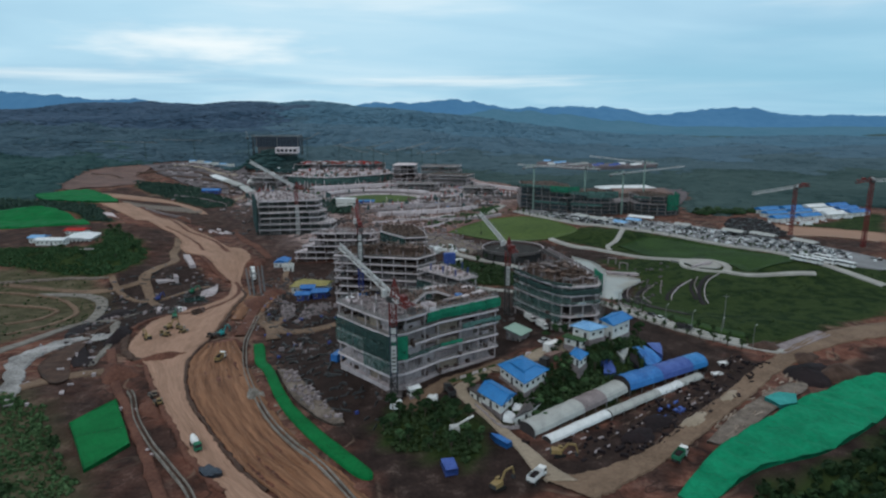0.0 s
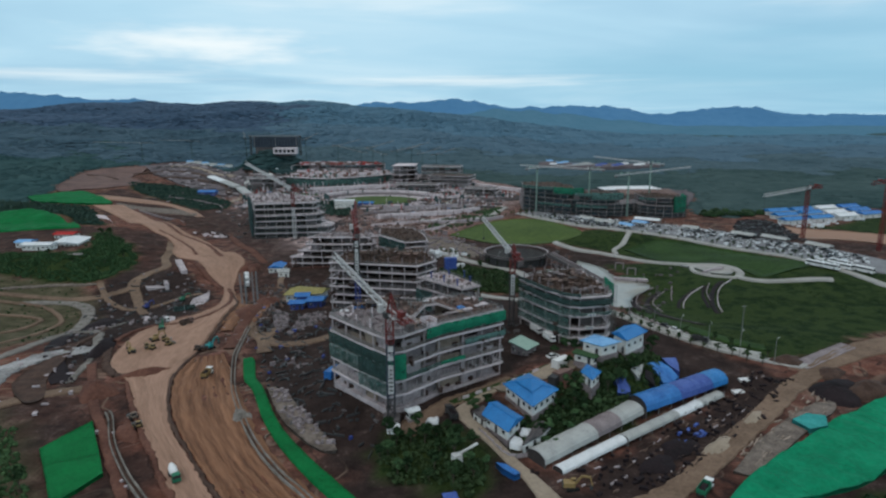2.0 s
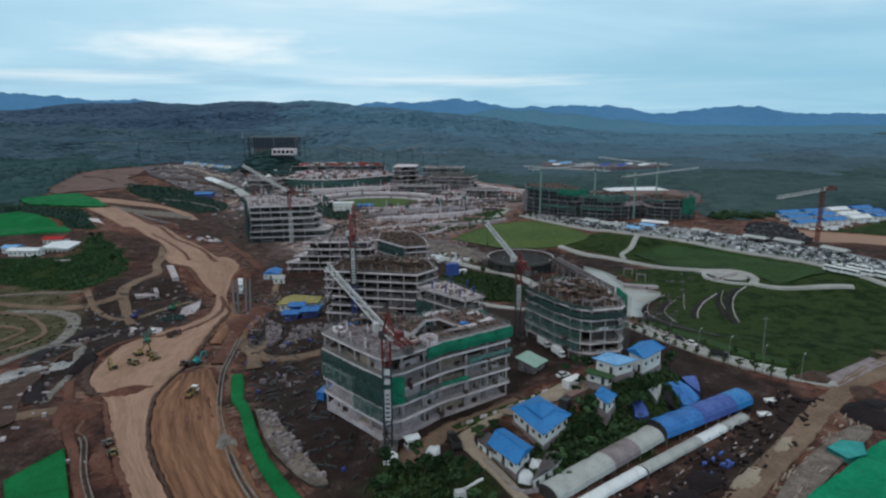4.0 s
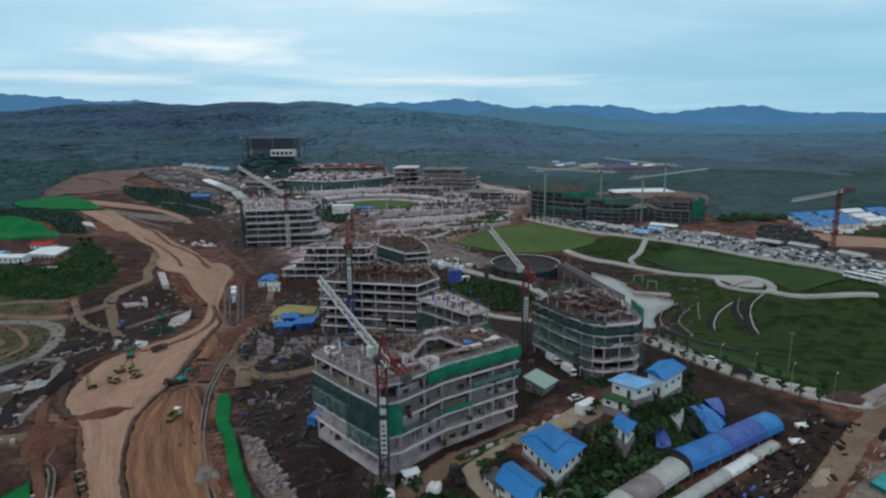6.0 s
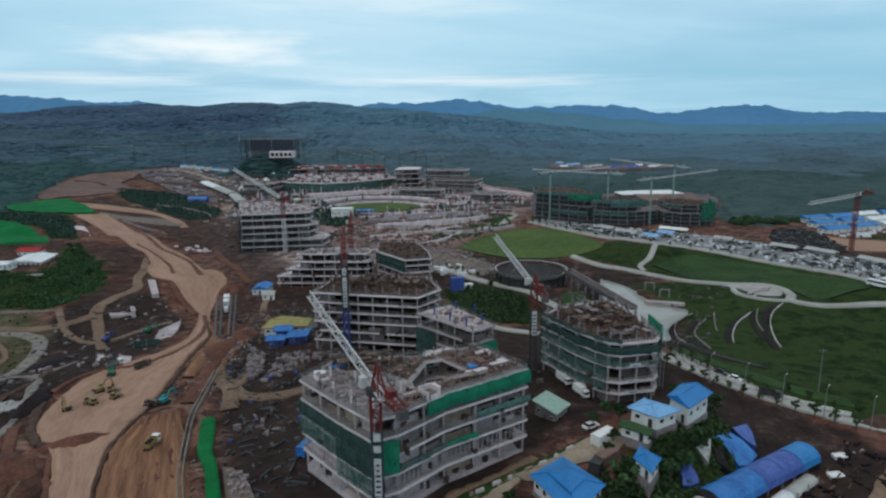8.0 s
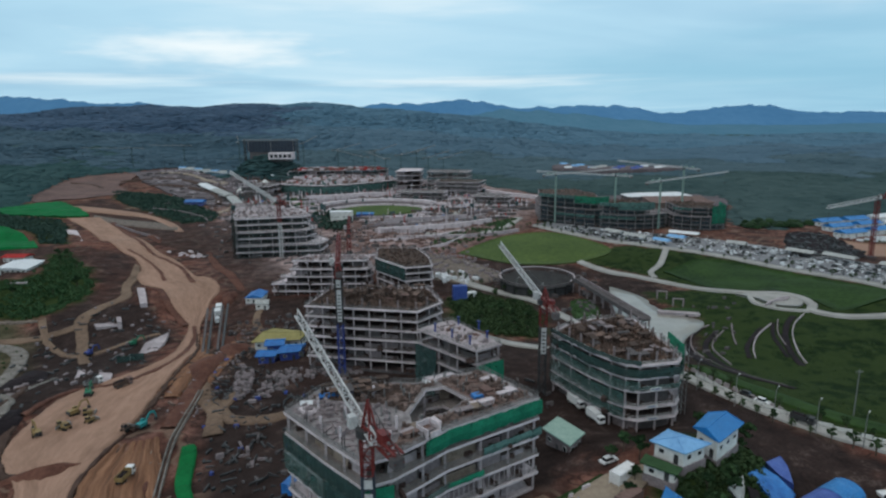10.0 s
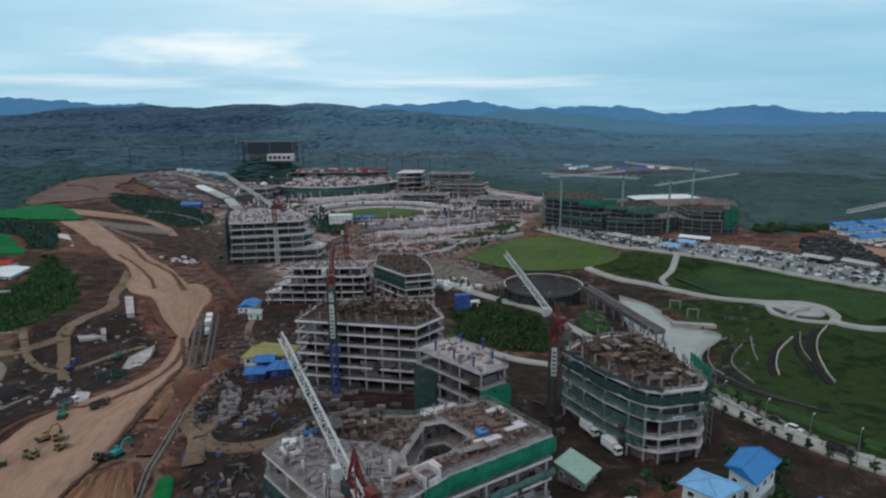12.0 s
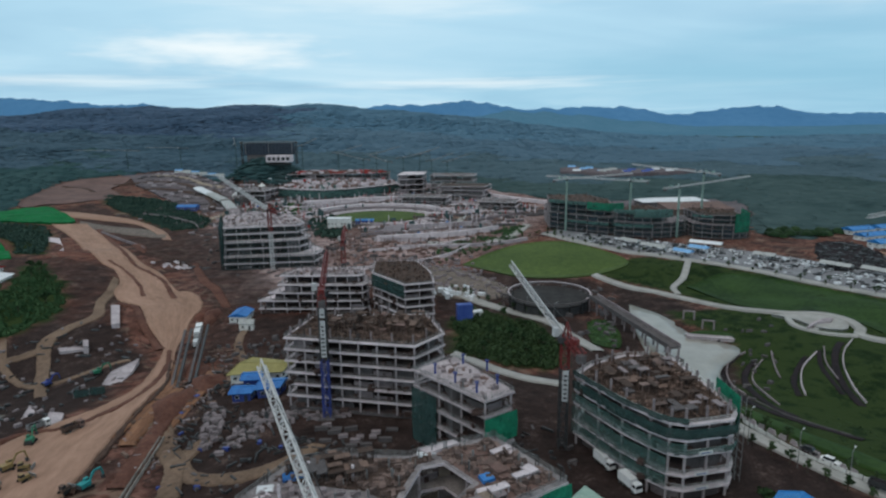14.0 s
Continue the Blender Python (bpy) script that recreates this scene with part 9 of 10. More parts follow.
def truck(label, x, y, rot, cab_mat, body_mat, kind="dump", up=0.45):
    t = thing("truck", label, "truck", at_ground(x, y, up), "trucks")
    t.rotation_euler = (0, 0, rot)
    t.scale = (0.8, 0.8, 0.8)
    part("chassis", Geo().box((0, 0, 0.85), (7.4, 0.9, 0.35)), STEEL_DARK, t)
    cab = part("cab", Geo().box((2.9, 0, 1.85), (1.9, 2.4, 2.3), 0, 0.93), cab_mat, t)
    part("windscreen", Geo().box((3.82, 0, 2.25), (0.1, 2.1, 0.95)), GLASS_DARK, cab)
    for s in (-1, 1):
        part("side_window", Geo().box((3.0, s * 1.17, 2.3), (1.1, 0.08, 0.8)), GLASS_DARK, cab)
    if kind == "dump":
        g = Geo()
        g.box((-1.0, 0, 1.35), (5.0, 2.4, 0.25))
        for s in (-1, 1):
            g.box((-1.0, s * 1.2, 2.0), (5.0, 0.14, 1.5))
        g.box((1.45, 0, 2.2), (0.14, 2.4, 1.9))
        g.box((-3.45, 0, 1.95), (0.14, 2.4, 1.4))
        part("tipper_body", g, body_mat, t)
        part("load", Geo().box((-1.0, 0, 2.2), (4.6, 2.2, 1.0), 0, 0.6), SOIL_DARK, t)
    elif kind == "mixer":
        g = Geo().tube((-3.3, 0, 3.0), (-1.6, 0, 2.5), 0.7, 14, 1.25).tube((-1.6, 0, 2.5), (0.6, 0, 2.1), 1.25, 14, 1.2).tube((0.6, 0, 2.1), (1.6, 0, 1.9), 1.2, 14, 0.6)
        part("drum", g, body_mat, t)
        part("chute", Geo().beam((-3.5, 0, 2.6), (-4.2, 0, 1.3), 0.5, 0.12), STEEL_GREY, t)
    else:
        part("box_body", Geo().box((-1.1, 0, 2.3), (5.4, 2.45, 2.5)), body_mat, t)
    for wx in (2.7, -1.4, -2.7):
        for s in (-1, 1):
            wheel(t, wx, s * 1.05, 0.52, 0.36)
    return t


def bus(label, x, y, rot, mat=PAINT_WHITE, length=10.5, up=0.5):
    b = thing("bus", label, "bus", at_ground(x, y, up), "buses and coaches")
    b.rotation_euler = (0, 0, rot)
    body = part("body", Geo().box((0, 0, 1.75), (length, 2.5, 2.7), 0, 0.96), mat, b)
    for s in (-1, 1):
        part("window_band", Geo().box((0, s * 1.23, 2.2), (length * 0.9, 0.06, 0.85)), GLASS_DARK, body)
    part("windscreen", Geo().box((length / 2 - 0.02, 0, 2.1), (0.08, 2.1, 1.1)), GLASS_DARK, body)
    for wx in (length * 0.32, -length * 0.3):
        for s in (-1, 1):
            wheel(b, wx, s * 1.1, 0.5)
    return b


def car_model(mat, label):
    c = thing("car", label, "car", (0, 0, 0), "parked cars")
    g = Geo()
    g.add([(-2.1, -0.85, 0.35), (2.1, -0.85, 0.35), (2.1, 0.85, 0.35), (-2.1, 0.85, 0.35), (-2.1, -0.85, 0.85), (2.1, -0.82, 0.78), (2.1, 0.82, 0.78), (-2.1, 0.85, 0.85)], [(3, 2, 1, 0), (4, 5, 6, 7), (0, 1, 5, 4), (1, 2, 6, 5), (2, 3, 7, 6), (3, 0, 4, 7)])
    part("body", g, mat, c)
    part("cabin", Geo().box((-0.3, 0, 1.12), (2.5, 1.55, 0.6), 0, 0.78), GLASS_DARK, c)
    part("roof", Geo().box((-0.3, 0, 1.44), (1.9, 1.2, 0.06)), mat, c)
    for wx in (-1.3, 1.3):
        for s in (-1, 1):
            part("wheel", Geo().tube((wx, s * 0.75 - 0.1, 0.32), (wx, s * 0.75 + 0.1, 0.32), 0.32, 10), RUBBER, c)
    return c


excavator("yellow excavator working on the haul road", -114, 246, 0.5, YELLOW, 0.6)
excavator("yellow excavator with a lowered boom on the haul road", -117, 233, 2.2, YELLOW, 0.2)
excavator("teal excavator on the haul road", -89.5, 238.5, 0.9, TEAL, 0.3)
excavator("yellow excavator beside the storage yard", 28.5, 139, 0.2, YELLOW, -0.3)
excavator("yellow excavator with a pale arm beside the lane", 12.5, 126.3, 0.6, YELLOW, 0.2, 1.2)
excavator("pale green excavator below the concrete raft", -117.5, 259.5, 1.8, TRUCK_GREEN, 0.1)
excavator("blue excavator in the western hollow", -152, 318, 0.8, STEEL_BLUE, 0.4)
excavator("green excavator in the western hollow", -135, 322, 0.2, TRUCK_GREEN, 0.7)
bulldozer("yellow bulldozer on the haul road", -110, 246, 0.3)
bulldozer("yellow bulldozer scraping clay", -111, 236.5, 2.9)
bulldozer("yellow bulldozer beside the others", -106.5, 241, 1.2)
bulldozer("dark yellow bulldozer near the road's edge", -113, 238, 0.9)
bulldozer("rust brown bulldozer beside the teal excavator", -93.5, 236.5, 1.3, FORMWORK)
bulldozer("small pale bulldozer on the road shoulder", -86, 174, 2.2, YELLOW)
bulldozer("small yellow roller-like machine on the shoulder", -90, 179.5, 2.3, PLY)
truck("yellow-green dump truck with a pale cab on the graded slope", -80.5, 211, 1.5, PAINT_WHITE, YELLOW)
truck("green concrete mixer truck on the haul road", -65, 148.5, -0.95, TRUCK_GREEN, PAINT_WHITE, "mixer")
truck("green dump truck with a white cab beside the netting", 58, 138, 0.85, PAINT_WHITE, TRUCK_GREEN)
truck("white truck turning out of the lane", 21.5, 128.5, 0.9, PAINT_WHITE, PAINT_WHITE)
truck("grey dump truck on the upper haul road", -121, 268, 1.0, PAINT_WHITE, STEEL_GREY)
truck("rust brown truck beside the concrete raft", -110, 266.5, 1.0, BROWN_ROOF, FORMWORK)
truck("white box truck below the rounded frame", 34.9, 238.0, -1.17, PAINT_WHITE, PAINT_WHITE, "box")
truck("white box truck beside the rounded frame", 38.4, 229.0, -1.17, PAINT_WHITE, PAINT_WHITE, "box")
truck("dark dump truck by the paved lane", 93, 228, -0.8, STEEL_DARK, STEEL_DARK)
truck("white truck among the cabins", -112, 356, 1.9, PAINT_WHITE, PAINT_WHITE, "box")
for x_, y_, r_ in ((206, 349, -1.1), (210, 343, -1.1), (213, 350, -1.1), (217, 343, -1.1), (221, 352, -1.1), (224, 336, -1.1)):
    bus("white coach parked in the vehicle yard", x_, y_, r_)

CARS = [car_model(PAINT_WHITE, "small white car parked in the vehicle yard"), car_model(PAINT_MIX, "small silver car parked in the vehicle yard"), car_model(STEEL_DARK, "small dark car parked in the vehicle yard")]
rng_ = random.Random(8)
row_a, row_b = curve_through([(84, 548), (112, 512), (140, 482), (184, 448), (212, 404), (226, 366)], 34), curve_through([(100, 556), (138, 524), (168, 500), (206, 468), (240, 410), (254, 364)], 34)
for k_ in range(34):
    for u_ in (0.12, 0.3, 0.5, 0.68, 0.86):
        if rng_.random() < 0.36:
            continue
        p_ = row_a[k_] * (1 - u_) + row_b[k_] * u_
        d_ = row_a[min(k_ + 1, 33)] - row_a[max(k_ - 1, 0)]
        copy_thing(rng_.choice(CARS), Matrix.Translation(at_ground(p_[0] + rng_.uniform(-1, 1), p_[1] + rng_.uniform(-1, 1), 0.5)) @ Matrix.Rotation(math.atan2(d_[1], d_[0]) + math.pi / 2 + rng_.gauss(0, 0.08), 4, "Z"))
for i_, c_ in enumerate(CARS):
    c_.matrix_basis = Matrix.Translation(at_ground(95 + 5 * i_, 531 - 6 * i_, 0.55)) @ Matrix.Rotation(0.6, 4, "Z")
for x_, y_, r_, m_ in ((34.5, 199.7, 0.5, PAINT_WHITE), (88, 239, -0.9, PAINT_WHITE), (86, 244, -1.0, STEEL_DARK)):
    v_ = copy_thing(CARS[0] if m_ is PAINT_WHITE else CARS[2], Matrix.Translation(at_ground(x_, y_, 0.6)) @ Matrix.Rotation(r_, 4, "Z"))
    v_["label"] = "small white site car standing on bare ground" if m_ is PAINT_WHITE else "small dark site car standing on the paved lane"


def canopy(label, x, y, rot, size, mat):
    c = thing("canopy", label, "canopy", at_ground(x, y, 0.3), "canopies")
    c.rotation_euler = (0, 0, rot)
    part("roof", Geo().add([(-size[0] / 2, -size[1] / 2, 3.2), (size[0] / 2, -size[1] / 2, 3.2), (size[0] / 2, size[1] / 2, 3.2), (-size[0] / 2, size[1] / 2, 3.2), (-size[0] / 2, 0, 4.6), (size[0] / 2, 0, 4.6)],
                         [(0, 1, 5, 4), (2, 3, 4, 5), (1, 2, 5), (3, 0, 4), (3, 2, 1, 0)]), mat, c)
    for sx in (-0.47, 0, 0.47):
        for sy in (-0.46, 0.46):
            part("post", Geo().box((sx * size[0], sy * size[1], 1.5), (0.2, 0.2, 3.4)), STEEL_GREY, c)
    return c


for x_, y_, r_, s_, m_ in ((127, 497, -0.9, (18, 6), ROOF_GREY), (163, 505, -0.6, (20, 7), ROOF_WHITE), (138, 476, -0.9, (12, 6), ROOF_PALE), (184, 470, -0.7, (12, 6), ROOF_GREY), (152, 488, -0.8, (12, 7), ROOF_PALE),
                           (118, 520, -0.9, (14, 6), ROOF_GREY), (226, 430, -1.0, (18, 7), ROOF_GREY), (238, 400, -1.1, (16, 7), ROOF_GREY), (212, 446, -0.9, (16, 7), ROOF_GREY)):
    canopy("open shelter with a pale sheet roof in the vehicle yard", x_, y_, r_, s_, m_)
litter("scattered_materials", "white kiosks and kerb stacks in the vehicle yard", [(84, 545), (130, 480), (178, 444), (206, 396), (218, 350), (258, 352), (240, 410), (204, 472), (130, 540)], 260, ROOF_WHITE, 61, (0.8, 0.6, 0.5), (3.5, 1.8, 1.6))
litter("scattered_materials", "dark pallets in the vehicle yard", [(84, 545), (130, 480), (178, 444), (206, 396), (218, 350), (258, 352), (240, 410), (204, 472), (130, 540)], 260, STEEL_DARK, 62, (0.8, 0.6, 0.5), (4.5, 2.0, 1.6))

truck("dark dump truck parked below the netted frame", 2.0, 168.5, 1.9, STEEL_DARK, STEEL_DARK)


# ---- park structures ----
def curved_wall(label, pts, h, w=0.7, mat=CONCRETE_PALE):
    """A low cast wall along a curve, following the ground."""
    line = curve_through(pts, 26)
    g = Geo()
    z = lie(line[:, 0], line[:, 1])
    for i in range(len(line) - 1):
        (ax, ay), (bx, by) = line[i], line[i + 1]
        g.beam((ax, ay, z[i] + h / 2 - 0.3), (bx, by, z[i + 1] + h / 2 - 0.3), w, h + 0.6)
    return solo("terrace_wall", g, mat, label, "wall", "curved terrace walls")


for pts_, m_, h_ in (([(112, 334), (104.5, 329), (98.4, 318.6), (94.7, 306), (93.4, 293)], CONCRETE, 0.8), ([(93.2, 291), (93.9, 283), (96, 274), (101, 266), (106, 259)], CONCRETE_DARK, 0.5), ([(115, 326.5), (107.7, 317.5), (103, 308), (100.3, 295), (99, 283)], CONCRETE, 0.8),
                     ([(121, 332.4), (116.5, 320.7), (112.7, 309)], CONCRETE, 0.8), ([(135.3, 327.5), (124.4, 316.3), (116, 302), (111.7, 291.5)], CONCRETE_PALE, 0.9),
                     ([(140.7, 332.3), (133.6, 318.4), (129.3, 304)], CONCRETE, 0.8), ([(156, 339.8), (145.4, 327.4), (137.3, 314), (130.3, 296.7), (127.6, 286.5)], CONCRETE_PALE, 0.8)):
    curved_wall("low curved concrete terrace wall in the meadow" if m_ is not CONCRETE_DARK else "dark curved retaining wall at the meadow's edge", pts_, h_ * 0.75, 0.42, m_)
# Bare earth strips, darkened to put the walls' shadow into their colour.
for pts_, w_ in (([(108, 333), (96, 318), (91.5, 299), (90.5, 284), (94.5, 271), (101, 263), (107, 256)], 3.2), ([(111, 325), (104, 316), (99.6, 306), (97, 294), (96, 282), (99, 272)], 2.2), ([(130, 325), (121, 314), (113.6, 302), (109.6, 291)], 1.8),
                 ([(150, 337), (142, 327), (134, 313), (127.6, 297), (125, 284)], 2.4), ([(137, 329), (131, 317), (127, 304), (124, 292)], 1.6)):
    q_ = curve_through(pts_, 12)
    t_ = np.gradient(q_, axis=0)
    t_ /= np.hypot(t_[:, 0], t_[:, 1])[:, None]
    n_ = np.stack([-t_[:, 1], t_[:, 0]], 1) * w_ / 2
    lay("terrace_cut", strip("terrace_cut", [tuple(p) for p in q_ - n_], [tuple(p) for p in q_ + n_], SOIL_DARK, 60, 5, 0.25, None, 0.6, ragged=0.3), "dark bare earth with painted shadow along a terrace wall", "earth bank")
lay("lane_verge", strip("lane_verge", [(80, 277), (83, 264), (88.5, 251), (95, 240), (105, 231), (118, 224)], [(86, 277), (88, 269), (92, 259), (97, 251), (105, 240), (118, 231)], MEADOW, 60, 6, 0.35, None, 0.8, ragged=0.3), "green verge between lane and meadow", "verge")


for p_ in curve_through([(79, 266), (81, 259), (84, 250), (87, 242), (91, 235)], 12).tolist():
    k_ = int(p_[0] * 13) % 3
    b_ = part("traffic_barrier", Geo().box((0, 0, 0.5), (0.5, 2.2 + 0.4 * k_, 1.2), 0, 0.6), CONCRETE_PALE)
    b_.location = at_ground(p_[0], p_[1], 0.35)
    b_.rotation_euler = (0, 0, 0.35 + 0.15 * k_)
    tagged(b_, "pale concrete traffic barrier on the grass verge", "barrier", "traffic barriers")


lay("foot_rubble", strip("foot_rubble", [(-13, 166), (-6, 173), (0, 179), (8, 184.6), (19, 192)], [(-9, 160), (-1, 170), (4, 176), (11, 181), (22, 188)], SOIL_TRACK, 60, 6, 0.4, None, 0.8, ragged=0.7), "brown rubble at the netted frame's foot", "earth bank")
lay("grass_verge", strip("grass_verge", [(1, 177.5), (8, 182), (16, 187), (24, 192), (32, 196)], [(2.6, 175.5), (9.4, 179.6), (17, 184.6), (25, 190), (33, 194)], MEADOW, 60, 5, 0.5, None, 0.8, ragged=0.3), "narrow green verge along the sandy lane", "verge")
for k_, (x_, y_) in enumerate(((4.4, 177.6), (6.2, 178.6), (10, 181), (13, 182.6), (17.6, 185.6), (21, 187.6), (24.4, 190), (28, 192.2))):
    b_ = part("traffic_barrier", Geo().box((0, 0, 0.35), (2.2 if k_ % 3 else 1.0, 0.45, 0.9), 0, 0.9), CONCRETE_NEW if k_ % 4 else PLY)
    b_.location = at_ground(x_, y_, 0.5)
    b_.rotation_euler = (0, 0, 0.55)
    tagged(b_, "white traffic barrier along the sandy lane" if k_ % 4 else "tan traffic barrier along the sandy lane", "barrier", "traffic barriers")


def round_building(x, y, r, top):
    bz = float(lie(np.array(x), np.array(y))) - 0.5
    b = thing("round_building", "low dark round building with a weathered rim and shallow dished roof", "building", (x, y, bz))
    H = top - bz
    g = Geo()
    n = 48
    ring = [(math.cos(2 * math.pi * i / n), math.sin(2 * math.pi * i / n)) for i in range(n)]
    part("drum_wall", Geo().prism([(c * r * 0.93, s * r * 0.93) for c, s in ring], -3, H - 2.4), STEEL_DARK, b, "dark glazed drum")
    part("roof", Geo().prism([(c * r * 0.97, s * r * 0.97) for c, s in ring], H - 2.4, H - 1.9), surface("dull_grey_deck", (0.016, 0.015, 0.016), (0.055, 0.052, 0.05), 0.2), b)
    for i in range(n):
        (c, s), (c2, s2) = ring[i], ring[(i + 1) % n]
        g.beam((c * r, s * r, H - 0.3), (c2 * r, s2 * r, H - 0.3), 0.5, 0.7)
    part("rim", g, CONCRETE_DARK, b, "dark weathered concrete rim")
    cap = Geo()
    for i in range(-5, 26):
        (c, s), (c2, s2) = ring[i % n], ring[(i + 1) % n]
        cap.beam((c * r, s * r, H + 0.2), (c2 * r, s2 * r, H + 0.2), 0.8, 0.4)
    part("coping", cap, CONCRETE_PALE, b, "pale cast coping on half the rim")
    for i in range(0, n, 3):
        c, s = ring[i]
        part("fin", Geo().box((c * r * 0.96, s * r * 0.96, H / 2 - 1), (0.3, 0.9, H), math.atan2(s, c) + math.pi / 2), STEEL_DARK, b)
    return b


round_building(46, 401, 20, -1.6)

# elevated walkway towards the pond
wk_a, wk_b = Vector((65.6, 392, -1.2)), Vector((81, 324, -1.0))
walk_way = thing("elevated_walkway", "long dark covered walkway on columns beside the pond", "walkway", at_ground(73, 358))
o_ = Vector(walk_way.location)
d_ = (wk_b - wk_a).normalized()
s_ = Vector((-d_.y, d_.x, 0))
part("deck", Geo().beam(wk_a - o_, wk_b - o_, 5.0, 0.8), CONCRETE_DARK, walk_way)
for side_ in (-1, 1):
    part("parapet", Geo().beam(wk_a - o_ + s_ * 2.4 * side_ + Vector((0, 0, 0.9)), wk_b - o_ + s_ * 2.4 * side_ + Vector((0, 0, 0.9)), 0.35, 1.1), CONCRETE if side_ > 0 else CONCRETE_DARK, walk_way)
for k_ in range(9):
    c_ = wk_a + (wk_b - wk_a) * (k_ / 8)
    for side_ in (-1, 1):
        q_ = c_ + s_ * 1.8 * side_ - o_
        gz_ = float(lie(np.array(c_.x), np.array(c_.y))) - o_.z - 1
        part("column", Geo().box((q_.x, q_.y, (q_.z + gz_) / 2), (0.6, 0.6, q_.z - gz_)), CONCRETE, walk_way)
litter("scattered_materials", "rusty frames piled at the walkway's end", [(74, 322), (84, 334), (88, 328), (80, 314)], 50, FORMWORK, 71, (0.8, 0.4, 0.4), (4.0, 1.0, 3.0))
# small jetty frames by the pond
for x_, y_, r_, l_ in ((107, 358, -0.3, 5), (104, 372, -0.3, 5)):
    j_ = thing("portal_frame", "pale concrete portal frame by the pond", "frame", at_ground(x_, y_, -0.3), "portal frames")
    j_.rotation_euler = (0, 0, r_)
    part("beam", Geo().box((0, 0, 4.2), (l_, 1.0, 0.4)), CONCRETE, j_)
    for sx_ in (-0.45, 0.45):
        part("column", Geo().box((sx_ * l_, 0, 2.0), (0.7, 0.9, 4.4)), CONCRETE, j_)
block("pale low island kerb in the pond", [(95, 348), (112, 344), (112, 347), (95, 351)], 2.0, CONCRETE_PALE, "island_kerb")
lay("island", patch("island", [(95, 352), (104, 346), (113, 346), (111, 352), (102, 355)], MEADOW, 0.9, 2), "small grassy spit in the pond", "ground")
lay("park_plaza", patch("park_plaza", [(140, 371), (157, 371), (165, 361), (160, 350), (150, 352), (146, 362)], PAVING, 0.9, 3), "pale plaza with curved steps", "plaza")
for k_ in range(4):
    curved_wall("curved pale step of the plaza", [(144 + 2.2 * k_, 350 + 2 * k_), (150 + 2 * k_, 356 + 1.5 * k_), (158 + 1.0 * k_, 358 + 1.2 * k_)], 1.8, 0.6, CONCRETE_PALE)
lay("park_path", strip("park_path", [(112, 412), (114, 426), (124, 440), (136, 466)], [(115, 412), (117, 425), (127, 438), (139, 464)], PAVING, 40, 4, 0.6, None, 1.0), "narrow pale path up to the vehicle yard", "path")
lay("plaza_floor", patch("plaza_floor", [(-30, 440), (-8, 420), (12, 412), (30, 424), (20, 450), (-10, 480), (-40, 470)], RUBBLE, 0.45, 5), "pale unfinished plaza paving", "plaza")
litter("scattered_materials", "white sheets and tents on the unfinished plaza", [(-14, 414), (6, 410), (14, 420), (2, 440), (-12, 436)], 22, ROOF_WHITE, 72, (1.0, 0.8, 0.8), (5, 3, 2.6))
litter("scattered_materials", "goods stored round the plaza", [(-60, 430), (-8, 416), (30, 424), (10, 500), (-60, 500)], 200, CONCRETE, 73, (0.8, 0.6, 0.5), (5, 2, 1.8))

# ---- the far oval and the terraces behind it ----
n_ = 40
oval_ = [(-70 + 42 * math.cos(2 * math.pi * i / n_), 664 + 34 * math.sin(2 * math.pi * i / n_)) for i in range(n_)]
lay("oval_lawn", patch("oval_lawn", oval_, LAWN, 0.8, 6), "far bright oval lawn", "lawn")
stand = thing("oval_terrace", "pale stepped terrace ringing the oval lawn", "terrace", (-70, 664, -4))
for k_, (r_, h_, w_) in enumerate(((1.10, 0.3, 3.4), (1.22, 2.4, 4.4), (1.36, 4.4, 5.0))):
    for i in range(n_):
        a_, b_ = 2 * math.pi * i / n_, 2 * math.pi * (i + 1.04) / n_
        if k_ > 0 and not 0.35 < a_ < 2.75:
            continue
        part("terrace_block", Geo().beam((44 * r_ * math.cos(a_), 36 * r_ * math.sin(a_), h_ / 2 - 1), (44 * r_ * math.cos(b_), 36 * r_ * math.sin(b_), h_ / 2 - 1), w_, h_ + 2), CONCRETE_NEW if k_ != 1 else CONCRETE, stand)
frame_building("long terraced complex with pale decks and a green band", [(-200, 800), (-172, 784), (-144, 778), (-120, 788), (-92, 812), (-66, 840), (-84, 884), (-200, 872)], -4, [1.5, 7.0], gap=14, inner=40, slab_mat=CONCRETE_NEW, deck=None, seed=31, infill=0.5, nets=[(0, 5, -2.0, 5.4, NET_PALE)], planks=0, rail=False, scaffold=[(0, 5, -4, 8.5)], tube_mat=SCAFFOLD_TEAL)
for lab_, cnt_, mat_, seed_ in (("pale sheets and crates stored over the decks", 340, CONCRETE_NEW, 61), ("brown stacks stored over the decks", 190, BROWN_ROOF, 62), ("teal scaffold stacks stored over the decks", 60, NET_PALE, 63), ("red stacks stored over the decks", 40, RED_CLOTH, 64)):
    rng_ = random.Random(seed_)
    g_ = Geo()
    zone_ = [(-196, 803), (-144, 782), (-94, 816), (-70, 842), (-87, 880), (-196, 868)]
    while cnt_:
        x_, y_ = rng_.uniform(-198, -68), rng_.uniform(780, 884)
        if float(inside(zone_, np.array(x_), np.array(y_))) > 1:
            cnt_ -= 1
            h_ = rng_.uniform(0.6, 4.6)
            g_.box((x_, y_, 7.0 + h_ / 2), (rng_.uniform(1, 7), rng_.uniform(0.8, 3), h_), rng_.uniform(0, 3))
    tagged(part("scattered_materials", g_, mat_), lab_, "building materials", kind="stuff")
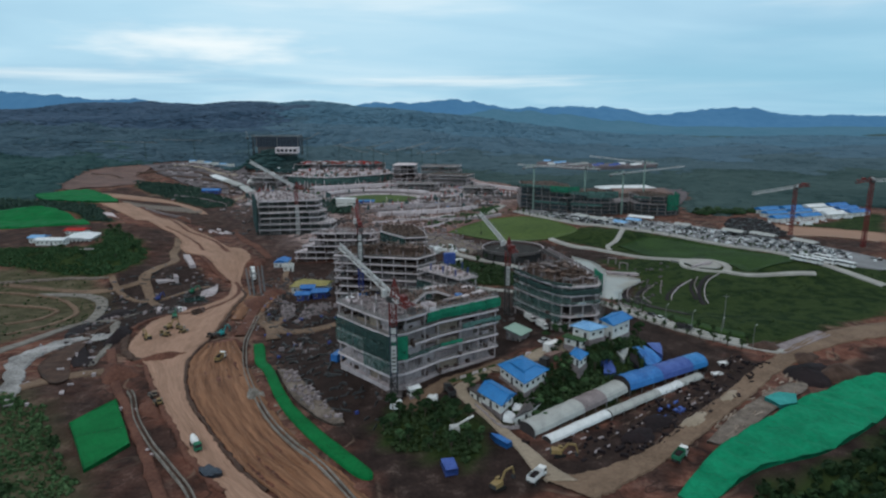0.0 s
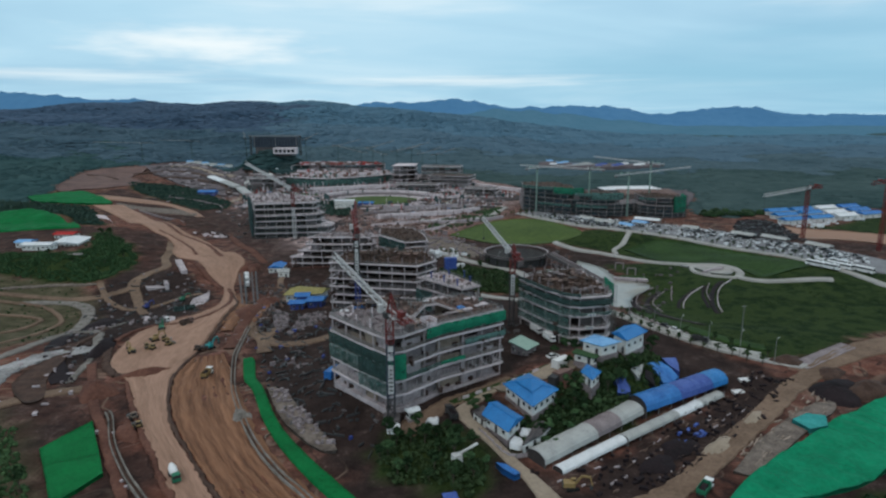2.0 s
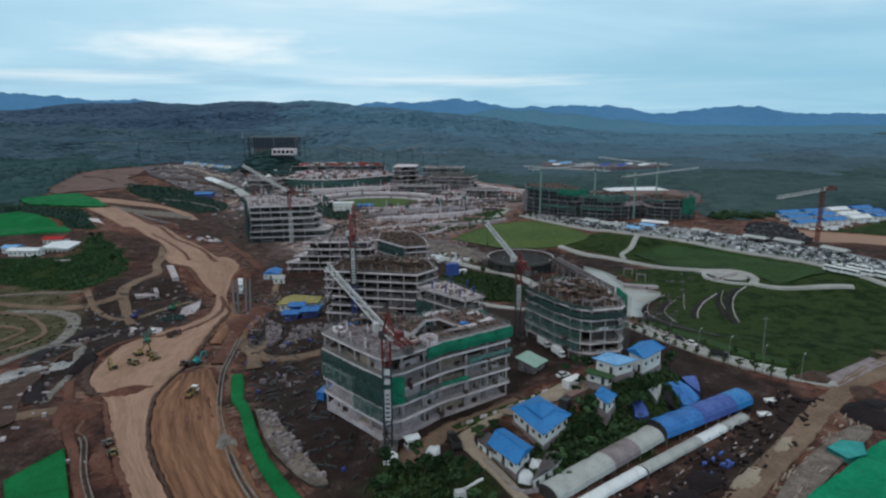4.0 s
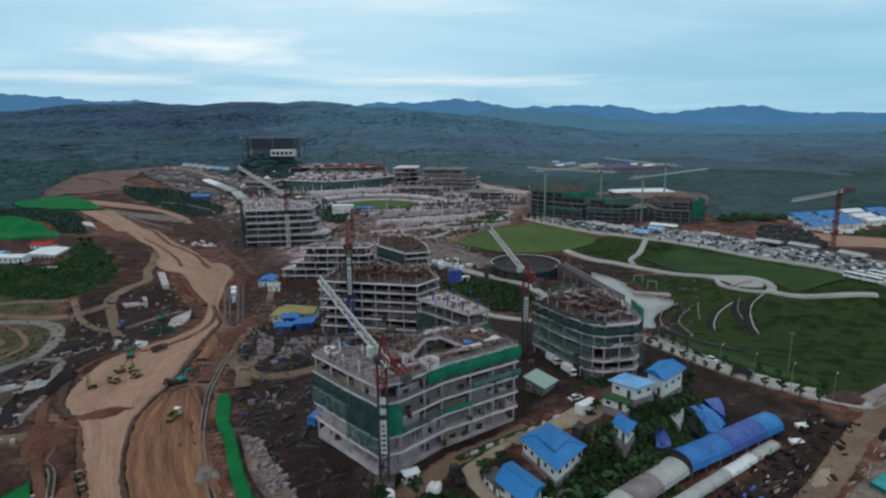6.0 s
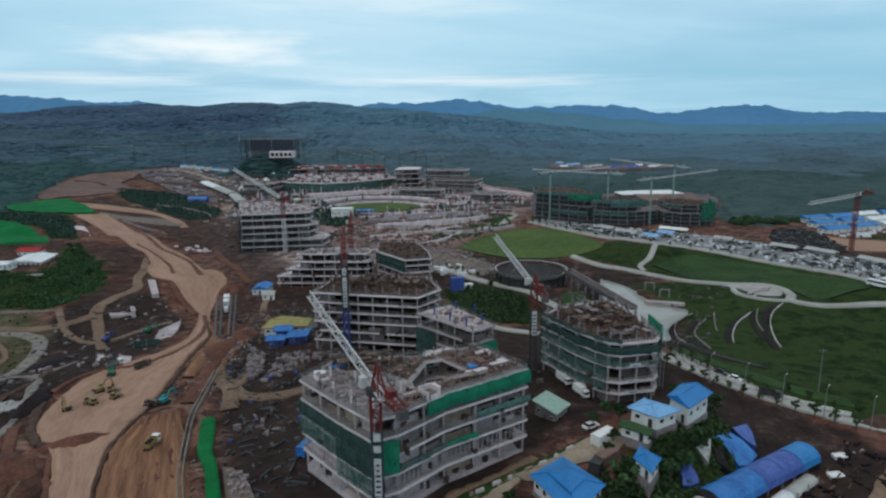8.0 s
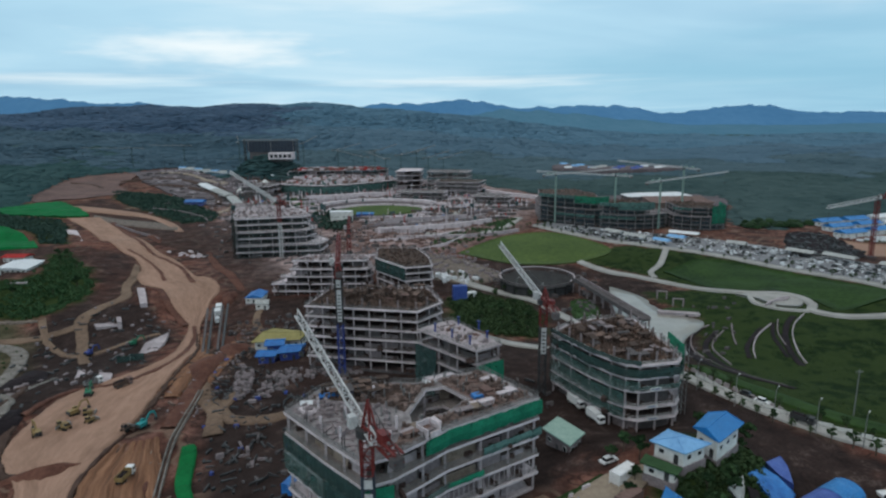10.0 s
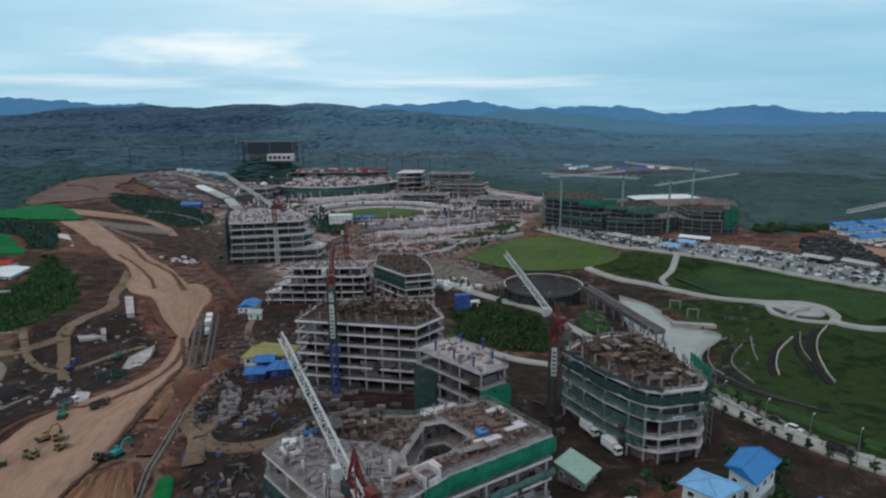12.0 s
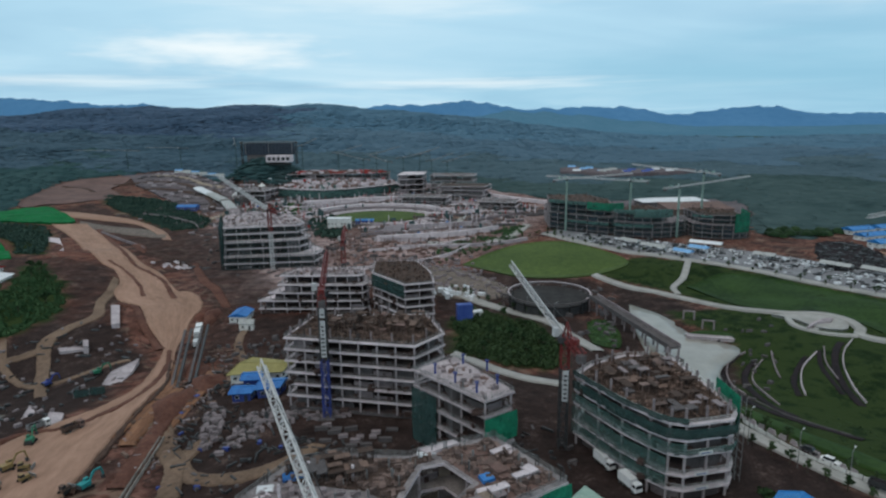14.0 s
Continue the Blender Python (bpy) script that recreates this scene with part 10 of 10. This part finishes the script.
frame_building("pale multi-deck block under construction", [(-66, 806), (-36, 812), (-34, 846), (-62, 850)], -4, [3, 9, 15, 20], gap=10, inner=18, deck=None, slab_mat=CONCRETE_NEW, seed=32, infill=0.3, planks=40, rail=False)
frame_building("low concrete frame with brown decks behind the oval", [(-205, 858), (-80, 868), (-84, 900), (-205, 892)], 0, [6, 12, 17], gap=11, inner=22, deck="formwork", seed=33, infill=0.4, planks=80, rail=False)
for o_, zb_, lv_, dk_, sd_, lb_ in (([(-60, 730), (-8, 722), (-4, 744), (-56, 754)], -4, [0.5, 5.0], "slab", 34, "low pale terraced decks beside the oval"),
                                    ([(-20, 770), (30, 760), (40, 790), (-14, 804)], -4, [2.0, 7.0, 11.0], "formwork", 35, "half-built terrace frame with rusty decks"),
                                    ([(-240, 770), (-204, 764), (-198, 800), (-232, 812)], -3, [3.0, 8.0], "slab", 36, "low pale frame below the knoll"),
                                    ([(20, 690), (56, 680), (64, 706), (28, 718)], -4, [1.0, 5.0], "slab", 37, "low pale podium before the office blocks"),
                                    ([(-30, 830), (20, 822), (26, 850), (-26, 860)], -2, [5.0, 11.0, 17.0], "slab", 38, "pale multi-deck frame at the far edge")):
    frame_building(lb_, o_, zb_, lv_, gap=14, inner=40, slab_mat=CONCRETE_NEW, deck=dk_, seed=sd_, infill=0.4, planks=60, rail=False, scaffold=[(0, 1, zb_, lv_[-1] + 3)])
house("brown hall under a long white vaulted roof", [(172, 676), (236, 684), (234, 708), (170, 700)], -4, 4.6, 2.4, ROOF_WHITE, "hip", 1.0, CONCRETE_DARK, "hall")
house("mauve-brown decked hall behind the office blocks", [(172, 604), (226, 606), (230, 650), (176, 650)], -4, 8.6, 1.2, BROWN_ROOF, "hip", 1.0, BROWN_ROOF, "hall")
house("blue-sheeted store below the far clearing", [(-277.3, 710.0), (-257.3, 710.0), (-257.3, 721.0), (-277.3, 721.0)], -5.6, -1.1, 1.6, TARP_BLUE, "gable", 0.5, STEEL_BLUE)
house("white two-storey site block beyond the stepped frame", [(-104, 598), (-85, 598), (-85, 606), (-104, 606)], -5.4, 4.0, 0.8, ROOF_WHITE, "gable", 0.4)
house("blue-walled kiosk beside the pale retaining wall", [(-84, 616), (-69, 616), (-69, 624), (-84, 624)], -4.6, -0.5, 0.8, ROOF_BLUE, "gable", 0.4, STEEL_BLUE)
block("long pale retaining wall before the oval", [(-56, 583), (14, 604), (14, 606), (-56, 585)], 5.0, CONCRETE_PALE)
block("long pale retaining wall beside the promenade", [(-60, 552), (-22, 548), (-22, 550), (-60, 554)], 3.0, CONCRETE_PALE)
block("pale ramp wall rising to the office blocks", [(14, 620), (60, 660), (62, 658), (16, 617)], 4.0, CONCRETE)

for lab_, cnt_, mat_, seed_ in (("long red formwork racks on the far decks", 70, RED_CLOTH, 66), ("rusty formwork racks on the far decks", 90, BROWN_ROOF, 67), ("pale boards on the far decks", 60, CONCRETE_NEW, 68)):
    rng_ = random.Random(seed_)
    g_ = Geo()
    for _ in range(cnt_):
        h_ = rng_.uniform(0.8, 3.2)
        g_.box((rng_.uniform(-200, -92), rng_.uniform(866, 888), 17.0 + h_ / 2), (rng_.uniform(3, 12), rng_.uniform(0.8, 2), h_), rng_.gauss(0.05, 0.1))
    tagged(part("scattered_materials", g_, mat_), lab_, "building materials", kind="stuff")

# winged hall on the knoll
knoll_z = float(lie(np.array(-228.0), np.array(880.0)))
hall = thing("hilltop_hall", "wide dark hall with an open frame roof on the wooded knoll", "building", (-232, 880, knoll_z))
part("screen_wall", Geo().box((0, 4, 47 - knoll_z), (62, 5, 14), 0, 1.0), SLATE, hall, "dark blue-grey slatted screen wall")
part("plinth", Geo().box((0, 6, 20 - knoll_z / 2), (56, 8, 42 - knoll_z)), CONCRETE_DARK, hall)
for k_ in range(15):
    part("fin", Geo().box((-29 + k_ * 58 / 14, 1.0, 47 - knoll_z), (0.5, 1.2, 14)), STEEL_GREY if k_ % 7 == 0 else SLATE, hall)
part("roof_frame", Geo().lattice((-36, 2, 55 - knoll_z), (36, 2, 55 - knoll_z), 1.8, 4, 0.4, 0.24), STEEL_GREY, hall)
for k_ in (-34, 34):
    part("side_frame", Geo().lattice((k_, 2, -3), (k_, 2, 55.5 - knoll_z), 2.0, 4, 0.45, 0.26), STEEL_DARK, hall)
part("lower_block", Geo().box((18, -16, 36 - knoll_z), (30, 14, 8)), CONCRETE_NEW, hall, "pale lower block")
for k_ in range(5):
    part("window", Geo().box((7 + k_ * 5.6, -23.1, 36 - knoll_z), (3.8, 0.3, 4)), GLASS_DARK, hall)
part("lower_base", Geo().box((18, -15, 14 - knoll_z / 2), (26, 11, 32 - knoll_z)), CONCRETE_DARK, hall)
for x_, y_ in ((-246, 794), (-228, 832)):
    t_ = thing("tent", "small white domed tent below the knoll", "tent", at_ground(x_, y_), "tents")
    part("canvas", Geo().tube((0, 0, -0.5), (0, 0, 4), 5, 14, 4.2).tube((0, 0, 4), (0, 0, 7), 4.2, 14, 0.4), WALL_WHITE, t_)
    part("entrance", Geo().box((0, -4.7, 1.4), (2, 0.6, 3)), GLASS_DARK, t_)

# workers' blocks with blue roofs beyond the clay clearing
rng_ = random.Random(5)
for k_ in range(12):
    x_, y_ = 272 + (k_ % 4) * 27 + 6 * (k_ // 4), 500 + (k_ // 4) * 24 + (k_ % 4) * 10
    gz_ = float(lie(np.array(x_ + 8.0), np.array(y_ + 8.0)))
    house("long white barrack with a bright blue roof" if k_ % 4 != 2 else "long white barrack with a pale sheet roof", [(x_, y_), (x_ + 21, y_ + 7), (x_ + 18, y_ + 17), (x_ - 3, y_ + 10)], gz_, gz_ + 3.4 + rng_.uniform(-0.4, 0.4), 2.0, (ROOF_BLUE, ROOF_BLUE, ROOF_WHITE, TARP_BLUE)[k_ % 4], "gable", 0.6, name="barrack")
litter("scattered_materials", "pale goods stacked round the barracks", [(258, 500), (290, 486), (370, 540), (372, 570), (300, 560)], 120, ROOF_WHITE, 81, (1.0, 0.8, 0.6), (5, 2.4, 2.0))
litter("scattered_materials", "dark stacks in the trench ground", [(206, 446), (238, 512), (262, 520), (262, 484), (250, 444), (226, 436)], 160, STEEL_DARK, 82, (1.0, 0.6, 0.6), (7, 2.0, 2.4))
for k_ in range(16):
    x_, y_ = 168 + (k_ * 37) % 160, 1000 + (k_ * 53) % 46
    gz_ = float(lie(np.array(x_ + 6.0), np.array(y_)))
    house("far white hut on the forest plain", [(x_, y_), (x_ + 11, y_), (x_ + 11, y_ + 7), (x_, y_ + 7)], gz_ - 0.3, gz_ + 6, 2.0, (ROOF_WHITE, ROOF_PALE, ROOF_GREY, TARP_VIOLET)[k_ % 4], "gable", 0.4, name="far_hut")
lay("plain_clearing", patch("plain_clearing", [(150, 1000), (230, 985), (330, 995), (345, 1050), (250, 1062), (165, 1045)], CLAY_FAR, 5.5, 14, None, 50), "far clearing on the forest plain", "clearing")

# lamp posts along lanes and road
def lamp_post(x, y, rot):
    l = thing("street_lamp", "slim grey lamp post with one short arm", "street lamp", at_ground(x, y), "street lamps")
    l.rotation_euler = (0, 0, rot)
    part("pole", Geo().tube((0, 0, -0.5), (0, 0, 9), 0.13, 8, 0.08), STEEL_GREY, l)
    part("arm", Geo().beam((0, 0, 8.9), (1.6, 0, 9.3), 0.1), STEEL_GREY, l)
    part("lamp_head", Geo().box((1.8, 0, 9.3), (0.8, 0.3, 0.15)), STEEL_WHITE, l)


for p_ in curve_through([(68, 264), (76, 242), (86, 229), (98, 220), (112, 212)], 7).tolist() + curve_through([(8, 422), (24, 402), (44, 372)], 5).tolist() + curve_through([(88, 536), (128, 482), (176, 444), (205, 394)], 12).tolist():
    lamp_post(p_[0], p_[1], 0.8)
pole_ = thing("power_pole", "tall thin grey pole in the meadow", "pole", at_ground(112, 236))
part("shaft", Geo().tube((0, 0, -0.5), (0, 0, 14), 0.16, 8, 0.1), STEEL_GREY, pole_)
part("crossarm", Geo().box((0, 0, 13.2), (2.2, 0.15, 0.15)), STEEL_GREY, pole_)
